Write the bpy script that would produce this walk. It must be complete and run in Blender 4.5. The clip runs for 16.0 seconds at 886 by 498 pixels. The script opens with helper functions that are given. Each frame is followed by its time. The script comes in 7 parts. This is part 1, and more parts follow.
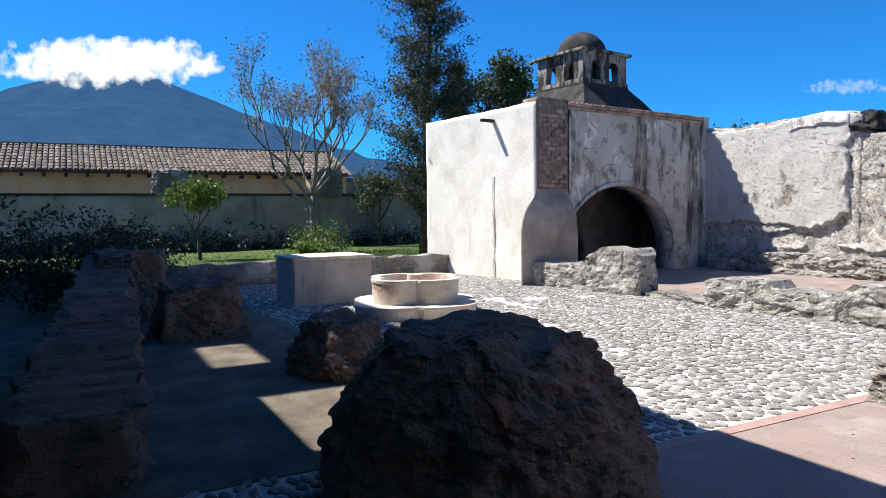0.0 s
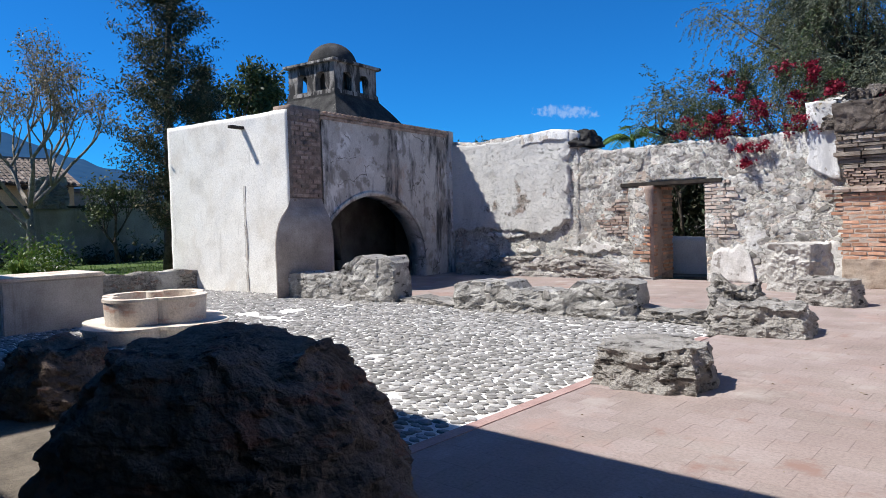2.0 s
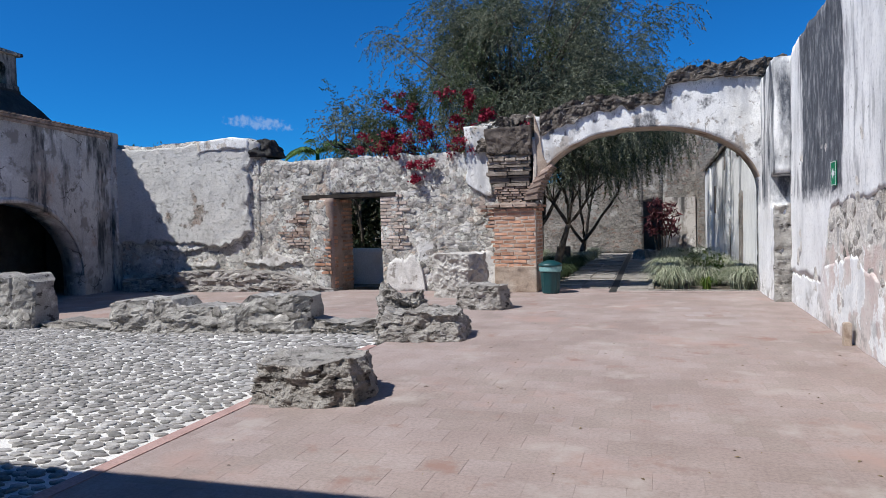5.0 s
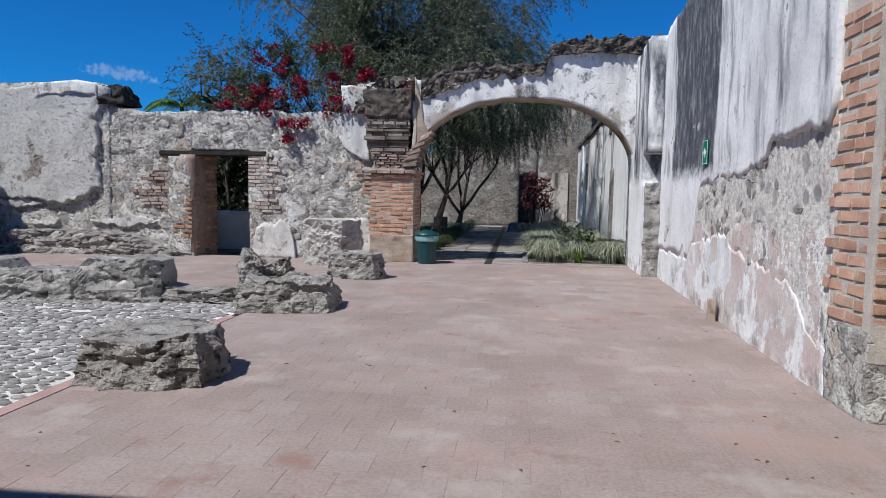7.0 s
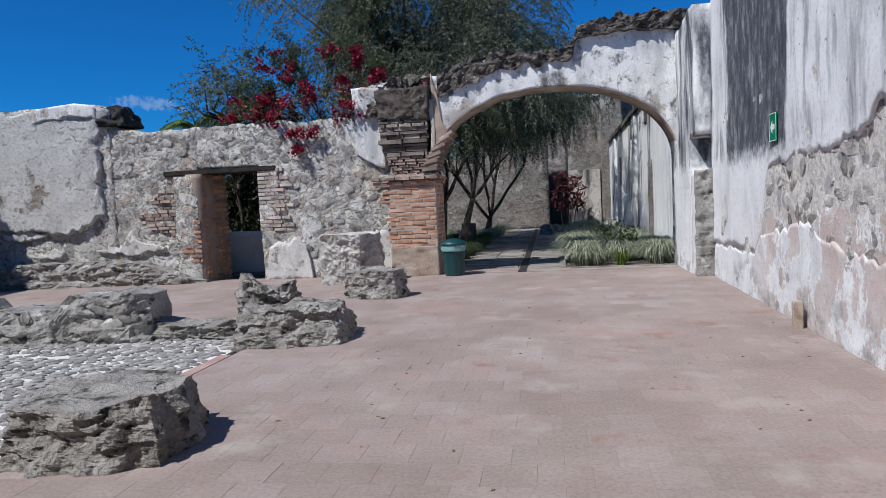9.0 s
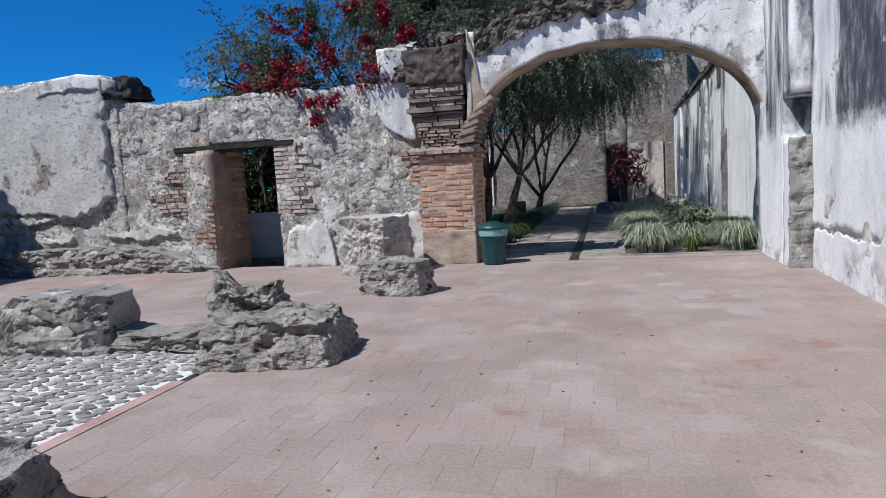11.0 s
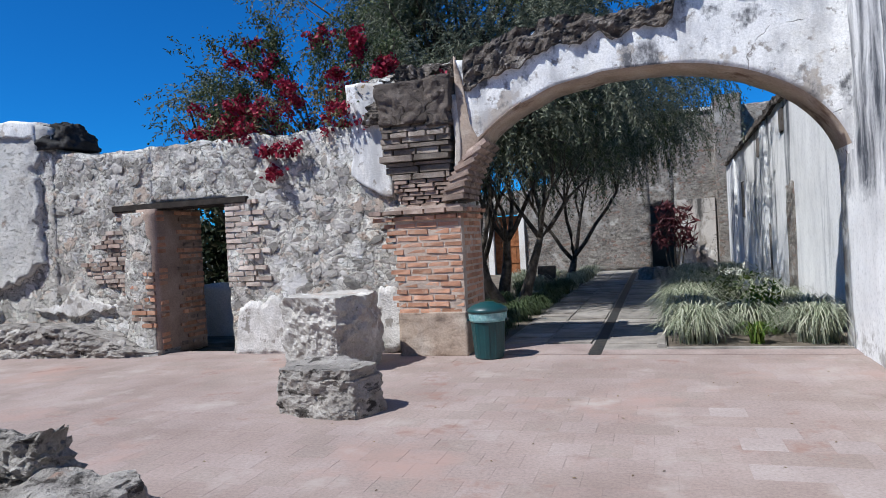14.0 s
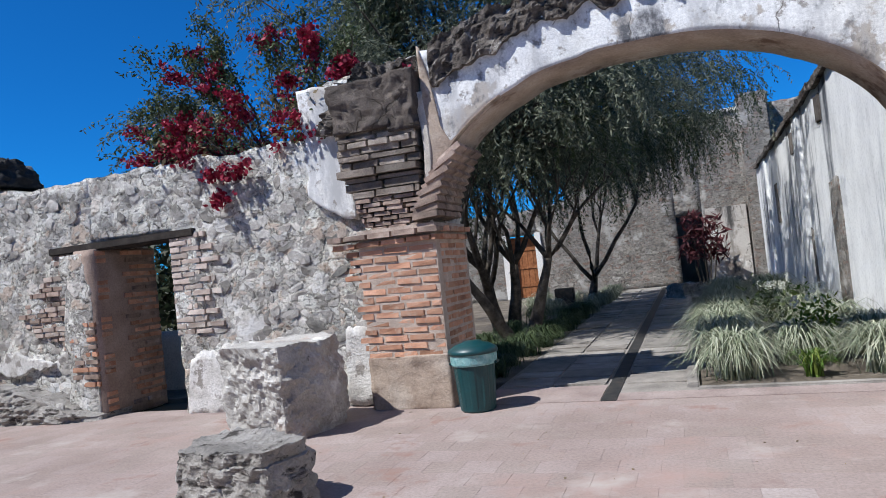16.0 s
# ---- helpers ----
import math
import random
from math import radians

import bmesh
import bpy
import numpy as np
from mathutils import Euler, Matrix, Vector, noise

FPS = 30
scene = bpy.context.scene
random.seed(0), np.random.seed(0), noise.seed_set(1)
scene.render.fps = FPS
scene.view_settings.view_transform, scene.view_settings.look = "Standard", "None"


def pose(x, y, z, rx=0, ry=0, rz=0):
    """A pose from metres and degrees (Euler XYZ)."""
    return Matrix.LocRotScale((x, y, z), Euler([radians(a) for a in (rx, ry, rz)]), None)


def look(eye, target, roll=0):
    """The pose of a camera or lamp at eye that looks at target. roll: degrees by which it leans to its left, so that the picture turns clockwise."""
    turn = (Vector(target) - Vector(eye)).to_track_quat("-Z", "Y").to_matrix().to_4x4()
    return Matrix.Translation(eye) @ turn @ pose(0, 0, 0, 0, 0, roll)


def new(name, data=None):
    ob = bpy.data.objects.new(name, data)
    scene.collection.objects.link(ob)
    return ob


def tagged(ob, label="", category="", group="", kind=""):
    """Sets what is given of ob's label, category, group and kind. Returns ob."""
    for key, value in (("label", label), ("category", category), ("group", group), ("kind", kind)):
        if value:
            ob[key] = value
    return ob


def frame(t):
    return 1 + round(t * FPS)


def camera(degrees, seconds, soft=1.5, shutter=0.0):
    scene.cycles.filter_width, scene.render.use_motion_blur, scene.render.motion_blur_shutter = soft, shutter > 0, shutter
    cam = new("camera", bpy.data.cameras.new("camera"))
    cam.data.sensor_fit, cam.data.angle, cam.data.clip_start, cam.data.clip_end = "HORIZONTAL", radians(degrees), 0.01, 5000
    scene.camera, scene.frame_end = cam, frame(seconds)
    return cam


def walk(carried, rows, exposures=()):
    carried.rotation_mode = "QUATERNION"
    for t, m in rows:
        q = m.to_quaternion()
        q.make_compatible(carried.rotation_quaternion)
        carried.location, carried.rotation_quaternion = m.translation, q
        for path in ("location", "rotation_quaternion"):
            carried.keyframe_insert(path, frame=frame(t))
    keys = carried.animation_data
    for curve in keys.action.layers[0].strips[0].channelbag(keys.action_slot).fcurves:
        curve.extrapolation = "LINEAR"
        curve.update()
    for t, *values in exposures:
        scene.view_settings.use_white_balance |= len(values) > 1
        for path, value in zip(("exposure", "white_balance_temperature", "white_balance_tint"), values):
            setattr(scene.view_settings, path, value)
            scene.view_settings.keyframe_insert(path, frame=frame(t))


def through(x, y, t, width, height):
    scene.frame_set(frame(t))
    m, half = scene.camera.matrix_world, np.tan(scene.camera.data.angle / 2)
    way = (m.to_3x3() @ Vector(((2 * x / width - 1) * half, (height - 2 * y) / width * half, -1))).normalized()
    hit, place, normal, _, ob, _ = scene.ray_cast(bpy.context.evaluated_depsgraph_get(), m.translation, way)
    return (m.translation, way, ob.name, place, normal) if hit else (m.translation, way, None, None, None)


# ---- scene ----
cam = camera(66.0, 16.0, 0.6)
PATH = [
    (0, (-0.209, -0.111, 1.62), (-1.97, 0.831, 1.515), -0.8),
    (0.5, (-0.271, -0.068, 1.586), (-1.961, 0.998, 1.506), -1.4),
    (1, (-0.298, -0.034, 1.564), (-1.904, 1.157, 1.486), -1.2),
    (1.5, (-0.328, 0.01, 1.569), (-1.808, 1.351, 1.468), -1.0),
    (2, (-0.31, 0.054, 1.557), (-1.642, 1.544, 1.474), -1.6),
    (2.5, (-0.311, 0.117, 1.552), (-1.495, 1.726, 1.462), -2.4),
    (3, (-0.297, 0.157, 1.545), (-1.374, 1.84, 1.466), -0.8),
    (3.5, (-0.286, 0.206, 1.527), (-1.283, 1.939, 1.451), -1.2),
    (4, (-0.287, 0.303, 1.522), (-1.168, 2.097, 1.449), -1.1),
    (4.5, (-0.208, 0.334, 1.532), (-0.927, 2.199, 1.48), -1.4),
    (5, (-0.162, 0.451, 1.521), (-0.732, 2.367, 1.453), -1.4),
    (7.5, (-0.264, 1.267, 1.46), (-0.465, 3.25, 1.295), 1.2),
    (8, (-0.302, 1.582, 1.472), (-0.555, 3.562, 1.338), 0.3),
    (8.5, (-0.387, 1.866, 1.466), (-0.605, 3.847, 1.296), -2.8),
    (9, (-0.321, 2.266, 1.42), (-0.63, 4.237, 1.284), -2.8),
    (11.5, (-0.294, 4.479, 1.421), (-0.865, 6.386, 1.22), -3.2),
    (12, (-0.206, 4.92, 1.505), (-0.905, 6.789, 1.367), -2.0),
    (12.5, (-0.241, 5.488, 1.536), (-0.846, 7.393, 1.492), -2.8),
    (13, (-0.157, 5.915, 1.532), (-0.899, 7.773, 1.522), -2.3),
    (13.5, (-0.157, 6.422, 1.481), (-0.764, 8.327, 1.429), -1.9),
    (14, (-0.056, 6.87, 1.516), (-0.655, 8.778, 1.493), -3.1),
    (14.5, (-0.063, 7.243, 1.513), (-0.85, 9.079, 1.416), -2.2),
    (15, (0.029, 7.679, 1.509), (-0.718, 9.533, 1.587), -8.9),
    (15.5, (0.045, 8.153, 1.493), (-0.577, 10.051, 1.598), -5.6),
    (16, (0.044, 8.574, 1.48), (-0.628, 10.457, 1.539), -6.2),
]
EXPOSURES = [(0.0, 0.85, 7100, 10), (2.5, 0.45, 6700, 10), (5.0, 0.2, 6600, 10), (7.5, -0.02, 6450, 10), (9.0, -0.05, 6400, 10), (11.5, 0.1, 6350, 10), (13.0, 0.2, 6350, 10), (16.0, 0.3, 6350, 10)]
walk(cam, [(t, look(eye, target, roll)) for t, eye, target, roll in PATH], EXPOSURES)

# ---- world and sun ----
SUN_WAY = Vector((0.52, 0.5, -1.0)).normalized()      # the way the light travels
world = bpy.data.worlds.new("sky_world")
scene.world = world
world.use_nodes = True
wt = world.node_tree
sky = wt.nodes.new("ShaderNodeTexSky")
sky.sky_type = "NISHITA"
sky.sun_disc = False
sky.sun_elevation = math.asin(-SUN_WAY.z)
sky.sun_rotation = math.atan2(-SUN_WAY.x, -SUN_WAY.y)
sky.altitude = 1500
sky.air_density, sky.dust_density, sky.ozone_density = 1.0, 0.05, 5.0
wt.nodes["Background"].inputs["Strength"].default_value = 0.081
tint = wt.nodes.new("ShaderNodeMix")
tint.data_type, tint.blend_type = "RGBA", "MULTIPLY"
tint.inputs["Factor"].default_value = 1.0
tint.inputs["B"].default_value = (0.085, 0.7, 1.27, 1.0)
wt.links.new(sky.outputs[0], tint.inputs["A"])
wt.links.new(tint.outputs["Result"], wt.nodes["Background"].inputs["Color"])
sun_lamp = bpy.data.lights.new("sun", "SUN")
sun_lamp.energy, sun_lamp.angle, sun_lamp.color = 5.0, radians(0.53), (0.985, 0.99, 0.985)
sun_ob = new("sun", sun_lamp)
sun_ob.matrix_world = look((0, 0, 40), Vector((0, 0, 40)) + SUN_WAY)

# ---- materials ----
class Nodes:
    """A small wrapper that writes shader nodes tersely."""

    def __init__(self, name):
        self.mat = bpy.data.materials.new(name)
        self.mat.use_nodes = True
        self.t = self.mat.node_tree
        self.bsdf = self.t.nodes["Principled BSDF"]
        geo = self.t.nodes.new("ShaderNodeNewGeometry")
        self.pos, self.island, self.normal = geo.outputs["Position"], geo.outputs["Random Per Island"], geo.outputs["Normal"]

    def put(self, socket, value):
        if hasattr(value, "is_linked"):
            self.t.links.new(value, socket)
        else:
            socket.default_value = (*value, 1.0) if isinstance(value, tuple) and len(value) == 3 and socket.type == "RGBA" else value

    def add(self, kind, **ins):
        n = self.t.nodes.new(kind)
        for k, v in ins.items():
            self.put(n.inputs[k.replace("_", " ")], v)
        return n

    def stretch(self, sx, sy, sz, offset=(0, 0, 0)):
        n = self.t.nodes.new("ShaderNodeMapping")
        self.put(n.inputs["Vector"], self.pos)
        n.inputs["Scale"].default_value, n.inputs["Location"].default_value = (sx, sy, sz), offset
        return n.outputs[0]

    def noise(self, scale, detail=4.0, rough=0.6, vec=None, distortion=0.0):
        n = self.add("ShaderNodeTexNoise", Vector=vec or self.pos, Scale=scale, Detail=detail, Roughness=rough, Distortion=distortion)
        return n.outputs[0]

    def cells(self, scale, feature="F1", vec=None):
        n = self.t.nodes.new("ShaderNodeTexVoronoi")
        n.feature = feature
        self.put(n.inputs["Vector"], vec or self.pos)
        n.inputs["Scale"].default_value = scale
        return n

    def step(self, value, lo, hi):
        n = self.add("ShaderNodeMapRange", Value=value)
        n.inputs["From Min"].default_value, n.inputs["From Max"].default_value = lo, hi
        return n.outputs[0]

    def math(self, op, a, b=0.0):
        n = self.t.nodes.new("ShaderNodeMath")
        n.operation = op
        self.put(n.inputs[0], a), self.put(n.inputs[1], b)
        return n.outputs[0]

    def mix(self, fac, a, b, blend="MIX"):
        n = self.t.nodes.new("ShaderNodeMix")
        n.data_type, n.blend_type = "RGBA", blend
        self.put(n.inputs["Factor"], fac), self.put(n.inputs["A"], a), self.put(n.inputs["B"], b)
        return n.outputs["Result"]

    def ramp(self, fac, *stops):
        n = self.t.nodes.new("ShaderNodeValToRGB")
        self.put(n.inputs[0], fac)
        e = n.color_ramp.elements
        while len(e) < len(stops):
            e.new(0.5)
        for i, (p, c) in enumerate(stops):
            e[i].position, e[i].color = p, (*c, 1.0)
        return n.outputs[0]

    def chance(self):
        return self.t.nodes.new("ShaderNodeObjectInfo").outputs["Random"]

    def finish(self, color, rough=0.9, height=None, bump=0.5, depth=0.02, spec=0.25):
        self.put(self.bsdf.inputs["Base Color"], color)
        self.put(self.bsdf.inputs["Roughness"], rough)
        self.bsdf.inputs["Specular IOR Level"].default_value = spec
        if height is not None:
            b = self.add("ShaderNodeBump", Height=height, Strength=bump, Distance=depth)
            self.put(self.bsdf.inputs["Normal"], b.outputs[0])
        return self.mat


def surface(name, dark, mid, light, scale=3.0, fine=45.0, rough=0.9, bump=0.6, depth=0.015, vary=0.0, patches=(), island=False, spec=0.25, cracks=None):
    """A weathered mineral or wooden surface: two scales of mottling, optional stains (colour, scale, from, to, stretch)."""
    n = Nodes(name)
    big, small = n.noise(scale, 5.0), n.noise(fine, 4.0, 0.7)
    col = n.ramp(big, (0.3, dark), (0.5, mid), (0.72, light))
    col = n.mix(0.55, col, n.ramp(small, (0.25, (0.45,) * 3), (0.5, (0.9,) * 3), (0.75, (1.25,) * 3)), "MULTIPLY")
    if vary:
        r = n.island if island else n.chance()
        lo, hi = 1 - vary, 1 + vary
        col = n.mix(1.0, col, n.ramp(r, (0.0, (lo, lo, lo * 0.97)), (0.5, (1.0, 0.97, 0.95)), (1.0, (hi, hi, hi))), "MULTIPLY")
    for i, (c, s, a, b, st) in enumerate(patches):
        m = n.step(n.noise(s, 6.0, 0.65, n.stretch(*st, offset=(3.1 * i + 1, 5.3 * i, 2.7 * i))), a, b)
        col = n.mix(m, col, c)
    h = n.math("ADD", n.math("MULTIPLY", big, 0.6), small)
    if cracks:                                           # (scale, width, share)
        wob = n.mix(0.35, n.pos, n.add("ShaderNodeTexNoise", Vector=n.pos, Scale=3.0, Detail=5.0).outputs["Color"], "ADD")
        line = n.step(n.cells(cracks[0], "DISTANCE_TO_EDGE", wob).outputs["Distance"], cracks[1], cracks[1] * 0.3)
        line = n.math("MULTIPLY", line, n.step(n.noise(1.1, 3.0), 0.62 - cracks[2], 0.66 - cracks[2]))
        col = n.mix(n.math("MULTIPLY", line, 0.8), col, (0.09, 0.075, 0.06))
        h = n.math("SUBTRACT", h, line)
    return n.finish(col, rough, h, bump, depth, spec)


def rubble(name, stones, mortar, plaster, scale=5.0, cover=(0.5, 0.56), patch_scale=0.8, bump=0.8, depth=0.04, stretch=(1, 1, 1.3), smear=0.0):
    """Rubble masonry: large and small irregular stones in smeared mortar with dark crevices, part hidden by remains of plaster."""
    n = Nodes(name)
    wob = n.mix(0.3, n.stretch(*stretch), n.add("ShaderNodeTexNoise", Vector=n.pos, Scale=4.0, Detail=6.0, Roughness=0.65).outputs["Color"], "ADD")
    pick = n.step(n.noise(1.7, 3.0, 0.6), 0.49, 0.5)
    fine, mid = n.noise(55, 5.0, 0.7), n.noise(12, 5.0, 0.65)
    k = len(stones) - 1
    cols, joints = [], []
    for f in (0.72, 1.7):
        cell, edge = n.cells(scale * f, "F1", wob), n.cells(scale * f, "DISTANCE_TO_EDGE", wob)
        sep = n.add("ShaderNodeSeparateColor", Color=cell.outputs["Color"])
        cols.append(n.ramp(sep.outputs[0], *[(0.1 + 0.8 * i / k, c) for i, c in enumerate(stones)]))
        joints.append(n.math("ADD", edge.outputs["Distance"], n.math("MULTIPLY", n.math("SUBTRACT", mid, 0.5), 0.34)))
    col = n.mix(pick, *cols)
    near = n.mix(pick, *joints)
    joint = n.step(near, 0.0, 0.1)
    smeared = n.step(n.math("ADD", n.noise(3.1, 6.0, 0.7), n.math("MULTIPLY", mid, 0.15)), 0.6 - smear, 0.68 - smear)
    joint = n.math("MULTIPLY", joint, n.math("SUBTRACT", 1.0, n.math("MULTIPLY", smeared, 0.85)))
    lime = n.mix(n.step(n.noise(6.0, 6.0, 0.7), 0.42, 0.66), mortar, tuple(min(0.82, c * 1.22) for c in mortar))
    col = n.mix(joint, lime, col)
    pits = n.step(n.noise(7.0, 7.0, 0.72, n.stretch(1, 1, 1.8)), 0.4, 0.32)
    chips = n.step(n.noise(19.0, 6.0, 0.75, n.stretch(1, 1, 1.6)), 0.42, 0.36)
    crevice = n.math("MULTIPLY", n.step(near, 0.05, -0.02), n.step(n.noise(4.3, 5.0, 0.7), 0.44, 0.52))
    col = n.mix(n.math("MULTIPLY", crevice, 0.8), col, (0.07, 0.06, 0.05))
    col = n.mix(n.math("MULTIPLY", pits, 0.7), col, (0.06, 0.054, 0.048))
    col = n.mix(n.math("MULTIPLY", chips, 0.6), col, (0.1, 0.088, 0.077))
    col = n.mix(0.5, col, n.ramp(fine, (0.28, (0.25,) * 3), (0.47, (1.0,) * 3), (0.72, (1.25,) * 3)), "MULTIPLY")
    p = n.step(n.math("ADD", n.noise(patch_scale, 6.0, 0.6), n.math("MULTIPLY", mid, 0.12)), cover[0] + 0.06, cover[1] + 0.06)
    pl = n.mix(n.step(n.noise(2.2, 6.0, 0.7, n.stretch(1, 1, 0.4)), 0.5, 0.72), plaster[0], plaster[1])
    tooth = n.noise(26, 5.0, 0.75, n.stretch(0.55, 0.55, 1.7))
    pl = n.mix(0.45, pl, n.ramp(tooth, (0.28, (0.5,) * 3), (0.55, (1.06,) * 3)), "MULTIPLY")
    col = n.mix(p, col, pl)
    dirt = n.step(n.noise(1.3, 6.0, 0.7, n.stretch(1.6, 1.6, 0.5)), 0.55, 0.8)
    col = n.mix(n.math("MULTIPLY", dirt, 0.32), col, (0.1, 0.09, 0.08))
    bare = n.math("SUBTRACT", 1.0, p)
    h = n.math("MULTIPLY", n.math("SUBTRACT", n.math("ADD", n.math("MULTIPLY", joint, 0.4), n.math("MULTIPLY", mid, 0.7)), n.math("MULTIPLY", crevice, 0.7)), bare)
    h = n.math("ADD", h, n.math("ADD", n.math("MULTIPLY", fine, 0.3), n.math("ADD", n.math("MULTIPLY", tooth, 0.3), n.math("MULTIPLY", p, 0.7))))
    h = n.math("SUBTRACT", h, n.math("ADD", n.math("MULTIPLY", pits, 0.9), n.math("MULTIPLY", chips, 0.35)))
    return n.finish(col, 0.92, h, 1.0, depth * 1.3)


ONE = (1, 1, 1)
FALL = (1.5, 1.5, 0.22)                                  # stains that run down a wall
M_WALL = rubble("rubble_masonry", [(0.33, 0.31, 0.285), (0.6, 0.57, 0.525), (0.46, 0.43, 0.395), (0.74, 0.715, 0.675), (0.54, 0.44, 0.36)], (0.71, 0.67, 0.61), [(0.82, 0.8, 0.765), (0.58, 0.555, 0.52)], 4.6, (0.585, 0.635), smear=0.02)
M_PLASTERED = rubble("worn_grey_plaster", [(0.3, 0.26, 0.22), (0.4, 0.35, 0.3), (0.36, 0.26, 0.21)], (0.42, 0.38, 0.33), [(0.64, 0.62, 0.585), (0.48, 0.46, 0.43)], 5.0, (0.3, 0.37), 1.3)
M_RUIN = rubble("ruin_masonry", [(0.22, 0.2, 0.18), (0.35, 0.32, 0.285), (0.28, 0.255, 0.23), (0.43, 0.4, 0.36), (0.3, 0.21, 0.17)], (0.38, 0.345, 0.305), [(0.5, 0.475, 0.435), (0.35, 0.33, 0.3)], 6.5, (0.56, 0.64), 1.2, 1.0, 0.05, (1, 1, 2.2))
M_ROCK = surface("weathered_rock", (0.24, 0.222, 0.2), (0.39, 0.36, 0.325), (0.53, 0.495, 0.455), 3.0, 38.0, 0.93, 1.0, 0.045, 0.0, [((0.07, 0.062, 0.055), 5.0, 0.55, 0.63, (1, 1, 2.4)), ((0.52, 0.49, 0.45), 4.0, 0.6, 0.7, ONE), ((0.3, 0.2, 0.155), 2.0, 0.64, 0.72, ONE)])
M_PALEROCK = surface("lime_washed_rubble", (0.25, 0.233, 0.21), (0.38, 0.358, 0.328), (0.51, 0.485, 0.45), 3.0, 38.0, 0.93, 1.0, 0.035, 0.0, [((0.09, 0.08, 0.07), 5.0, 0.57, 0.64, (1, 1, 2.0)), ((0.68, 0.65, 0.6), 3.0, 0.58, 0.68, ONE)])
# ruin brick and rubble with the gallery's shade darkened into the colour
M_SHADED = surface("shade_darkened_ruin_brick", (0.13, 0.1, 0.08), (0.24, 0.18, 0.145), (0.38, 0.29, 0.23), 3.0, 38.0, 0.93, 1.0, 0.045, 0.0, [((0.05, 0.044, 0.04), 5.0, 0.56, 0.65, (1, 1, 2.4)), ((0.3, 0.15, 0.1), 2.2, 0.54, 0.64, (1, 1, 3))])
M_BLOCK = surface("pale_plastered_block", (0.31, 0.287, 0.262), (0.44, 0.415, 0.38), (0.58, 0.55, 0.51), 2.5, 38.0, 0.93, 0.9, 0.022, 0.0, [((0.68, 0.66, 0.62), 2.2, 0.56, 0.64, ONE), ((0.14, 0.125, 0.11), 6.0, 0.65, 0.71, ONE), ((0.42, 0.33, 0.265), 1.6, 0.58, 0.68, ONE)])
M_STONE = surface("field_stone", (0.22, 0.205, 0.19), (0.39, 0.37, 0.34), (0.6, 0.575, 0.54), 7.0, 60.0, 0.92, 0.9, 0.02, 0.45)
M_BRICK = surface("clay_brick", (0.36, 0.18, 0.115), (0.5, 0.27, 0.175), (0.58, 0.37, 0.27), 5.0, 70.0, 0.9, 0.6, 0.008, 0.3, [((0.46, 0.38, 0.31), 6.0, 0.56, 0.7, ONE)])
M_OLDBRICK = surface("blackened_brick", (0.2, 0.15, 0.125), (0.33, 0.245, 0.2), (0.45, 0.36, 0.3), 5.0, 70.0, 0.92, 0.7, 0.01, 0.3, [((0.1, 0.085, 0.075), 3.0, 0.5, 0.7, ONE)])
M_MORTAR = surface("lime_mortar", (0.46, 0.41, 0.35), (0.58, 0.52, 0.45), (0.66, 0.6, 0.53), 6.0, 80.0, 0.95, 0.8, 0.012)
M_LIME = surface("bright_limewash", (0.66, 0.62, 0.56), (0.80, 0.77, 0.72), (0.84, 0.82, 0.78), 1.4, 30.0, 0.9, 0.5, 0.012, 0.0, [((0.42, 0.39, 0.35), 2.2, 0.62, 0.8, FALL), ((0.60, 0.54, 0.47), 0.9, 0.58, 0.75, ONE)])
M_KITCHEN = surface("smoke_stained_plaster", (0.4, 0.36, 0.32), (0.55, 0.51, 0.465), (0.66, 0.625, 0.58), 0.9, 30.0, 0.92, 0.5, 0.012, 0.0, [((0.46, 0.34, 0.27), 1.1, 0.56, 0.7, ONE), ((0.74, 0.71, 0.67), 1.5, 0.56, 0.64, ONE), ((0.085, 0.08, 0.075), 1.1, 0.51, 0.62, (1.6, 1.6, 0.4)), ((0.3, 0.265, 0.23), 2.3, 0.53, 0.62, ONE), ((0.12, 0.11, 0.1), 4.5, 0.63, 0.68, (1, 1, 0.7))], cracks=(0.9, 0.012, 0.08))
# soot of the hearth; also the dark that stands for shade in openings
M_SOOT_SHADE = surface("soot_and_shade_plaster", (0.07, 0.06, 0.053), (0.14, 0.12, 0.105), (0.24, 0.21, 0.185), 1.2, 30.0, 0.95, 0.5, 0.012)
M_ROOF = surface("blackened_roof_plaster", (0.022, 0.021, 0.02), (0.045, 0.043, 0.041), (0.09, 0.085, 0.08), 3.0, 40.0, 0.93, 0.8, 0.02, 0.0, [((0.22, 0.2, 0.18), 2.0, 0.66, 0.76, ONE)])
M_LANTERN = surface("lantern_plaster", (0.17, 0.155, 0.14), (0.31, 0.285, 0.26), (0.46, 0.43, 0.4), 2.5, 35.0, 0.92, 0.5, 0.012, 0.0, [((0.045, 0.042, 0.04), 2.4, 0.44, 0.54, (1.5, 1.5, 0.35))])
M_ARCH = surface("white_arch_plaster", (0.66, 0.64, 0.6), (0.81, 0.8, 0.775), (0.84, 0.83, 0.81), 1.6, 38.0, 0.9, 0.6, 0.012, 0.0, [((0.46, 0.41, 0.355), 1.2, 0.57, 0.6, ONE), ((0.46, 0.455, 0.45), 1.6, 0.48, 0.64, (1.4, 1.4, 0.5)), ((0.13, 0.13, 0.135), 2.4, 0.57, 0.66, (1.0, 1.0, 0.7)), ((0.3, 0.275, 0.25), 7.0, 0.59, 0.66, ONE)], cracks=(1.0, 0.007, 0.06))
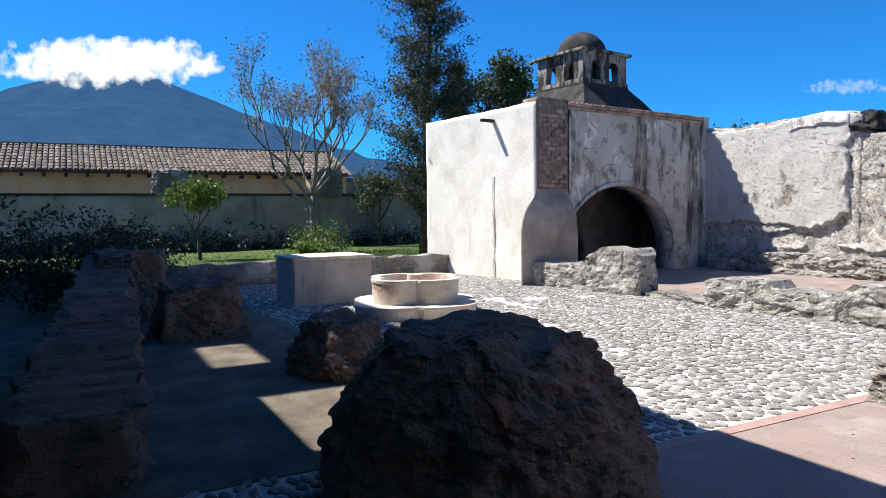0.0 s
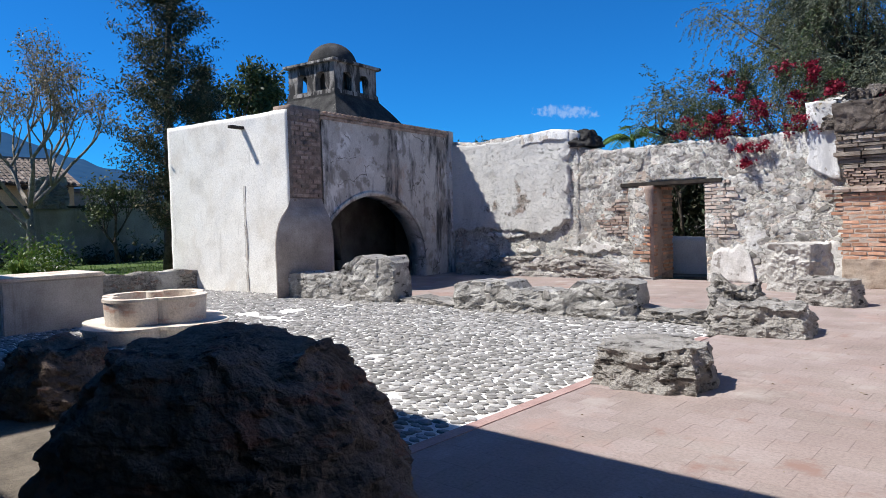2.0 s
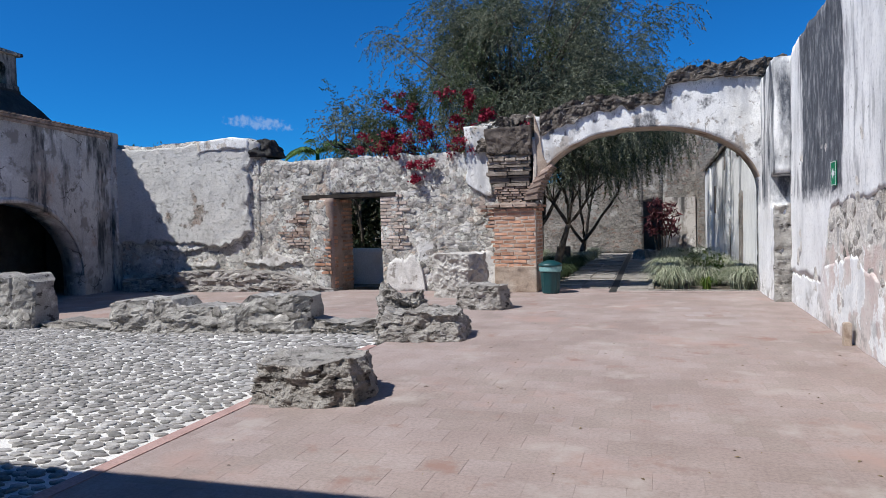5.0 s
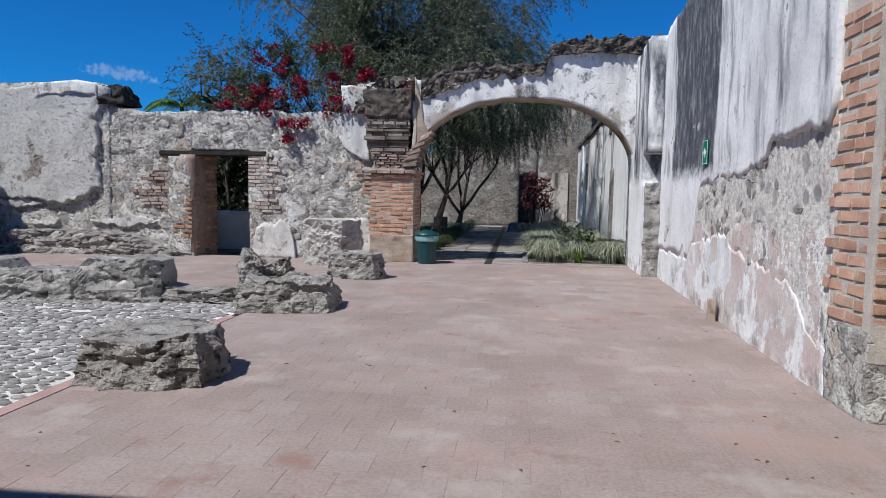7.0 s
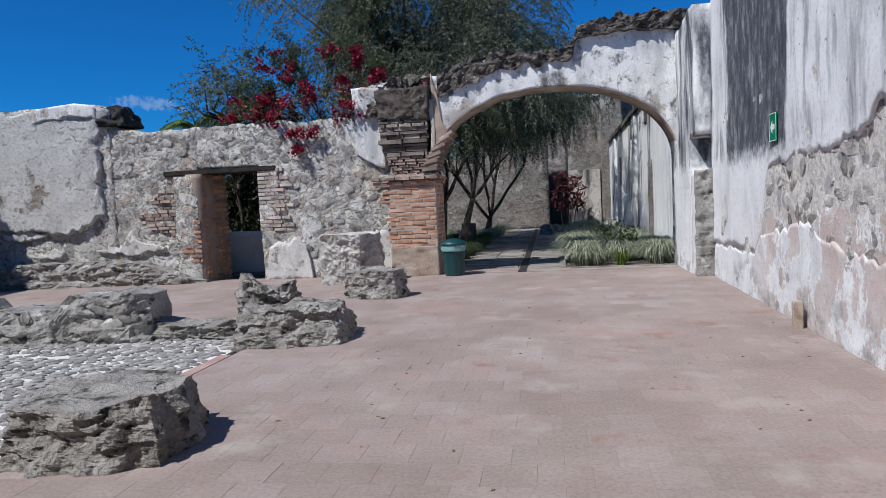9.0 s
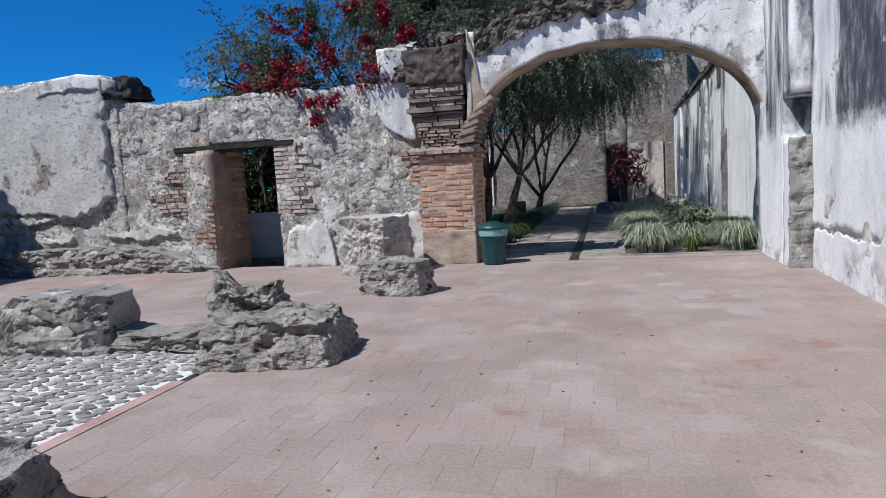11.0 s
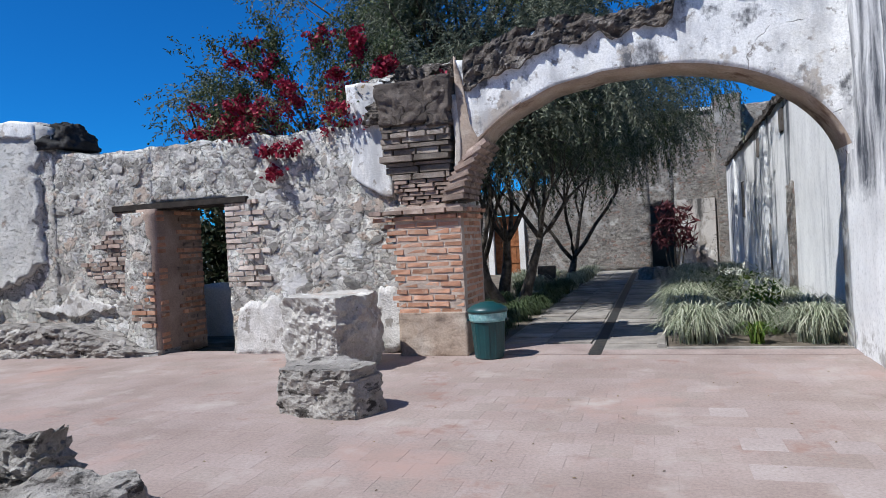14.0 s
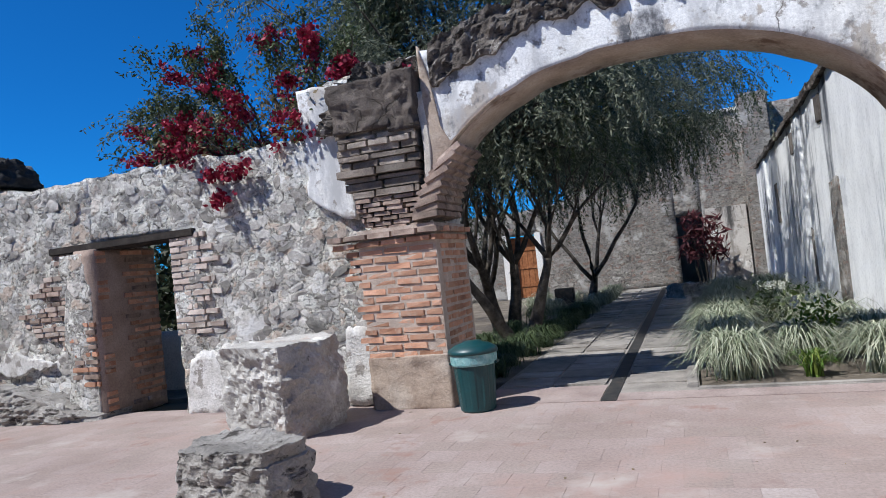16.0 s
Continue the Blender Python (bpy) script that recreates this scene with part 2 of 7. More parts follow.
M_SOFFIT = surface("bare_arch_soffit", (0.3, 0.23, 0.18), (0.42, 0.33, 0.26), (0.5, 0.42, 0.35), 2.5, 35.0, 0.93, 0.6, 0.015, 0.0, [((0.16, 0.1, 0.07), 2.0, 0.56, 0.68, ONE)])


def streaked(name, bare_on=1.0, garden=False):
    """White plaster with grey algae streaks above, bare rubble at mid height and a faded red dado below."""
    n = Nodes(name)
    z = n.add("ShaderNodeSeparateXYZ", Vector=n.pos).outputs["Z"]
    fine, mid = n.noise(50, 5.0, 0.7), n.noise(9, 5.0, 0.65)
    lime = n.ramp(n.noise(1.6, 6.0, 0.7, n.stretch(1, 1, 0.45)), (0.3, (0.6, 0.6, 0.59)), (0.45, (0.74, 0.735, 0.725)), (0.6, (0.83, 0.825, 0.81)))
    streaks = n.noise(2.0, 6.0, 0.62, n.stretch(1.0, 0.55, 0.07) if garden else n.stretch(1.0, 1.6, 0.3))
    yw = n.math("ADD", n.add("ShaderNodeSeparateXYZ", Vector=n.pos).outputs["Y"], n.math("MULTIPLY", n.noise(1.5, 4.0, 0.6, n.stretch(1.0, 1.0, 0.3)), 0.9))
    zone = n.math("MULTIPLY", n.step(yw, 10.4, 10.65), n.math("SUBTRACT", 1.0, n.step(yw, 13.0, 13.5)))
    zone = n.math("MAXIMUM", zone, n.math("MULTIPLY", n.step(yw, 14.2, 14.5), 0.22))
    zone = n.math("ADD", n.math("MULTIPLY", zone, 0.0 if garden else 0.62), 0.385 if garden else 0.36)
    up = n.step(n.math("ADD", z, n.math("MULTIPLY", mid, 0.5)), *((0.5, 1.5) if garden else (1.95, 2.2)))
    s = n.math("MULTIPLY", up, n.step(n.math("ADD", streaks, zone), *((0.93, 1.03) if garden else (0.88, 1.08))))
    col = n.mix(s, lime, n.ramp(n.noise(5.0, 8.0, 0.75, n.stretch(1, 1.2, 0.45)), (0.3, (0.035, 0.04, 0.05)), (0.5, (0.09, 0.098, 0.115)), (0.68, (0.36, 0.365, 0.37))))
    wob = n.mix(0.16, n.pos, n.add("ShaderNodeTexNoise", Vector=n.pos, Scale=6.0, Detail=4.0).outputs["Color"], "ADD")
    cell = n.cells(4.4, "F1", wob)
    tone = n.add("ShaderNodeSeparateColor", Color=cell.outputs["Color"])
    held = n.math("MULTIPLY", n.step(cell.outputs["Distance"], 0.47, 0.36), n.step(tone.outputs[1], 0.5, 0.56))
    crumb = n.ramp(n.noise(17, 6.0, 0.75), (0.3, (0.2, 0.175, 0.15)), (0.42, (0.52, 0.48, 0.43)), (0.55, (0.7, 0.665, 0.61)), (0.75, (0.78, 0.75, 0.7)))
    stone = n.mix(held, crumb, n.ramp(tone.outputs[0], (0.2, (0.4, 0.385, 0.365)), (0.5, (0.27, 0.265, 0.26)), (0.8, (0.46, 0.42, 0.375))))
    line = n.math("ADD", z, n.math("MULTIPLY", n.math("SUBTRACT", n.noise(1.1, 6.0, 0.65), 0.5), 1.1))
    bare = n.math("MULTIPLY", n.step(z, 0.05, 0.15), n.math("SUBTRACT", 1.0, n.step(z, 2.5, 2.55)))
    y = n.add("ShaderNodeSeparateXYZ", Vector=n.pos).outputs["Y"]
    bare = n.math("MULTIPLY", n.math("MULTIPLY", bare, bare_on), n.math("SUBTRACT", 1.0, n.step(y, 13.6, 13.9)))
    col = n.mix(bare, col, stone)
    flake = n.noise(1.5, 6.0, 0.66, n.stretch(1, 1, 0.8, (4, 2, 1)))
    low = n.math("MULTIPLY", n.math("SUBTRACT", 1.0, n.step(line, 1.12, 1.16)), n.math("SUBTRACT", 1.0, n.step(n.math("ADD", y, mid), 11.2, 12.2)))
    red = n.math("MULTIPLY", low, n.step(flake, 0.47, 0.5))
    col = n.mix(n.math("MULTIPLY", red, 0.0 if garden else 0.85), col, n.mix(n.step(n.noise(2.4, 6.0, 0.7), 0.42, 0.6), (0.62, 0.55, 0.5), (0.56, 0.43, 0.39)))
    lip = n.math("MULTIPLY", n.step(flake, 0.445, 0.452), n.step(flake, 0.478, 0.471))
    col = n.mix(n.math("MULTIPLY", n.math("MULTIPLY", lip, low), 0.0 if garden else 0.9), col, (0.83, 0.82, 0.79))
    foot = n.math("MULTIPLY", n.math("SUBTRACT", 1.0, n.step(line, 0.15, 0.45)), n.step(n.noise(3.3, 7.0, 0.7), 0.5, 0.6))
    col = n.mix(n.math("MULTIPLY", foot, 0.75), col, (0.27, 0.245, 0.22))
    dots = n.math("MULTIPLY", n.step(n.noise(9.0, 3.0, 0.5), 0.7, 0.73), up)
    col = n.mix(n.math("MULTIPLY", dots, 0.0 if garden else 0.8), col, (0.2, 0.185, 0.17))
    col = n.mix(0.4, col, n.ramp(n.noise(22, 7.0, 0.75), (0.3, (0.4,) * 3), (0.5, (1.06,) * 3)), "MULTIPLY")
    h = n.math("ADD", n.math("MULTIPLY", fine, 0.4), n.math("ADD", n.math("MULTIPLY", mid, n.math("ADD", 0.25, bare)), n.math("MULTIPLY", bare, -0.8)))
    return n.finish(col, 0.9, h, 0.7, 0.035)


M_STREAK = streaked("algae_streaked_plaster")
M_COAT = streaked("streaked_plaster_coat", 0.0)
M_GARDENSTREAK = streaked("streaked_garden_plaster", 0.0, True)
M_TILE = surface("red_clay_tile", (0.262, 0.206, 0.185), (0.31, 0.248, 0.225), (0.365, 0.302, 0.277), 0.8, 40.0, 0.8, 0.25, 0.004, 0.055, [((0.345, 0.235, 0.2), 0.6, 0.55, 0.7, ONE), ((0.26, 0.165, 0.135), 1.7, 0.6, 0.7, ONE), ((0.39, 0.34, 0.305), 1.3, 0.56, 0.75, ONE), ((0.24, 0.17, 0.15), 2.5, 0.62, 0.75, ONE)])
M_TILES = surface("red_clay_tiles", (0.262, 0.206, 0.185), (0.31, 0.248, 0.225), (0.365, 0.302, 0.277), 0.8, 40.0, 0.8, 0.25, 0.004, 0.055, [((0.345, 0.235, 0.2), 0.6, 0.55, 0.7, ONE), ((0.26, 0.165, 0.135), 1.7, 0.6, 0.7, ONE), ((0.39, 0.34, 0.305), 1.3, 0.56, 0.75, ONE), ((0.24, 0.17, 0.15), 2.5, 0.62, 0.75, ONE)], True)
M_JOINT = surface("floor_joint", (0.25, 0.19, 0.17), (0.315, 0.248, 0.224), (0.375, 0.305, 0.276), 2.0, 50.0, 0.9, 0.4, 0.005)
M_EDGE = surface("painted_red_edge", (0.34, 0.215, 0.19), (0.41, 0.27, 0.24), (0.46, 0.33, 0.3), 2.0, 50.0, 0.85, 0.4, 0.005)
M_COBBLE = surface("river_cobble", (0.17, 0.165, 0.16), (0.28, 0.27, 0.26), (0.4, 0.385, 0.37), 5.0, 60.0, 0.8, 0.5, 0.008, 0.35)
M_COBBLES = surface("river_cobbles", (0.17, 0.165, 0.16), (0.28, 0.27, 0.26), (0.4, 0.385, 0.37), 5.0, 60.0, 0.8, 0.5, 0.008, 0.35, (), True)
M_BED = surface("cobble_mortar", (0.56, 0.54, 0.5), (0.7, 0.675, 0.63), (0.78, 0.755, 0.72), 1.5, 50.0, 0.95, 0.8, 0.015, 0.0, [((0.3, 0.27, 0.23), 1.1, 0.56, 0.7, ONE)])
M_EARTH = surface("dry_earth", (0.09, 0.075, 0.058), (0.16, 0.132, 0.102), (0.25, 0.21, 0.165), 2.0, 30.0, 0.95, 0.8, 0.02)
M_FAR = surface("far_land", (0.08, 0.08, 0.06), (0.12, 0.115, 0.085), (0.17, 0.155, 0.12), 0.05, 2.0, 0.95, 0.3, 0.02)
M_WOOD = surface("dark_weathered_wood", (0.018, 0.014, 0.012), (0.035, 0.028, 0.023), (0.07, 0.058, 0.048), 6.0, 60.0, 0.85, 0.6, 0.01)
M_DOOR = surface("varnished_door_wood", (0.2, 0.075, 0.03), (0.3, 0.12, 0.05), (0.38, 0.17, 0.08), 8.0, 60.0, 0.5, 0.4, 0.006, 0.15)
M_BARK = surface("tree_bark", (0.05, 0.04, 0.032), (0.1, 0.082, 0.065), (0.17, 0.145, 0.12), 8.0, 50.0, 0.95, 0.9, 0.03)
M_PALEBARK = surface("pale_bark", (0.16, 0.135, 0.11), (0.25, 0.22, 0.185), (0.34, 0.31, 0.27), 8.0, 50.0, 0.95, 0.7, 0.02)
M_BASIN = surface("fountain_plaster", (0.5, 0.42, 0.34), (0.66, 0.57, 0.48), (0.74, 0.67, 0.58), 2.5, 40.0, 0.85, 0.4, 0.008, 0.0, [((0.47, 0.27, 0.2), 2.6, 0.55, 0.68, (1, 1, 2))])
M_TANK = surface("tank_plaster", (0.34, 0.3, 0.26), (0.46, 0.42, 0.37), (0.56, 0.52, 0.47), 2.0, 40.0, 0.9, 0.4, 0.008, 0.0, [((0.24, 0.2, 0.17), 1.8, 0.58, 0.7, FALL)])
M_OCHRE = surface("ochre_limewash", (0.45, 0.31, 0.17), (0.55, 0.39, 0.22), (0.62, 0.46, 0.28), 1.0, 20.0, 0.9, 0.3, 0.01)
M_GARDENWALL = surface("grey_garden_wall", (0.24, 0.22, 0.19), (0.36, 0.335, 0.29), (0.47, 0.44, 0.39), 0.9, 25.0, 0.92, 0.4, 0.012, 0.0, [((0.14, 0.13, 0.11), 1.2, 0.56, 0.7, FALL)])
M_ROOFTILE = surface("old_roof_tile", (0.1, 0.08, 0.067), (0.18, 0.145, 0.12), (0.29, 0.24, 0.2), 3.0, 40.0, 0.9, 0.4, 0.01, 0.35, (), True)
M_BIN = surface("green_bin_plastic", (0.003, 0.036, 0.04), (0.004, 0.046, 0.051), (0.006, 0.06, 0.066), 3.0, 60.0, 0.42, 0.08, 0.002, 0.0, (), False, 0.5)
M_BAG = surface("clear_bin_liner", (0.12, 0.3, 0.3), (0.2, 0.4, 0.4), (0.34, 0.52, 0.52), 14.0, 40.0, 0.25, 0.8, 0.01, 0.0, (), False, 0.6)
M_SIGN = surface("green_sign", (0.0, 0.17, 0.085), (0.0, 0.2, 0.1), (0.0, 0.23, 0.12), 3.0, 50.0, 0.4, 0.02, 0.001)
M_SIGNWHITE = surface("white_print", (0.74, 0.76, 0.74), (0.8, 0.8, 0.8), (0.82, 0.82, 0.82), 3.0, 50.0, 0.4, 0.02, 0.001)
M_IRON = surface("dark_iron", (0.02, 0.02, 0.02), (0.04, 0.04, 0.038), (0.08, 0.06, 0.05), 8.0, 50.0, 0.6, 0.3, 0.004)
M_PATH = surface("stone_path", (0.17, 0.155, 0.14), (0.27, 0.25, 0.225), (0.37, 0.345, 0.31), 2.0, 45.0, 0.9, 0.6, 0.012, 0.12)


def leaves(name, a, b, c, rough=0.55, through=0.25):
    n = Nodes(name)
    col = n.ramp(n.island, (0.0, a), (0.55, b), (1.0, c))
    col = n.mix(0.4, col, n.ramp(n.noise(1.6, 3.0), (0.3, (0.6,) * 3), (0.7, (1.25,) * 3)), "MULTIPLY")
    mat = n.finish(col, rough)
    tr = n.add("ShaderNodeBsdfTranslucent", Color=col)
    mx = n.add("ShaderNodeMixShader", Fac=through)
    out = n.t.nodes["Material Output"]
    n.t.links.new(n.bsdf.outputs[0], mx.inputs[1]), n.t.links.new(tr.outputs[0], mx.inputs[2]), n.t.links.new(mx.outputs[0], out.inputs[0])
    return mat


L_PEPPER = leaves("pepper_tree_leaves", (0.066, 0.08, 0.054), (0.13, 0.146, 0.1), (0.28, 0.29, 0.205), 0.7, 0.38)
L_DARK = leaves("dark_conifer_leaves", (0.022, 0.034, 0.018), (0.042, 0.058, 0.03), (0.09, 0.085, 0.05))
L_GREEN = leaves("fresh_green_leaves", (0.06, 0.12, 0.02), (0.1, 0.18, 0.03), (0.2, 0.24, 0.05))
L_DULL = leaves("dull_green_leaves", (0.04, 0.06, 0.025), (0.07, 0.095, 0.04), (0.12, 0.14, 0.06))
L_DRY = leaves("dry_seed_pods", (0.14, 0.1, 0.06), (0.24, 0.18, 0.1), (0.34, 0.27, 0.16))
L_BLADE = leaves("variegated_blades", (0.15, 0.185, 0.11), (0.34, 0.365, 0.25), (0.6, 0.6, 0.47))
# grass blades with the tree's shade darkened into their colour
L_SHADEBLADE = leaves("shade_dark_grass_blades", (0.035, 0.055, 0.025), (0.06, 0.09, 0.04), (0.12, 0.15, 0.07))
L_LAWN = leaves("lawn_blades", (0.08, 0.15, 0.02), (0.13, 0.22, 0.035), (0.2, 0.29, 0.06))
L_RED = leaves("bougainvillea_bracts", (0.12, 0.006, 0.02), (0.26, 0.012, 0.036), (0.42, 0.035, 0.07))
L_TI = leaves("dark_red_leaves", (0.05, 0.015, 0.02), (0.11, 0.03, 0.035), (0.24, 0.09, 0.09))
L_WHITE = leaves("white_petals", (0.6, 0.6, 0.5), (0.75, 0.75, 0.66), (0.8, 0.8, 0.72))
L_BANANA = leaves("banana_leaves", (0.06, 0.12, 0.03), (0.1, 0.19, 0.05), (0.17, 0.26, 0.08))
M_LAWN = surface("lawn_soil", (0.055, 0.085, 0.025), (0.08, 0.125, 0.035), (0.12, 0.165, 0.05), 1.2, 30.0, 0.95, 0.8, 0.03)

# ---- building tools ----
def shaped(name, verts, faces, mat, parent=None, smooth=False, label="", loc=None):
    me = bpy.data.meshes.new(name)
    me.from_pydata([tuple(v) for v in verts], [], faces)
    me.materials.append(mat)
    if smooth:
        me.shade_smooth()
    me.update()
    ob = new(name, me)
    ob.parent = parent
    if loc is not None:
        ob.matrix_basis = loc
    if label:
        ob["label"] = label
    return ob


def part(name, bm, mat, parent=None, label="", smooth=False):
    me = bpy.data.meshes.new(name)
    bm.to_mesh(me)
    bm.free()
    me.materials.append(mat)
    if smooth:
        me.shade_smooth()
    ob = new(name, me)
    ob.parent = parent
    if label:
        ob["label"] = label
    return ob


def thing(name, m, label, category, group="", kind=""):
    ob = new(name)
    ob.matrix_basis = m
    return tagged(ob, label, category, group, kind)


def box(bm, lo, hi, bevel=0.0, turn=0.0):
    """Adds a (bevelled) box between two corners to bm."""
    c, s = (Vector(lo) + Vector(hi)) / 2, Vector(hi) - Vector(lo)
    got = bmesh.ops.create_cube(bm, size=1.0)["verts"]
    bmesh.ops.scale(bm, vec=s, verts=got)
    if turn:
        bmesh.ops.rotate(bm, verts=got, cent=(0, 0, 0), matrix=Matrix.Rotation(radians(turn), 3, "Z"))
    bmesh.ops.translate(bm, vec=c, verts=got)
    if bevel:
        edges = list({e for v in got for e in v.link_edges})
        bmesh.ops.bevel(bm, geom=edges, offset=bevel, segments=2, affect="EDGES")
    return bm


def rough_n(p, scale, octaves=4):
    return noise.fractal(Vector(p) * scale, 0.9, 2.1, octaves)


def lump(size, seed, cuts=34, amp=0.12, strata=0.0, taper=0.15, lean=(0, 0), flat=0.0, soft_edge=0.16, dome=0.0):
    """A boulder-like block standing on z = 0: verts and faces of a displaced, layered box."""
    bm = bmesh.new()
    bmesh.ops.create_cube(bm, size=1.0)
    bmesh.ops.subdivide_edges(bm, edges=bm.edges[:], cuts=cuts, use_grid_fill=True)
    off = Vector((seed * 7.13, seed * 3.7, seed * 5.9))
    sx, sy, sz = size
    for v in bm.verts:
        p = v.co.copy()
        up = p.z + 0.5
        # round the plan a little, and narrow it towards the top
        r = 1.0 - soft_edge * (abs(p.x) * abs(p.y)) * 4
        k = r * (1 - taper * up - dome * up ** 3)
        q = Vector((p.x * sx * k + lean[0] * up, p.y * sy * k + lean[1] * up, up * sz))
        side = Vector((p.x / sx, p.y / sy, 0))
        if abs(p.z) > 0.49:
            side = Vector((p.x * 0.5, p.y * 0.5, 0.0))
        side = side.normalized() if side.length > 1e-6 else Vector((0, 0, 0))
        n1 = rough_n(q + off, 1.7, 3)
        n2 = rough_n(q * 1.0 + off * 2, 6.0, 4)
        n3 = rough_n(q + off, 15.0, 3)
        push = amp * (n1 * 0.8 + n2 * 0.42 + n3 * 0.26)
        if strata:
            flake = noise.cell(Vector((q.x * 2.4 + n1 * 0.4, q.y * 2.4, (q.z + 0.05 * n1) / strata * 1.4)) + off)
            push += amp * 0.28 * (flake - 0.3) * (1 - abs(up - 0.5))
        q += side * push
        if up > 0.55:
            q.z += (amp * (1 - flat)) * (rough_n(q + off * 3, 2.2, 4) * 0.9 + n2 * 0.35) * (up - 0.5) * 2
        if dome:
            q.z -= dome * sz * 0.8 * up * (p.x * p.x + p.y * p.y) ** 1.2
        if p.z < -0.49:
            q.z = -0.03
        v.co = q
    return bm


def rock(name, size, at, turn, seed, mat, label, category="rock", group="", **kw):
    ob = part(name, lump(size, seed, **kw), mat)
    ob.matrix_basis = pose(*at, 0, 0, turn)
    return tagged(ob, label, category, group)


def sheet(us, low, top, rows, at, thick, relief, caps=(True, True), front_only=False):
    """A rough slab over u in us, between the heights low(u) and top(u): at(u, d, z) places it; relief(u, z) moves its front.
    Returns verts and faces."""
    vs, fs, n = [], [], rows + 1
    for side in (0, 1):
        for u in us:
            a, b = low(u), top(u)
            for i in range(n):
                z = a + (b - a) * i / rows
                vs.append(at(u, -relief(u, z) if side == 0 else thick + relief(u + 31, z), z))
    m = len(us)
    ix = lambda s, i, j: (s * m + i) * n + j  # noqa: E731
    for i in range(m - 1):
        for j in range(rows):
            fs.append((ix(0, i, j), ix(0, i + 1, j), ix(0, i + 1, j + 1), ix(0, i, j + 1)))
            fs.append((ix(1, i, j), ix(1, i, j + 1), ix(1, i + 1, j + 1), ix(1, i + 1, j)))
        fs.append((ix(0, i, rows), ix(0, i + 1, rows), ix(1, i + 1, rows), ix(1, i, rows)))
        fs.append((ix(0, i, 0), ix(1, i, 0), ix(1, i + 1, 0), ix(0, i + 1, 0)))
    for end, on in ((0, caps[0]), (m - 1, caps[1])):
        if on:
            for j in range(rows):
                q = (ix(0, end, j), ix(0, end, j + 1), ix(1, end, j + 1), ix(1, end, j))
                fs.append(q if end == 0 else q[::-1])
    return vs, fs


def joined(*lots):
    vs, fs = [], []
    for v, f in lots:
        k = len(vs)
        vs += v
        fs += [tuple(i + k for i in q) for q in f]
    return vs, fs


def steps(a, b, d):
    n = max(1, round(abs(b - a) / d))
    return [a + (b - a) * i / n for i in range(n + 1)]


def ragged(base, amp, seed, scale=1.3):
    return lambda u: (base(u) if callable(base) else base) + amp * rough_n((u, seed * 3.3, 0), scale, 4)


def through_points(*pts):
    """A height that runs straight from point to point (u, z)."""
    def f(u):
        if u <= pts[0][0]:
            return pts[0][1]
        for (a, za), (b, zb) in zip(pts, pts[1:]):
            if u <= b:
                return za + (zb - za) * (u - a) / max(b - a, 1e-6)
        return pts[-1][1]
    return f


def relief(amp, seed, scale=2.5):
    return lambda u, z: amp * rough_n((u, z, seed * 4.7), scale, 4)


def tube(points, radii, sides=7):
    """Verts and faces of a tapered, bent tube."""
    vs, fs = [], []
    for i, (p, r) in enumerate(zip(points, radii)):
        d = (points[min(i + 1, len(points) - 1)] - points[max(i - 1, 0)]).normalized()
        x = d.orthogonal().normalized()
        y = d.cross(x)
        for k in range(sides):
            a = math.tau * k / sides
            vs.append(p + (x * math.cos(a) + y * math.sin(a)) * r)
    for i in range(len(points) - 1):
        for k in range(sides):
            a, b = i * sides + k, i * sides + (k + 1) % sides
            fs.append((a, b, b + sides, a + sides))
    fs.append(tuple(range(sides))[::-1])
    fs.append(tuple(len(vs) - sides + k for k in range(sides)))
    return vs, fs


def grow(rng, start, way, length, radius, depth, spread=0.6, up=0.15, shrink=0.72, kids=(2, 3), bend=0.25):
    """Limbs of a tree: a list of tubes and of twig tips (place, direction)."""
    pts, d = [Vector(start)], Vector(way).normalized()
    n = 4
    for i in range(n):
        d = (d + Vector((rng.uniform(-1, 1), rng.uniform(-1, 1), rng.uniform(-0.6, 1))) * bend * 0.5 + Vector((0, 0, up * 0.3))).normalized()
        pts.append(pts[-1] + d * length / n)
    tubes = [tube(pts, [radius * (1 - 0.4 * i / n) for i in range(n + 1)], 8 if radius > 0.05 else 5 if radius > 0.015 else 3)]
    tips = []
    if depth == 0:
        return tubes, [(p, d) for p in pts[1:]]
    for k in range(rng.randint(*kids)):
        side = Vector((rng.uniform(-1, 1), rng.uniform(-1, 1), rng.uniform(-0.3, 0.6)))
        way2 = (d + side * spread + Vector((0, 0, up))).normalized()
        at = pts[-1] if k == 0 else pts[rng.randint(2, n)]
        t, e = grow(rng, at, way2, length * shrink * rng.uniform(0.8, 1.15), max(radius * 0.6, 0.009), depth - 1, spread, up, shrink, kids, bend)
        tubes += t
        tips += e
    return tubes, tips


def leaf_mesh(name, spots, mat, parent, size, count, spread, rng, droop=0.0, slim=0.5, label=""):
    """Many small separate leaves round the given places: each a folded diamond of its own."""
    vs, fs = [], []
    for p in spots:
        for _ in range(count):
            c = Vector(p) + Vector((rng.gauss(0, spread), rng.gauss(0, spread), rng.gauss(0, spread * 0.8)))
            a = Vector((rng.uniform(-1, 1), rng.uniform(-1, 1), rng.uniform(-1, 1) - droop)).normalized() * size * rng.uniform(0.6, 1.3)
            b = a.cross(Vector((rng.uniform(-1, 1), rng.uniform(-1, 1), rng.uniform(-1, 1)))).normalized() * a.length * slim
            k = len(vs)
            vs += [c - a, c + b, c + a, c - b]
            fs.append((k, k + 1, k + 2, k + 3))
    return tagged(shaped(name, vs, fs, mat, parent, False, label), kind="stuff")


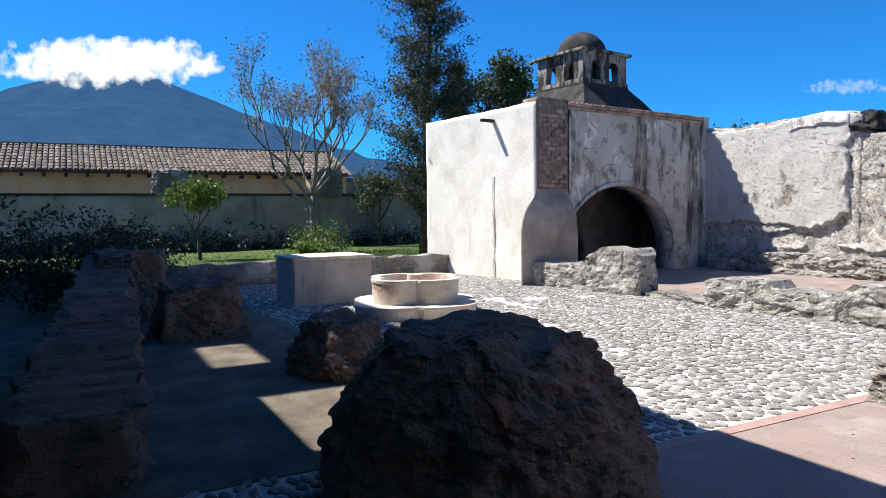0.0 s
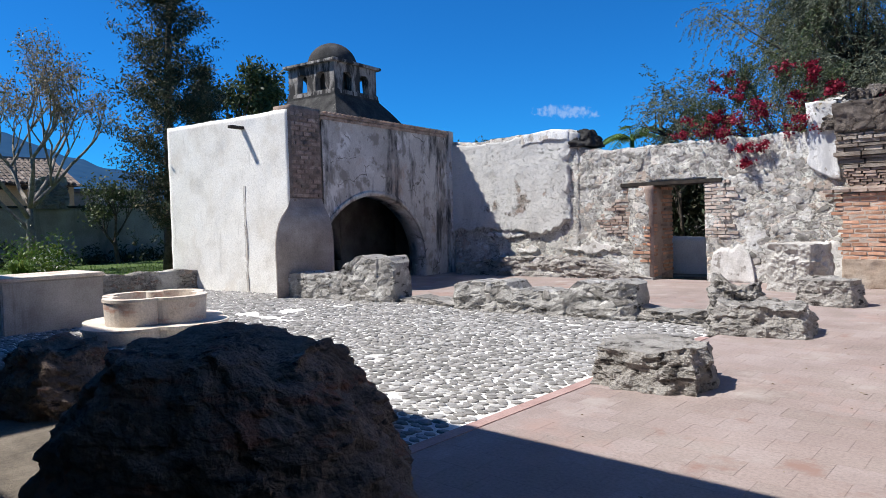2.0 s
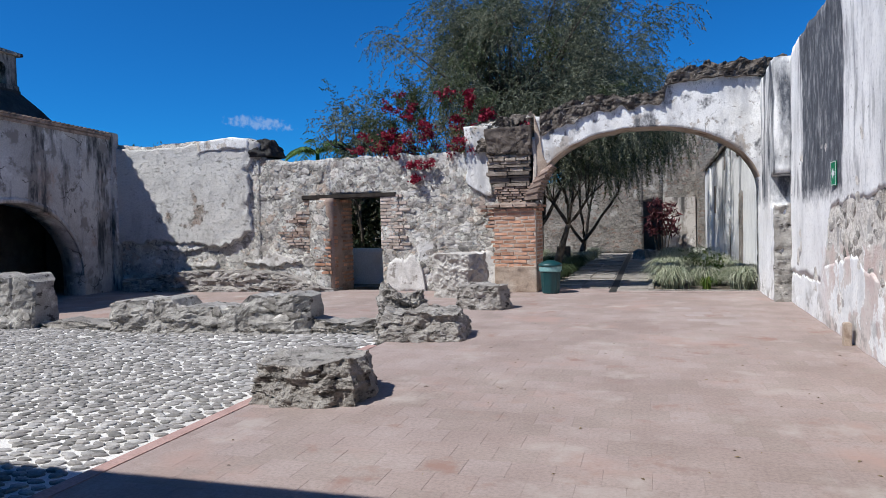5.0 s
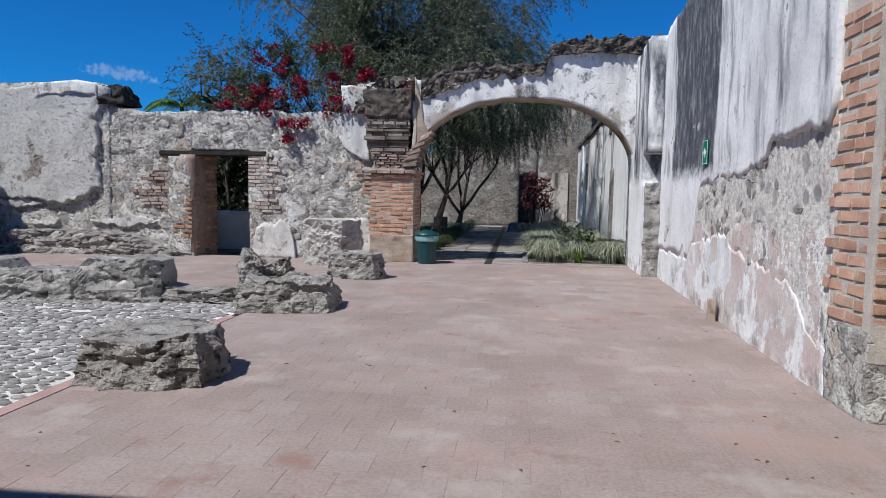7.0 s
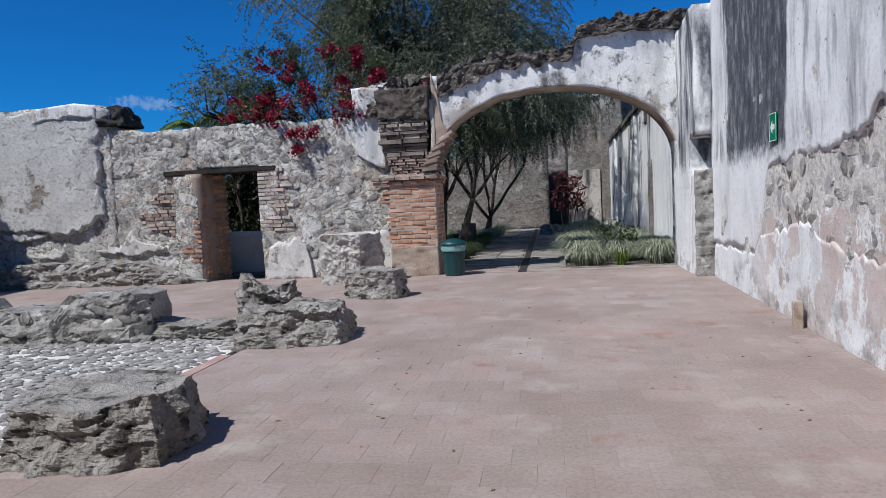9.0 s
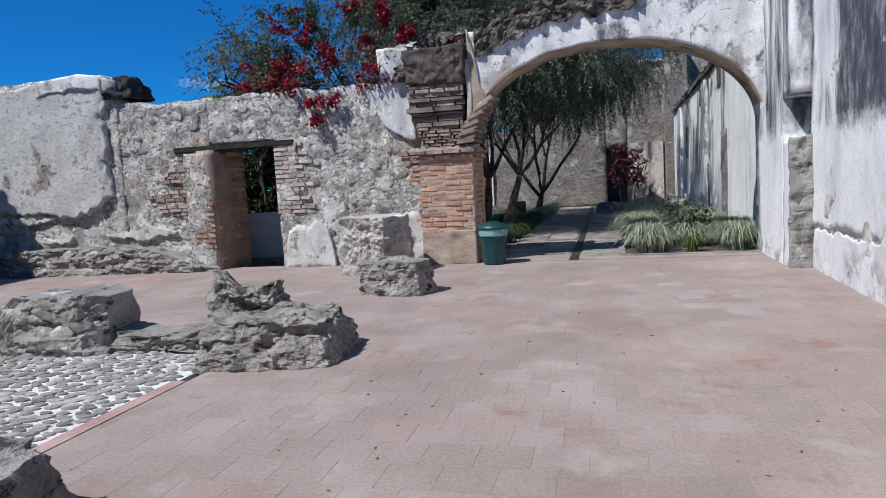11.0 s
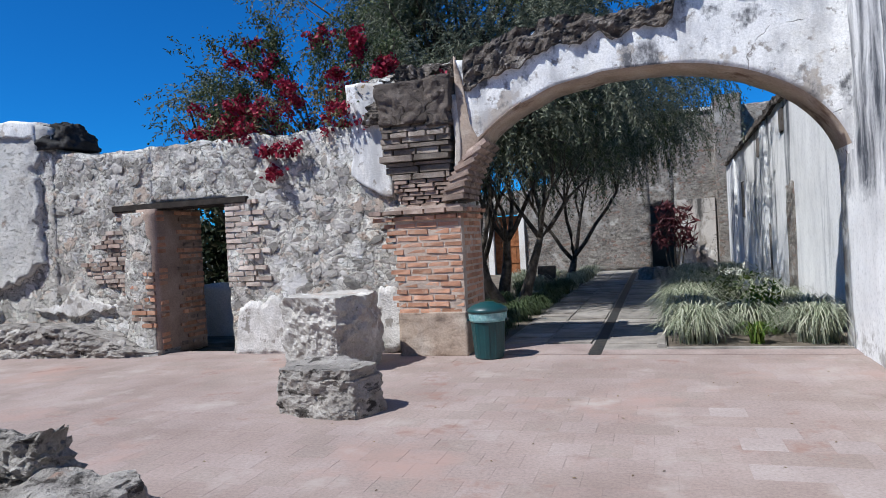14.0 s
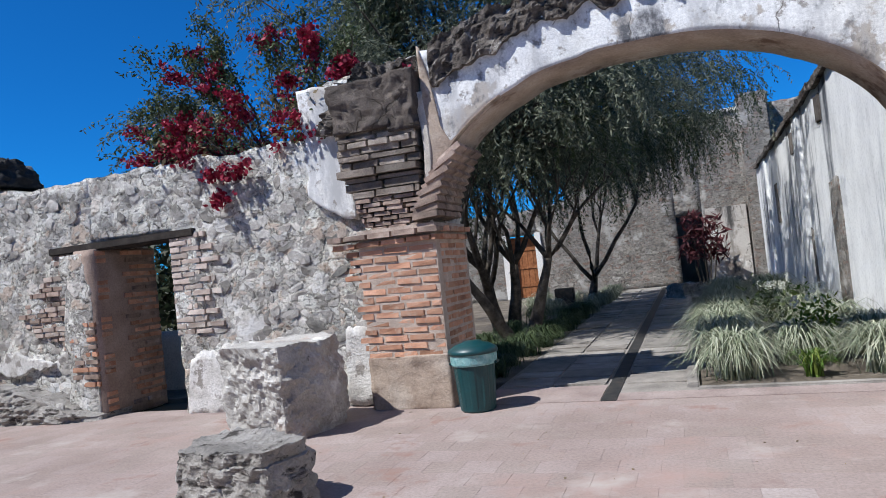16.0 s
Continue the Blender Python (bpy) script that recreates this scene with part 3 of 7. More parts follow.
def sprays(name, clumps, mat, parent, rng, count=14, length=1.0, gap=0.055, size=0.1, fall=0.1, loose=0.24, label=""):
    """Clumps of arching twigs that droop at their ends, with slim leaves to both sides. clumps: (place, outward direction)."""
    vs, fs = [], []
    for p, out in clumps:
        for _ in range(count):
            q = Vector(p) + Vector((rng.gauss(0, loose), rng.gauss(0, loose), rng.gauss(0, loose)))
            v = (Vector(out) * 0.8 + Vector((rng.gauss(0, 0.5), rng.gauss(0, 0.5), rng.gauss(0.15, 0.35)))).normalized()
            for i in range(int(length * rng.uniform(0.45, 1.3) / gap)):
                v = (v + Vector((rng.uniform(-0.06, 0.06), rng.uniform(-0.06, 0.06), -fall))).normalized()
                q = q + v * gap
                for _s in (-1, 1):
                    a = (v * 0.5 + Vector((rng.uniform(-1, 1), rng.uniform(-1, 1), rng.uniform(-0.9, 0.3)))).normalized() * size * rng.uniform(0.6, 1.3)
                    b = a.cross(Vector((rng.uniform(-1, 1), rng.uniform(-1, 1), 0.4))).normalized() * size * 0.14
                    k = len(vs)
                    vs += [q, q + a * 0.5 + b, q + a, q + a * 0.5 - b]
                    fs.append((k, k + 1, k + 2, k + 3))
    return tagged(shaped(name, vs, fs, mat, parent, False, label), kind="stuff")


def blades(rng, count, height, reach, width, segs=4, upright=0.5):
    """A tuft of arching grass blades rooted round the origin."""
    vs, fs = [], []
    for _ in range(count):
        az, out = rng.uniform(0, math.tau), reach * rng.uniform(0.35, 1.0)
        h = height * rng.uniform(0.6, 1.1)
        d = Vector((math.cos(az), math.sin(az), 0))
        s = Vector((-d.y, d.x, 0)) * width * 0.5
        root = Vector((rng.gauss(0, reach * 0.13), rng.gauss(0, reach * 0.13), -0.02))
        k = len(vs)
        for i in range(segs + 1):
            t = i / segs
            z = h * (1.9 * t - (1.9 - upright) * t * t)
            p = root + d * out * t ** 1.3 + Vector((0, 0, z))
            w = s * (1 - t) ** 0.6
            vs += [p - w, p + w]
        for i in range(segs):
            a = k + 2 * i
            fs.append((a, a + 1, a + 3, a + 2))
    return vs, fs


PIECES = {}


def brick_piece(size, seed, mat, name="brick", r=0.008, wob=0.006):
    """Mesh data of a worn brick or stone centred on its own middle, shared by alike pieces."""
    key = (name, size, seed, mat.name)
    if key not in PIECES:
        rng = random.Random(seed)
        sx, sy, sz = (s / 2 for s in size)
        vs, fs = [], []
        for z in (-sz, sz):
            for k in range(8):
                x = sx if k in (0, 1, 6, 7) else -sx
                y = sy if k in (1, 2, 3, 0) and k in (0, 1, 2, 3) else -sy
                cx = x - math.copysign(r, x) * (k in (1, 2, 5, 6))
                cy = y - math.copysign(r, y) * (k in (0, 3, 4, 7))
                vs.append((cx + rng.uniform(-wob, wob), cy + rng.uniform(-wob, wob), z + rng.uniform(-wob, wob)))
        for k in range(8):
            a, b = k, (k + 1) % 8
            fs.append((a, b, b + 8, a + 8))
        fs += [tuple(range(8))[::-1], tuple(range(8, 16))]
        me = bpy.data.meshes.new(name)
        me.from_pydata(vs, [], fs)
        me.materials.append(mat)
        PIECES[key] = me
    return PIECES[key]


def set_piece(name, me, m, parent):
    ob = new(name, me)
    ob.parent = parent
    ob.matrix_basis = m
    return ob

# ---- the large structure ----
EDGE_X, WALL_Y, RIGHT_X = -3.5, 15.73, 2.32

ground = shaped("ground", [(-3000, -3000, -0.08), (3000, -3000, -0.08), (3000, 3000, -0.08), (-3000, 3000, -0.08)], [(0, 1, 2, 3)], M_FAR)
tagged(ground, "flat dry land that reaches the horizon", "ground", kind="structure")

bm = bmesh.new()
box(bm, (EDGE_X, -6.0, -0.3), (RIGHT_X + 6, 15.5, -0.0016))
box(bm, (-17.0, 9.55, -0.3), (EDGE_X, 15.9, -0.0016))
floor = tagged(part("floor", bm, M_JOINT), "worn red clay tile terrace floor", "floor", kind="structure")
bm = bmesh.new()
box(bm, (-16.6, -6.0, -0.3), (EDGE_X - 0.13, 9.55, -0.022))
yard = tagged(part("pavement", bm, M_BED), "courtyard paved with dark cobbles in pale mortar", "pavement", kind="structure")
bm = bmesh.new()
box(bm, (-16.4, -6.0, -0.2), (-4.4, 2.6, -0.014))
tagged(part("ground_earth", bm, M_EARTH), "bare sandy earth among the shaded ruins", "ground", kind="structure")
bm = bmesh.new()
box(bm, (EDGE_X - 0.13, -6.0, -0.3), (EDGE_X - 0.002, 8.6, 0.004), 0.006)
tagged(part("trim", bm, M_EDGE), "red painted border between terrace and cobbles", "border", kind="structure")

# the long ruined wall with the doorway; u is x, the front faces the court
W_at = lambda u, d, z: (u, WALL_Y + d, z)  # noqa: E731
w_top = through_points((-14.0, 3.92), (-13.0, 3.82), (-11.0, 3.86), (-10.2, 3.92), (-9.75, 3.85), (-9.5, 3.42), (-9.3, 3.3), (-8.7, 3.2), (-8.4, 3.22), (-6.2, 3.22), (-4.08, 3.2), (-4.0, 3.75), (-3.6, 3.85), (-2.5, 3.9))
dl, dr, dh = -7.55, -6.22, 2.26
lots = [
    sheet(steps(-14.4, -9.5, 0.08), lambda u: -0.1, ragged(w_top, 0.05, 1), 46, W_at, 1.0, relief(0.035, 1), (True, True)),
    sheet(steps(-9.55, dl, 0.07), lambda u: -0.1, ragged(w_top, 0.07, 1, 2.5), 46, W_at, 1.0, relief(0.05, 2, 3.5), (True, True)),
    sheet(steps(dl, dr, 0.07), lambda u: dh + 0.1, ragged(w_top, 0.07, 1, 2.5), 14, W_at, 1.0, relief(0.05, 2, 3.5), (False, False)),
    sheet(steps(dr, -2.6, 0.07), lambda u: -0.1, ragged(w_top, 0.07, 1, 2.5), 46, W_at, 1.0, relief(0.05, 2, 3.5), (True, True)),
]
wall_north = tagged(shaped("wall_north", *joined(*lots), M_WALL, None, True), "ruined rubble stone wall with a doorway and remains of plaster", "wall", kind="structure")
# thick plaster coat that survives on the far half of that wall
coat_low = ragged(ragged(through_points((-14.3, 1.2), (-11.6, 1.25), (-10.6, 1.15), (-9.9, 1.4), (-9.5, 1.6)), 0.16, 9, 2.0), 0.05, 12, 7.0)
coat_end = through_points((0.0, -0.1), (1.5, -0.08), (2.2, -0.22), (2.6, -0.12), (3.05, -0.2), (3.35, -0.05), (3.6, 0.2), (3.8, 0.35))
def C_at(u, d, z):
    """The coat, whose broken end leans in and out with the height."""
    w = max(0.0, min(1.0, (u + 10.5) / 0.88))
    return (u + w * w * (coat_end(z) + 0.05 * rough_n((z, 3, 1), 5)), WALL_Y - 0.11 + d, z)
coat = sheet(steps(-14.3, -9.62, 0.055), coat_low, lambda u: w_top(u) - 0.1 + 0.05 * rough_n((u, 3, 0), 2), 46, C_at, 0.25, lambda u, z: 0.02 * rough_n((u, z, 23.5), 2.5, 4) + 0.005 * rough_n((u, z * 1.6, 7), 12.0, 2) - (0.08 * max(0.0, (u + 9.85) / 0.23) * (0.5 + rough_n((u, z, 3), 4, 3)) if u < 0 else 0.0))
tagged(shaped("wall_plaster", *coat, M_PLASTERED, None, True), "thick grey plaster coat on the ruined wall", "plaster", kind="structure")

# the great arch from the brick pillar to the side wall
AX0, AX1, ASPR, ATOP = -2.47, 2.1, 2.1, 3.5
def intrados(u):
    t = max(-1.0, min(1.0, (u - (AX0 + AX1) / 2) / ((AX1 - AX0) / 2)))
    return ASPR + (ATOP - ASPR) * math.sqrt(max(0.0, 1 - abs(t) ** 2.2)) + 0.022 * rough_n((u, 9, 2), 3.0, 4) * (1 - t ** 4)
arch_top = ragged(through_points((-3.7, 3.75), (-2.3, 3.9), (-1.2, 4.12), (0.25, 4.1), (0.3, 4.36), (1.1, 4.5), (2.6, 4.4)), 0.05, 4, 3.0)
us = [AX0 + (AX1 - AX0) * (0.5 - 0.5 * math.cos(math.pi * i / 70)) for i in range(71)]
A_at = lambda u, d, z: (u, 15.5 + d, z)  # noqa: E731
arch_mesh = joined(sheet(us, intrados, arch_top, 16, A_at, 0.75, relief(0.022, 6, 2.5), (True, False)),
                   sheet(steps(AX1, 2.6, 0.08), lambda u: -0.1, arch_top, 46, A_at, 0.75, relief(0.03, 6, 2.5), (True, True)))
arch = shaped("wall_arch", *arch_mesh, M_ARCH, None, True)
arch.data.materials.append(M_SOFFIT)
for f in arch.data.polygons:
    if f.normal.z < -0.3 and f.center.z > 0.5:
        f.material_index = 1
tagged(arch, "broad white plastered masonry arch, stained and cracked", "arch", kind="structure")
def layered(amp, seed):
    """Relief of a crumbling layered edge."""
    return lambda u, z: amp * (rough_n((u, z, seed), 6.0, 4) + 0.6 * math.copysign(1, math.sin(z * 52 + 5 * rough_n((u, 0, seed), 1.5))) * rough_n((u, math.floor(z * 17), seed), 3.0))
spring_top = ragged(through_points((-2.48, 3.95), (-2.38, 3.6), (-2.3, 3.0), (-2.2, 2.82), (-2.0, 2.98), (-1.75, 3.02), (-1.6, 3.04)), 0.04, 14, 5.0)
spring = sheet(steps(-2.48, -1.62, 0.03), lambda u: intrados(u) - 0.004, lambda u: max(spring_top(u), intrados(u) + 0.01), 10, lambda u, d, z: (u, 15.472 + d, z), 0.1, relief(0.014, 15, 5.0))
tagged(shaped("wall_spring", *spring, M_SOFFIT, None, True), "bare brown masonry where the arch springs", "wall", kind="structure")
M_COPE = surface("dark_coping_rubble", (0.06, 0.05, 0.042), (0.15, 0.125, 0.105), (0.33, 0.29, 0.25), 7.0, 40.0, 0.94, 1.0, 0.05, 0.0, [((0.03, 0.027, 0.024), 6.0, 0.55, 0.62, (1, 1, 2.6)), ((0.5, 0.46, 0.41), 5.0, 0.62, 0.68, ONE)])
cope = joined(sheet(steps(-2.35, 0.28, 0.035), lambda u: arch_top(u) - 0.1 + 0.13 * (u - 0.2) - 0.12 * rough_n((u, 8, 0), 4), lambda u: arch_top(u) + 0.09 + 0.09 * rough_n((u, 5, 1), 6), 10, lambda u, d, z: (u, 15.44 + d, z), 0.9, layered(0.07, 8)),
              sheet(steps(0.2, 2.55, 0.04), lambda u: arch_top(u) - 0.06, lambda u: arch_top(u) + 0.17 + 0.05 * u + 0.1 * rough_n((u, 5, 1), 5), 10, lambda u, d, z: (u, 15.38 + d, z), 0.9, layered(0.07, 8)))
tagged(shaped("arch_coping", *cope, M_COPE, None, False), "crumbling dark stone coping on the arch", "coping", kind="structure")

# side wall along the terrace, with a brick-jambed arched opening
LEAN_X = lambda u: (u - 13.0) * 0.037  # noqa: E731
R_at = lambda u, d, z: (RIGHT_X + LEAN_X(u) + d, u, z)  # noqa: E731
r_top = ragged(through_points((5.0, 4.6), (9.0, 4.45), (13.0, 4.5), (14.4, 4.35), (15.5, 4.3)), 0.06, 7, 1.5)
PIER_Y = 6.3
E_at = lambda u, d, z: (2.085 + d, u, z)  # noqa: E731
side = joined(sheet(steps(PIER_Y, 14.05, 0.09), lambda u: -0.1, r_top, 44, R_at, 0.6, relief(0.02, 11, 1.8), (True, True)),
              sheet(steps(13.98, 14.4, 0.07), lambda u: -0.1, lambda u: 1.74, 20, E_at, 0.7, relief(0.02, 11, 2.0), (True, True)),
              sheet(steps(13.98, 14.4, 0.07), lambda u: 2.28 + 0.3 * (14.4 - u) * 0.4, r_top, 20, E_at, 0.7, relief(0.02, 11, 2.0), (True, True)),
              sheet(steps(14.4, 15.9, 0.09), lambda u: -0.1, r_top, 44, E_at, 0.7, relief(0.02, 11, 2.0), (True, True)))
wall_east = tagged(shaped("wall_east", *side, M_STREAK, None, True), "tall white plastered wall streaked grey with a bare rubble band and faded red dado", "wall", kind="structure")
slot = sheet(steps(14.0, 14.55, 0.05), lambda u: -0.1, lambda u: 2.6, 40, lambda u, d, z: (RIGHT_X + 0.32 + d, u, z), 0.3, relief(0.07, 13, 5.0))
tagged(shaped("wall_slot", *slot, M_ROCK, None, True), "narrow broken slot of bare rubble in the plastered wall", "wall", kind="structure")
slot_far = sheet(steps(2.06, 2.5, 0.025), lambda u: -0.05, lambda u: 1.74 + 0.06 * rough_n((u, 3, 3), 5), 50, lambda u, d, z: (u + 0.02 * rough_n((z, 1, 5), 6), 13.94 + d, z), 0.06, layered(0.045, 21))
tagged(shaped("wall_slot", *slot_far, M_PALEROCK, None, True), "broken rubble jamb of the slot in the plastered wall", "wall", kind="structure")
# plaster coats of the side wall above and below the bare band
coat_foot = ragged(ragged(through_points((6.3, 2.3), (6.45, 2.02), (7.3, 2.06), (7.8, 1.98), (7.95, 1.8), (8.7, 1.74), (10.1, 1.7), (10.75, 1.62), (10.95, 1.25), (11.1, 0.85), (11.4, 0.6), (14.05, 0.55)), 0.06, 91, 2.0), 0.05, 95, 9.0)
dado_top = ragged(ragged(through_points((6.6, 0.35), (7.0, 0.66), (7.5, 0.78), (8.65, 0.84), (9.4, 1.02), (10.6, 0.9), (11.1, 0.86), (11.4, 0.58), (14.05, 0.53)), 0.09, 92, 2.0), 0.05, 96, 9.0)
upper_coat = sheet(steps(PIER_Y + 0.02, 14.03, 0.045), coat_foot, lambda u: r_top(u) - 0.03, 40, lambda u, d, z: R_at(u, d - 0.014 - 0.035 * max(0.0, min(1.0, (8.4 - u) / 0.8)), z), 0.08, relief(0.016, 93, 1.8))
tagged(shaped("wall_plaster", *upper_coat, M_COAT, None, True), "white plaster coat streaked dark grey above the bare band", "plaster", kind="structure")
dado = sheet(steps(PIER_Y + 0.02, 14.03, 0.045), lambda u: -0.03, dado_top, 22, lambda u, d, z: R_at(u, d - 0.011, z), 0.06, relief(0.012, 94, 3.0))
tagged(shaped("wall_plaster", *dado, M_COAT, None, True), "flaking white plaster dado with faded red paint", "plaster", kind="structure")
over = sheet(steps(3.2, PIER_Y, 0.1), lambda u: 2.55 + 0.95 * math.sqrt(max(0.0, 1 - ((u - 4.75) / 1.55) ** 2)), lambda u: 4.6, 14, R_at, 0.6, relief(0.01, 12, 1.8), (True, False))
tagged(shaped("wall_east_arch", *over, M_STREAK, None, True), "white plastered wall over a brick-jambed arched opening", "wall", kind="structure")
bm = bmesh.new()
box(bm, (RIGHT_X, -6.0, -0.1), (RIGHT_X + 0.6, 3.2, 4.6))
box(bm, (RIGHT_X + 4.0, -6.0, -0.1), (RIGHT_X + 4.3, 15.0, 4.6))
box(bm, (RIGHT_X, -6.3, -0.1), (RIGHT_X + 4.3, -6.0, 4.6))
tagged(part("wall_east_back", bm, M_GARDENWALL), "plain plastered wall of the gallery", "wall", kind="structure")
bm = bmesh.new()
box(bm, (RIGHT_X + 0.5, -6.0, 4.2), (RIGHT_X + 4.2, 15.0, 4.4))
tagged(part("ceiling", bm, M_WOOD), "dark timber gallery ceiling", "ceiling", kind="structure")

# unseen gallery roof behind the walk's start, slabs added to shade the ground
ROOF_Z, TALL_Z = 4.4, 9.6
KX, KY = -SUN_WAY.x / SUN_WAY.z, -SUN_WAY.y / SUN_WAY.z
ROOF_Y, TALL_Y = 3.85 - ROOF_Z * KY, 3.85 - TALL_Z * KY
bm = bmesh.new()
# gap in the low slabs, placed for a sun patch on the ground
hx1, hy0, hy1 = -4.75 - ROOF_Z * KX, 1.15 - ROOF_Z * KY, 2.3 - ROOF_Z * KY
LOW_X = -8.75
box(bm, (LOW_X, -6.0, ROOF_Z), (RIGHT_X + 0.3, hy0, ROOF_Z + 0.25))
box(bm, (hx1, hy0, ROOF_Z), (RIGHT_X + 0.3, hy1, ROOF_Z + 0.25))
box(bm, (LOW_X, hy1, ROOF_Z), (RIGHT_X + 0.3, ROOF_Y, ROOF_Z + 0.25))
# high slab kept out of view, with a gap for a second sun patch
TX = LOW_X + ROOF_Z * KX - TALL_Z * KX
tx0, tx1, ty0, ty1 = -9.2 - TALL_Z * KX, -7.8 - TALL_Z * KX, 1.0 - TALL_Z * KY, 1.7 - TALL_Z * KY
box(bm, (-21.7, -6.0, TALL_Z), (tx0, TALL_Y, TALL_Z + 0.25))
box(bm, (tx0, -6.0, TALL_Z), (TX, ty0, TALL_Z + 0.25))
box(bm, (tx0, ty1, TALL_Z), (TX, TALL_Y, TALL_Z + 0.25))
box(bm, (tx1, ty0, TALL_Z), (TX, ty1, TALL_Z + 0.25))
tagged(part("gallery_roof", bm, M_WOOD), "unseen dark timber slabs added to shade the ground, with gaps for sun patches", "roof", kind="structure")
# unseen wall that closes the space under the slabs
bm = bmesh.new()
box(bm, (LOW_X, -6.4, -0.1), (RIGHT_X, -6.0, 4.6))
box(bm, (-21.7, -6.4, -0.1), (LOW_X, -6.0, 9.7))
tagged(part("wall_south", bm, M_GARDENWALL), "plain plastered wall, unseen, closing off the gallery", "wall", kind="structure")

# ---- the domed kitchen building ----
K = thing("kitchen_building", pose(-13.0, 9.25, 0, 0, 0, 7.5), "plastered old kitchen with wide arch and domed chimney lantern", "building")
K_LEN, K_DEEP, K_H = 6.55, 4.5, 4.12
# front with the arch: u along the local y axis, d goes into the building (local -x)
KF = lambda u, d, z: (-d, u, z)  # noqa: E731
ku0, ku1, ktop, kspr = 0.72, 5.0, 2.25, 0.5
def k_arch(u):
    t = max(-1.0, min(1.0, (u - (ku0 + ku1) / 2) / ((ku1 - ku0) / 2)))
    return kspr + (ktop - kspr) * math.sqrt(max(0.0, 1 - t * t))
def flip(lot):
    return lot[0], [q[::-1] for q in lot[1]]
kus = [ku0 + (ku1 - ku0) * (0.5 - 0.5 * math.cos(math.pi * i / 50)) for i in range(51)]
front = joined(sheet([u for u in kus if u > 0.93], k_arch, lambda u: K_H, 16, KF, 0.55, relief(0.012, 21, 1.5), (False, False)),
               sheet(steps(ku1, K_LEN, 0.12), lambda u: -0.1, lambda u: K_H, 40, KF, 0.55, relief(0.012, 21, 1.5), (True, True)))
shaped("front_wall", *flip(front), M_KITCHEN, K, True, "smoke-stained plaster wall with a wide round arch")
# white side wall
KS = lambda u, d, z: (-u, d - 0.04, z)  # noqa: E731
k_side = sheet(steps(0.06, K_DEEP, 0.1), lambda u: -0.1, ragged(K_H + 0.02, 0.02, 3), 40, KS, 0.5, relief(0.016, 22, 1.6))
shaped("side_wall", *flip(k_side), M_LIME, K, True, "bright limewashed side wall")
bm = bmesh.new()
box(bm, (-K_DEEP, 0.5, -0.1), (-K_DEEP + 0.45, K_LEN, K_H))
box(bm, (-K_DEEP, K_LEN - 0.05, -0.1), (-0.55, K_LEN + 0.4, K_H))
part("rear_wall", bm, M_SOOT_SHADE, K, "sooty rear wall")
bm = bmesh.new()
box(bm, (-K_DEEP + 0.4, 0.45, K_H - 0.25), (-0.5, K_LEN, K_H - 0.05))
part("roof_slab", bm, M_SOOT_SHADE, K)
# second arch within, half closing the hearth
kb = [1.5 + 2.4 * i / 30 for i in range(31)]
inner = sheet(kb, lambda u: 0.5 + 1.25 * math.sqrt(max(0.0, 1 - ((u - 2.7) / 1.2) ** 2)), lambda u: 3.8, 10, lambda u, d, z: (-2.2 - d, u, z), 0.4, relief(0.01, 23), (True, True))
inner2 = sheet(steps(3.9, K_LEN - 0.1, 0.2), lambda u: -0.1, lambda u: 3.8, 10, lambda u, d, z: (-2.2 - d, u, z), 0.4, relief(0.01, 23), (True, True))
shaped("hearth_arch", *flip(joined(inner, inner2)), M_SOOT_SHADE, K, True)
# arch rim band
band = joined(*[flip(sheet(kus, k_arch, lambda u: k_arch(u) + 0.12, 1, lambda u, d, z: (0.045 - d, u, z), 0.06, lambda u, z: 0.0))])
shaped("arch_rim", *band, M_KITCHEN, K, True)
# corner built of brick, with the sweeping buttress at its foot
corner = joined(sheet(steps(-0.02, 0.95, 0.08), lambda u: 1.9, lambda u: K_H + 0.12, 24, KF, 0.5, relief(0.02, 24, 4.0)))
brick_corner = shaped("brick_corner", *flip(corner), M_OLDBRICK, K, True)
bm = bmesh.new()
prof = [(0.03, 2.15), (0.08, 2.05), (0.15, 1.95), (0.25, 1.85), (0.36, 1.74), (0.45, 1.6), (0.52, 1.42), (0.56, 1.2), (0.57, 0.9), (0.56, 0.45), (0.56, -0.1)]
rows_b = []
for y in (-0.02, 0.03, 0.12, 0.78, 0.88, 0.94):
    k = {-0.02: 0.72, 0.03: 0.9, 0.88: 0.93, 0.94: 0.8}.get(y, 1.0)
    rows_b.append([bm.verts.new((p * k * (0.42 if y < 0.5 else 0.75) + 0.002, y - 0.03 - (1.5 * p * k if y < 0.5 else 0.0), z)) for p, z in prof] + [bm.verts.new((-0.1, y, -0.1)), bm.verts.new((-0.1, y, 2.0))])
for a, b in zip(rows_b, rows_b[1:]):
    for i in range(len(a)):
        bm.faces.new((a[i], a[(i + 1) % len(a)], b[(i + 1) % len(a)], b[i]))
bm.faces.new(rows_b[0]), bm.faces.new(rows_b[-1][::-1])
bmesh.ops.recalc_face_normals(bm, faces=bm.faces[:])
# plaster browner and darker than the kitchen's walls
part("buttress", bm, surface("brown_buttress_plaster", (0.24, 0.2, 0.17), (0.36, 0.3, 0.255), (0.5, 0.43, 0.37), 1.6, 35.0, 0.92, 0.5, 0.012), K, "rounded plaster buttress")
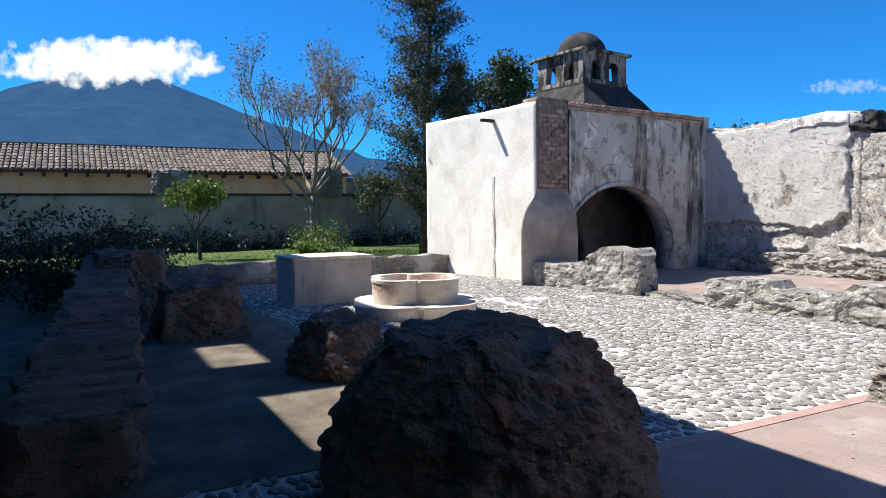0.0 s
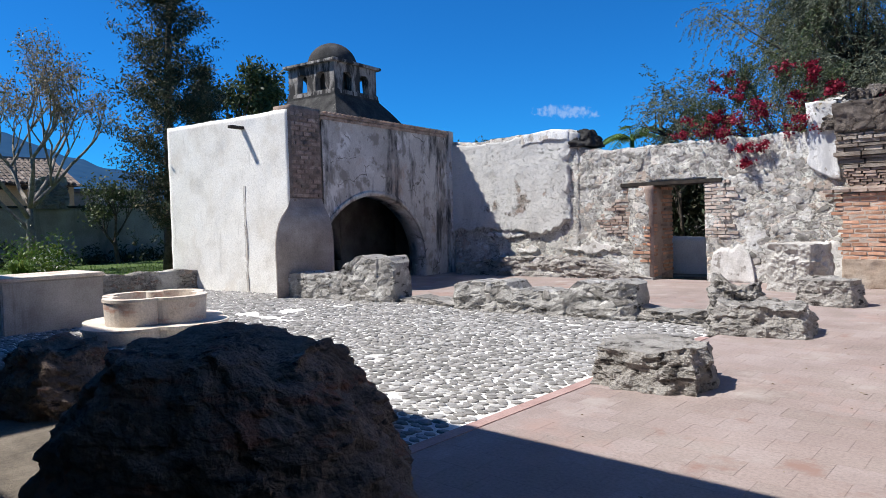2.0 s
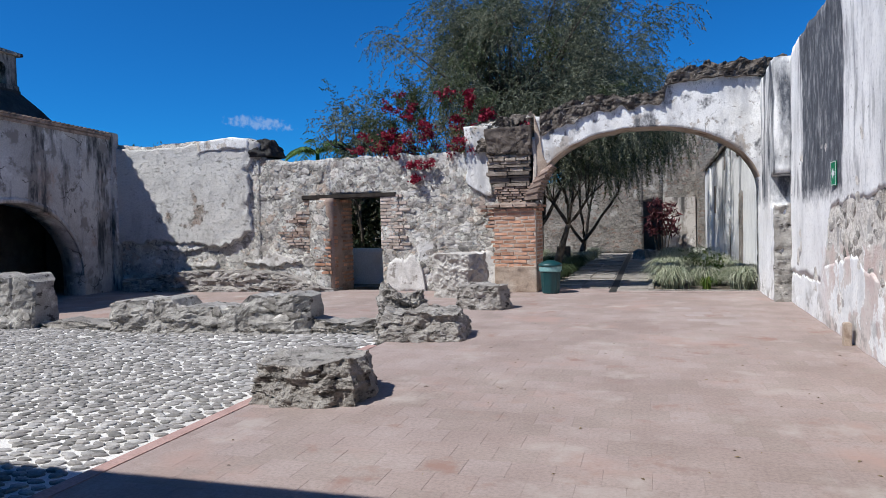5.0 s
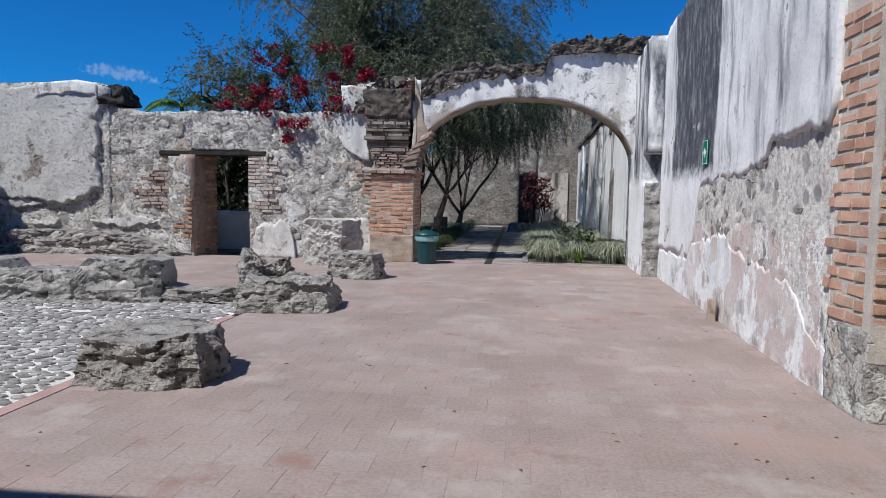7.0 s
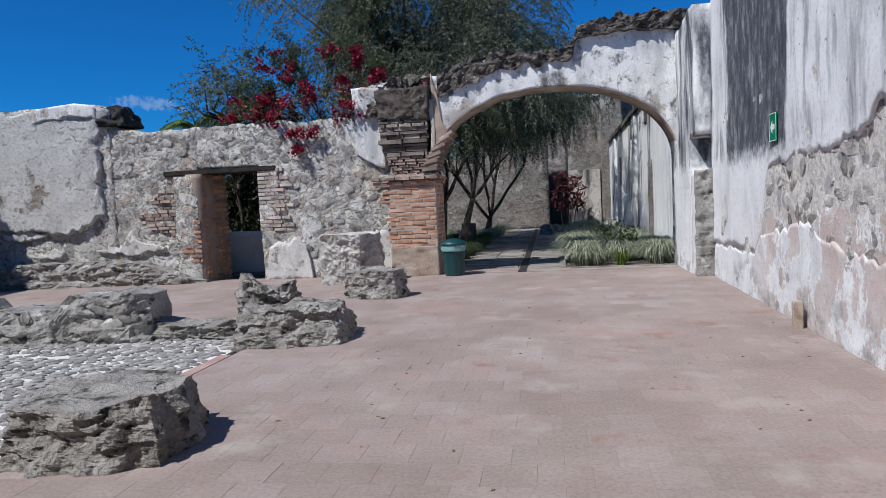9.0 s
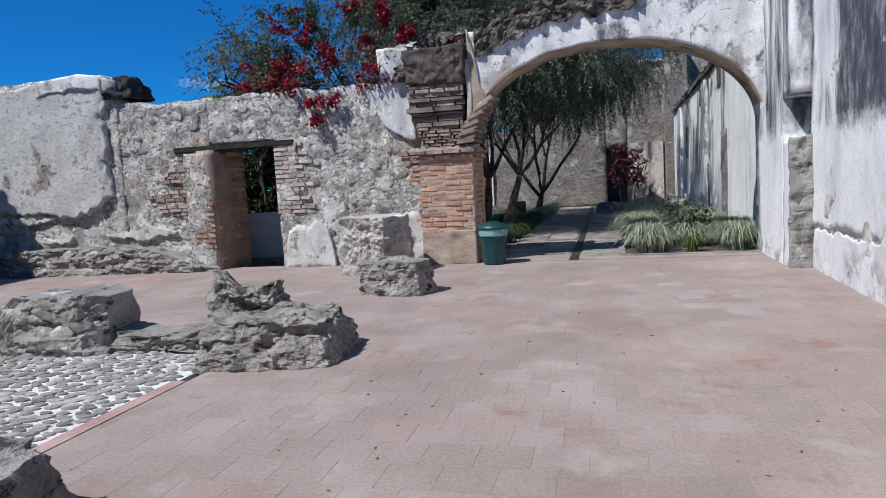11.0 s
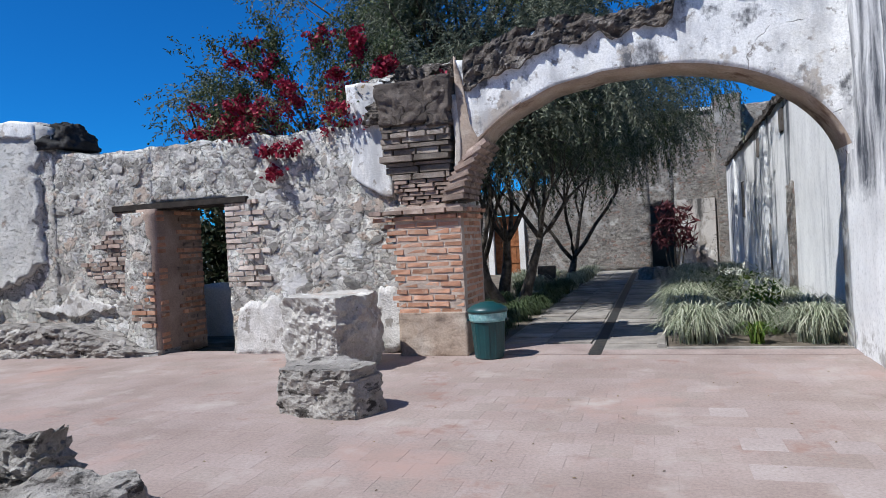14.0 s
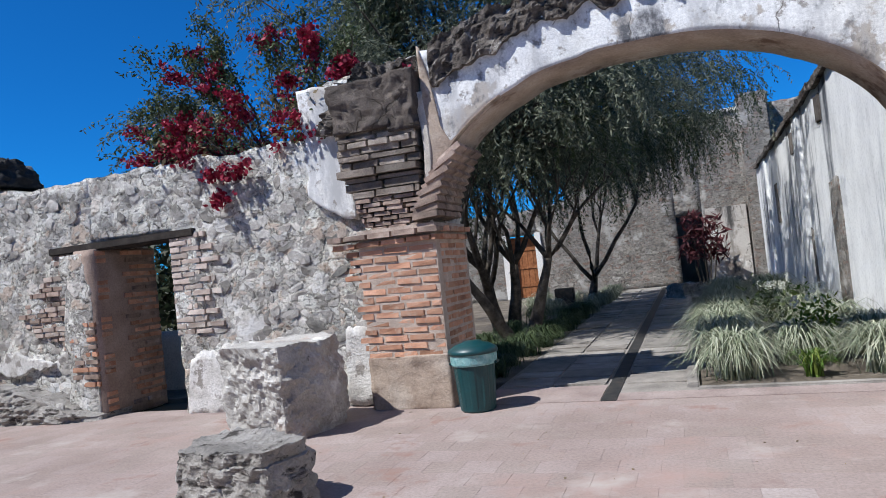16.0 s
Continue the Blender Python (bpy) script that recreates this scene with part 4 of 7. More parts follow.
# tiled eaves and the post at the end
bm = bmesh.new()
box(bm, (-0.25, 0.9, K_H - 0.02), (0.1, K_LEN - 0.35, K_H + 0.04), 0.01)
box(bm, (-0.25, 0.9, K_H - 0.1), (0.05, K_LEN - 0.35, K_H - 0.03), 0.01)
eaves_course = part("eaves_course", bm, M_OLDBRICK, K)
for i in range(34):
    bm = bmesh.new()
    box(bm, (-0.12, 1.0 + i * 0.152, K_H + 0.036), (0.15, 1.08 + i * 0.152, K_H + 0.075), 0.01)
    part("eaves_tile", bm, M_OLDBRICK, eaves_course)
bm = bmesh.new()
box(bm, (-0.4, K_LEN - 0.34, -0.1), (0.06, K_LEN, K_H + 0.1), 0.02)
part("end_post", bm, M_KITCHEN, K)
# pyramid, lantern and dome
LX, LY = -2.35, 3.95
def ring(bm, half, z):
    return [bm.verts.new((LX + sx * half, LY + sy * half, z)) for sx, sy in ((1, -1), (1, 1), (-1, 1), (-1, -1))]
bm = bmesh.new()
rings = [ring(bm, h, z) for h, z in ((1.72, 4.05), (1.55, 4.22), (1.2, 4.72), (0.93, 5.06), (0.93, 5.12))]
for a, b in zip(rings, rings[1:]):
    for i in range(4):
        bm.faces.new((a[i], a[(i + 1) % 4], b[(i + 1) % 4], b[i]))
bm.faces.new(rings[-1])
part("pyramid_roof", bm, M_ROOF, K, "steep blackened pyramidal roof")
lz0, lz1, lh = 5.1, 5.98, 0.88
bm = bmesh.new()
box(bm, (LX - lh - 0.04, LY - lh - 0.04, lz0), (LX + lh + 0.04, LY + lh + 0.04, lz0 + 0.14), 0.015)
lantern_base = part("lantern_base", bm, M_LANTERN, K)
for k in range(4):
    rot = Matrix.Translation((LX, LY, 0)) @ Matrix.Rotation(k * math.pi / 2, 4, "Z")
    def low(u):
        for c in (-0.36, 0.36):
            if abs(u - c) < 0.2:
                return 5.62 + 0.14 * math.sqrt(max(0.0, 1 - ((u - c) / 0.2) ** 2))
        return lz0 + 0.13
    lots = []
    for a, b in ((-lh, -0.56), (-0.56, -0.16), (-0.16, 0.16), (0.16, 0.56), (0.56, lh)):
        open_bay = abs((a + b) / 2 - 0.36) < 0.05 or abs((a + b) / 2 + 0.36) < 0.05
        fn = low if open_bay else (lambda u: lz0 + 0.13)
        lots.append(sheet(steps(a, b, 0.05), fn, lambda u: lz1, 4, lambda u, d, z: tuple(rot @ Vector((lh - d, u, z))), 0.2, relief(0.006, 30 + k)))
    shaped("lantern_wall", *flip(joined(*lots)), M_LANTERN, lantern_base)
bm = bmesh.new()
box(bm, (LX - 1.0, LY - 1.0, lz1 - 0.01), (LX + 1.0, LY + 1.0, lz1 + 0.07), 0.015)
part("cornice", bm, M_LANTERN, K)
# dark block added in place of the shade inside the lantern
part("flue", box(bmesh.new(), (LX - 0.5, LY - 0.5, lz0 + 0.1), (LX + 0.5, LY + 0.5, lz1), 0.02), M_SOOT_SHADE, K, "dark block that stands in for shade inside the lantern")
bm = bmesh.new()
bmesh.ops.create_uvsphere(bm, u_segments=40, v_segments=20, radius=0.72)
bmesh.ops.delete(bm, geom=[v for v in bm.verts if v.co.z < -0.05], context="VERTS")
bmesh.ops.scale(bm, vec=(1, 1, 0.98), verts=bm.verts[:])
bmesh.ops.translate(bm, vec=(LX, LY, lz1 + 0.05), verts=bm.verts[:])
part("dome", bm, M_ROOF, K, "blackened dome", True)
# water spout with its stain
bm = bmesh.new()
box(bm, (-1.62, -0.42, 3.83), (-1.5, 0.1, 3.9), 0.012)
part("water_spout", bm, M_WOOD, K)

groove_edge = ragged(0.0, 0.03, 61, 3.0)
groove = sheet(steps(0.02, 2.5, 0.06), lambda u: 0.0, lambda u: 0.07 + groove_edge(u), 1, lambda u, d, z: (-1.6 + z + groove_edge(u + 9) * 0.4, -0.058 + d, u), 0.02, relief(0.002, 62))
shaped("drain_stain", *groove, M_KITCHEN, K, False, "dark damp streak below the spout")

# ---- low ruined walls and fallen blocks ----
LOW_WALLS = []


def low_wall(name, a, b, thick, top, seed, label, mat=None, amp=0.07, strat=3.0):
    """A remnant of wall from a to b in plan: top is a height profile over the length."""
    a, b = Vector((*a, 0)), Vector((*b, 0))
    d = (b - a).normalized()
    s = Vector((-d.y, d.x, 0))
    L = (b - a).length
    at = lambda u, w, z: tuple(a + d * u + s * w + Vector((0, 0, z)))  # noqa: E731
    def rel(u, z):
        ends = min(1.0, min(u % 31, L - (u % 31)) / 0.25) if 0 <= (u % 31) <= L else 0
        return amp * (rough_n((u, z * strat, seed), 2.6, 4) + 0.5 * noise.cell(Vector((u * 3.1, z * 7.5 + 0.6 * rough_n((u, 0, seed), 1.5, 2), seed))) + 0.28 * rough_n((u, z * 1.5, seed + 9), 11.0, 3)) - 0.1 * (1 - max(0.0, ends)) ** 2 - 0.06 * z
    lot = sheet(steps(0, L, 0.035), lambda u: -0.06, ragged(top, 0.06, seed, 3.0), 20, at, thick, rel)
    ob = tagged(shaped(name, *lot, mat or M_ROCK, None, False), label, "ruined wall", "low ruined walls")
    LOW_WALLS.append((ob, a, d, s, L, top))
    return ob


low_wall("low_wall", (-13.1, 8.75), (-9.85, 9.2), 0.75, through_points((0, 0.5), (1.8, 0.5), (2.05, 0.7), (2.3, 0.85), (3.1, 0.86), (3.45, 0.62), (3.6, 0.5)), 3, "low rubble wall stump, plastered pale, before the kitchen arch", M_PALEROCK, 0.045, 1.6)
low_wall("low_wall", (-8.3, 9.15), (-4.9, 9.35), 0.7, through_points((0, 0.4), (0.4, 0.5), (1.2, 0.5), (1.3, 0.36), (2.3, 0.42), (2.5, 0.56), (3.2, 0.56), (3.4, 0.5)), 5, "long low ruined wall of grey rubble between cobbles and terrace", M_PALEROCK, 0.05, 2.0)
low_wall("low_wall", (-9.9, 9.35), (-8.2, 9.3), 0.45, lambda u: 0.09, 7, "worn foot of a vanished wall", amp=0.04)
low_wall("low_wall", (-5.0, 9.45), (-3.6, 9.5), 0.5, through_points((0, 0.2), (0.5, 0.14), (1.4, 0.22)), 8, "crumbled footing of grey rubble")
low_wall("stone_ledge", (-13.3, 15.0), (-7.4, 15.35), 0.75, through_points((0, 0.3), (0.8, 0.36), (2.0, 0.52), (4.0, 0.5), (5.0, 0.34), (5.5, 0.12), (5.95, 0.05)), 9, "rough stone ledge along the foot of the ruined wall")

rock("rubble_block", (1.12, 0.95, 0.36), (-3.1, 6.1, 0), 8, 11, M_ROCK, "weathered block of layered rubble masonry lying on the terrace", "stone block", "fallen masonry blocks", amp=0.1, strata=0.11, taper=0.1, flat=0.6)
rock("rubble_block", (1.35, 1.05, 0.36), (-3.1, 9.4, 0), 5, 12, M_ROCK, "broad cracked slab of rubble masonry at the terrace edge", "stone block", "fallen masonry blocks", amp=0.12, strata=0.15, taper=0.2, flat=0.3)
rock("rubble_block", (0.95, 0.5, 0.62), (-3.55, 9.75, 0), 20, 13, M_ROCK, "jagged peak of broken masonry on a slab", "stone block", "fallen masonry blocks", amp=0.16, taper=0.5)
rock("rubble_block", (1.08, 0.66, 0.42), (-3.05, 12.62, 0), -8, 14, M_ROCK, "squared rubble block lying on the terrace", "stone block", "fallen masonry blocks", amp=0.085, strata=0.2, taper=0.1, flat=0.4, soft_edge=0.2, cuts=40)
rock("masonry_block", (1.02, 1.0, 0.92), (-4.02, 14.62, 0), -13, 15, M_BLOCK, "large upright block of pale plastered rubble beside the wall", "stone block", "fallen masonry blocks", amp=0.085, taper=-0.02, flat=0.65, soft_edge=0.16, cuts=44)
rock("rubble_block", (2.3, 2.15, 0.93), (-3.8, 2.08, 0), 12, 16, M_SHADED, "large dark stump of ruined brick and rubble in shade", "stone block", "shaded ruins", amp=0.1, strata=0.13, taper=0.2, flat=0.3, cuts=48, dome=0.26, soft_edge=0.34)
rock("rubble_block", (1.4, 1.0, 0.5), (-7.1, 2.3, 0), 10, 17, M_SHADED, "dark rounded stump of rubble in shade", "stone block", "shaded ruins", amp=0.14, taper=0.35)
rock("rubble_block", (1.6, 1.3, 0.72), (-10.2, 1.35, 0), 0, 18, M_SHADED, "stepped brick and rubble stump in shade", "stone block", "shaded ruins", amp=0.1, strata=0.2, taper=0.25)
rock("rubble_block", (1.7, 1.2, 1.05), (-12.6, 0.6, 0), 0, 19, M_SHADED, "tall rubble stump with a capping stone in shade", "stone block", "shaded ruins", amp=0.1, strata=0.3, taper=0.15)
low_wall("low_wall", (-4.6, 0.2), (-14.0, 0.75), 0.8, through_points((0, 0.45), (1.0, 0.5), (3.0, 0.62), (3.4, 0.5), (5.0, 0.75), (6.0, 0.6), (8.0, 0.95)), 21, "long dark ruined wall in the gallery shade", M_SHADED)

# ---- fountain ----
def lobed(r, bulge, n=64):
    """Plan of a quatrefoil-like basin."""
    return [((r + bulge * abs(math.cos(2 * a)) ** 0.7) * math.cos(a), (r + bulge * abs(math.cos(2 * a)) ** 0.7) * math.sin(a)) for a in (math.tau * i / n for i in range(n))]


def basin(bm, outer, inner, z0, z1, floor_z):
    rings = [[bm.verts.new((x * k, y * k, z)) for x, y in plan] for plan, k, z in ((outer, 0.97, z0), (outer, 1.0, z1 - 0.05), (outer, 1.02, z1 - 0.04), (outer, 1.02, z1), (inner, 1.0, z1), (inner, 0.98, floor_z))]
    for a, b in zip(rings, rings[1:]):
        for i in range(len(a)):
            bm.faces.new((a[i], a[(i + 1) % len(a)], b[(i + 1) % len(a)], b[i]))
    bm.faces.new(rings[-1])
    bm.faces.new(rings[0][::-1])
    bmesh.ops.recalc_face_normals(bm, faces=bm.faces[:])
    return bm


fountain = thing("fountain", pose(-10.3, 4.75, 0, 0, 0, 22), "low lobed fountain basin of cream and reddish plaster on a step", "fountain")
part("step", basin(bmesh.new(), lobed(0.88, 0.22), lobed(0.5, 0.1), -0.02, 0.2, 0.15), M_BASIN, fountain, "cream plaster step")
part("basin", basin(bmesh.new(), lobed(0.6, 0.2), lobed(0.48, 0.18), 0.14, 0.58, 0.25), M_BASIN, fountain, "lobed plaster basin")
bm = bmesh.new()
bmesh.ops.create_cone(bm, cap_ends=True, segments=20, radius1=0.16, radius2=0.12, depth=0.4)
bmesh.ops.translate(bm, vec=(0, 0, 0.42), verts=bm.verts[:])
part("pedestal", bm, M_BASIN, fountain)
tank = thing("water_tank", pose(-12.75, 4.0, 0, 0, 0, 0), "rectangular plastered water tank beside the fountain", "tank")
bm = bmesh.new()
box(bm, (-0.6, -0.75, -0.05), (0.6, 0.75, 0.8), 0.02)
part("body", bm, M_TANK, tank)
bm = bmesh.new()
box(bm, (-0.63, -0.78, 0.8), (0.63, 0.78, 0.86), 0.015)
part("rim", bm, M_BASIN, tank, "pale rim slab")

# ---- doorway: lintel and jambs ----
lintel = thing("wooden_lintel", pose(-7.08, 15.68, 2.3), "long dark weathered timber lintel over the doorway", "lintel")
bm = bmesh.new()
box(bm, (-1.24, 0.0, -0.05), (1.24, 0.5, 0.05), 0.012)
part("beam", bm, M_WOOD, lintel)

# ---- brick pillar under the arch ----
PX0, PX1, PY0 = -3.42, -2.48, 15.45
pillar = thing("brick_pillar", pose(0, 0, 0), "red brick pillar with a corbelled head carrying the arch", "pillar", kind="structure")
bm = bmesh.new()
box(bm, (PX0 + 0.01, PY0 + 0.004, 0.5), (PX1 - 0.004, 16.5, 2.0))
part("core", bm, surface("brick_mortar", (0.4, 0.31, 0.25), (0.52, 0.42, 0.345), (0.6, 0.51, 0.43), 6.0, 80.0, 0.95, 0.8, 0.012), pillar)
foot = lump((PX1 - PX0 + 0.03, 1.06, 0.58), 31, amp=0.022, taper=0.0, flat=0.8, cuts=24, soft_edge=0.02)
bmesh.ops.translate(foot, verts=foot.verts[:], vec=((PX0 + PX1) / 2, PY0 + 0.52, 0))
part("base", foot, M_SOFFIT, pillar, "rough plastered base", True)
rng = random.Random(5)
course, bh = 0.088, 0.053
def lay_front(z, x0, x1, y, mat, shift, ln=0.3, name="brick", parent=None, deep=0.12):
    """One course of bricks along x at the front plane y."""
    x = x0 - shift
    while x < x1 - 0.03:
        a, b = max(x, x0), min(x + ln, x1)
        if b - a > 0.05:
            me = brick_piece((round(b - a - 0.022, 2), deep, bh), rng.randint(1, 4), mat)
            set_piece(name, me, pose((a + b) / 2, y + deep / 2 - 0.004 + rng.uniform(-0.007, 0.007), z, 0, 0, rng.uniform(-1.2, 1.2)), parent)
        x += ln
def lay_side(z, y0, y1, x, mat, shift, ln=0.26, parent=None, deep=0.12, sign=1):
    """One course of bricks along y at the side plane x, which faces sign * x."""
    y = y0 - shift
    while y < y1 - 0.03:
        a, b = max(y, y0), min(y + ln, y1)
        if b - a > 0.05:
            me = brick_piece((deep, round(b - a - 0.022, 2), bh), rng.randint(1, 4), mat)
            set_piece("brick", me, pose(x - sign * (deep / 2 - 0.004) + rng.uniform(-0.006, 0.006), (a + b) / 2, z, 0, 0, rng.uniform(-1, 1)), parent)
        y += ln
for i in range(14):
    z = 0.6 + i * course
    lay_front(z, PX0 - (0.0, 0.04, 0.09, 0.02)[i % 4] - 0.12 * (i > 9) , PX1, PY0, M_BRICK, 0.13 * (i % 2), parent=pillar)
    lay_side(z, PY0 + 0.13, 16.45, PX1, M_BRICK, 0.13 * ((i + 1) % 2), parent=pillar)
for i, grow_by in enumerate((0.05, 0.09)):
    z = 1.84 + i * 0.085
    lay_front(z, PX0 - 0.25 - grow_by, PX1 + grow_by - 0.02, PY0 - grow_by, M_OLDBRICK if i else M_BRICK, 0.1 * i, parent=pillar, deep=0.25)
    lay_side(z, PY0 + 0.1, 16.45, PX1 + grow_by, M_BRICK, 0.1 * i, parent=pillar, deep=0.2)
# dark corbelled head above the capital
head = lump((0.72, 0.72, 1.3), 33, amp=0.055, strata=0.2, taper=-0.5, flat=0.6, cuts=34, lean=(-0.1, -0.02))
bmesh.ops.translate(head, verts=head.verts[:], vec=(-2.95, PY0 + 0.5, 1.95))
part("head", head, surface("dark_head_stone", (0.1, 0.083, 0.07), (0.18, 0.148, 0.122), (0.3, 0.25, 0.21), 2.6, 50.0, 0.93, 1.0, 0.03, 0.0, [((0.42, 0.34, 0.27), 2.4, 0.56, 0.66, ONE)]), pillar, "dark weathered stone and brick head", True)
M_SLAB = surface("dark_facing_stone", (0.07, 0.058, 0.05), (0.12, 0.098, 0.083), (0.2, 0.165, 0.14), 3.5, 45.0, 0.92, 0.9, 0.03, 0.0, [((0.36, 0.3, 0.24), 3.0, 0.6, 0.68, ONE)], cracks=(2.2, 0.02, 0.1))
M_SLABS = surface("dark_ragged_stone", (0.14, 0.115, 0.096), (0.25, 0.21, 0.175), (0.4, 0.345, 0.295), 3.0, 45.0, 0.92, 0.9, 0.03, 0.35)
for (x, z, w, h) in ((-3.2, 3.38, 0.74, 0.52), (-2.7, 3.36, 0.34, 0.6)):
    bm = lump((w, 0.4, h), 71 + w, amp=0.07, strata=0.16, taper=-0.02, flat=0.5, cuts=22, soft_edge=0.05)
    bmesh.ops.translate(bm, verts=bm.verts[:], vec=(x, PY0 + 0.1, z - h / 2))
    part("facing_slab", bm, M_SLAB, pillar, "dark facing slab", True)
z, i = 1.985, 0
while z < 3.08:                                           # ragged courses in the corbel, thin bricks below and broken slabs above
    k = min(1.0, (z - 1.98) / 0.7)
    bh = 0.042 if z < 2.35 else rng.uniform(0.04, 0.085)
    y_f = PY0 + 0.07 - 0.15 * k + (0.02 if z < 2.35 else 0.07) * rng.random()
    lay_front(z + bh / 2, -3.26 - 0.25 * k - 0.09 * rng.random(), -2.56 + 0.05 * k - 0.08 * rng.random(), y_f, M_OLDBRICK if z < 2.35 else M_SLABS, 0.2 * rng.random(), ln=0.2 + 0.06 * rng.random() if z < 2.35 else rng.uniform(0.25, 0.6), parent=pillar, deep=0.32)
    z += bh + (0.012 if z < 2.35 else rng.uniform(0.0, 0.02))
bh = 0.056
for i in range(10):                                       # bricks of the arch's springing
    a = i / 9
    x = -2.44 + 0.34 * a ** 1.6
    z = 2.08 + 0.07 * i
    me = brick_piece((0.3, 0.26, 0.058), 1 + i % 3, M_OLDBRICK)
    for y in (15.55, 15.85, 16.13):
        set_piece("brick", me, pose(x - 0.13, y + 0.02 * (i % 2), z, 0, -6 - 3 * i, 0), pillar)
# plaster left on the wall beside the head, and drips of plaster on the head
wl = ragged(through_points((-4.12, 2.5), (-4.0, 2.36), (-3.85, 2.26), (-3.55, 2.14)), 0.05, 4, 4.0)
white_patch = sheet(steps(-4.12, -3.56, 0.03), wl, lambda u: 3.76 + 0.04 * rough_n((u, 2, 9), 3), 30, lambda u, d, z: (u + (3.76 - z) * 0.04 + 0.05 * rough_n((z, 1, 7), 3.0), WALL_Y - 0.075 + d, z), 0.2, relief(0.01, 41, 3.0))
tagged(shaped("wall_plaster", *white_patch, M_ARCH, None, True), "patch of white plaster beside the pillar head", "plaster", kind="structure")
strip = sheet(steps(-2.5, -2.42, 0.02), lambda u: 2.35 + 2.0 * abs(u + 2.46), lambda u: 3.42, 12, lambda u, d, z: (u + 0.02 * math.sin(z * 5) - 0.03, 15.46 + d, z), 0.08, relief(0.01, 43, 4.0))
tagged(shaped("wall_plaster", *strip, M_MORTAR, None, True), "hanging strip of old plaster", "plaster", kind="structure")
upper = lump((1.6, 0.85, 0.72), 35, amp=0.2, strata=0.15, taper=0.3, flat=0.0, cuts=40)
bmesh.ops.translate(upper, verts=upper.verts[:], vec=(-3.1, 15.98, 3.2))
tagged(part("wall_crown", upper, M_COPE, None, "", False), "crumbling rubble crown above the pillar", "wall", kind="structure")

# ---- brick jambs of the doorway ----
M_FADED = surface("faded_jamb_brick", (0.34, 0.27, 0.23), (0.45, 0.37, 0.32), (0.57, 0.49, 0.43), 5.0, 70.0, 0.92, 0.6, 0.008, 0.3, [((0.55, 0.5, 0.44), 5.0, 0.57, 0.68, ONE)])
jamb_bed = sheet(steps(dr - 0.02, dr + 0.42, 0.04), lambda u: 1.0 + 0.1 * rough_n((u, 1, 1), 4), ragged(2.32, 0.03, 53, 3.0), 16, lambda u, d, z: (u, WALL_Y - 0.02 + d, z), 0.3, relief(0.02, 54, 4.0))
tagged(shaped("wall_mortar", *jamb_bed, M_WALL, None, True), "pale mortar bed of the doorway's brick edge", "mortar", kind="structure")
for i in range(16):
    lay_front(1.03 + i * 0.082, dr - 0.03, dr + (0.55, 0.74, 0.48, 0.66, 0.35)[i % 5], WALL_Y - 0.03, M_FADED, 0.12 * (i % 2), ln=0.3, parent=wall_north)
jamb_mat = surface("jamb_plaster", (0.24, 0.17, 0.135), (0.35, 0.26, 0.21), (0.45, 0.35, 0.29), 2.0, 40.0, 0.92, 0.7, 0.015)
jamb = sheet(steps(WALL_Y - 0.1, WALL_Y + 1.0, 0.08), lambda u: -0.05, lambda u: 2.26, 22, lambda u, d, z: (dl + 0.1 - d, u, z), 0.35, relief(0.015, 51, 3.0))
tagged(shaped("door_jamb", *flip(jamb), jamb_mat, None, True), "brown plastered doorway jamb with bare brick edges", "jamb", kind="structure")
for i in range(22):
    lay_side(0.1 + i * 0.1, WALL_Y + (0.35, 0.5, 0.42)[i % 3], WALL_Y + 0.99, dl + 0.125, M_BRICK if i % 4 else M_OLDBRICK, 0.12 * (i % 2), parent=wall_north)
    if i % 5 < 3:
        lay_side(0.1 + i * 0.1, WALL_Y - 0.09, WALL_Y + 0.1, dl + 0.118, M_BRICK, 0.0, parent=wall_north)
for i in range(19):                                       # thin brick courses laid bare left of the doorway
    z = 0.95 + i * 0.07
    lo = -8.35 - 0.75 * math.sin(math.pi * min(1.0, i / 15)) + 0.25 * rng.random()
    lay_front(z, lo, -7.86 + 0.12 * rng.random(), WALL_Y - 0.035 + 0.035 * rng.random(), M_OLDBRICK if rng.random() < 0.6 else M_FADED, 0.2 * rng.random(), ln=0.16 + 0.14 * rng.random(), parent=wall_north)
for i in range(9):
    lay_front(0.45 + i * 0.1, -8.0 + 0.15 * rng.random(), -7.5, WALL_Y - 0.13, M_OLDBRICK if i % 2 else M_BRICK, 0.1 * (i % 2), parent=wall_north)
jf = lump((0.62, 0.5, 2.22), 52, amp=0.05, taper=0.0, flat=0.9, cuts=24)
bmesh.ops.translate(jf, verts=jf.verts[:], vec=(dl - 0.28, WALL_Y + 0.12, 0))
tagged(part("door_jamb", jf, M_WALL, None, "", True), "rough projecting masonry jamb of the doorway", "jamb", kind="structure")

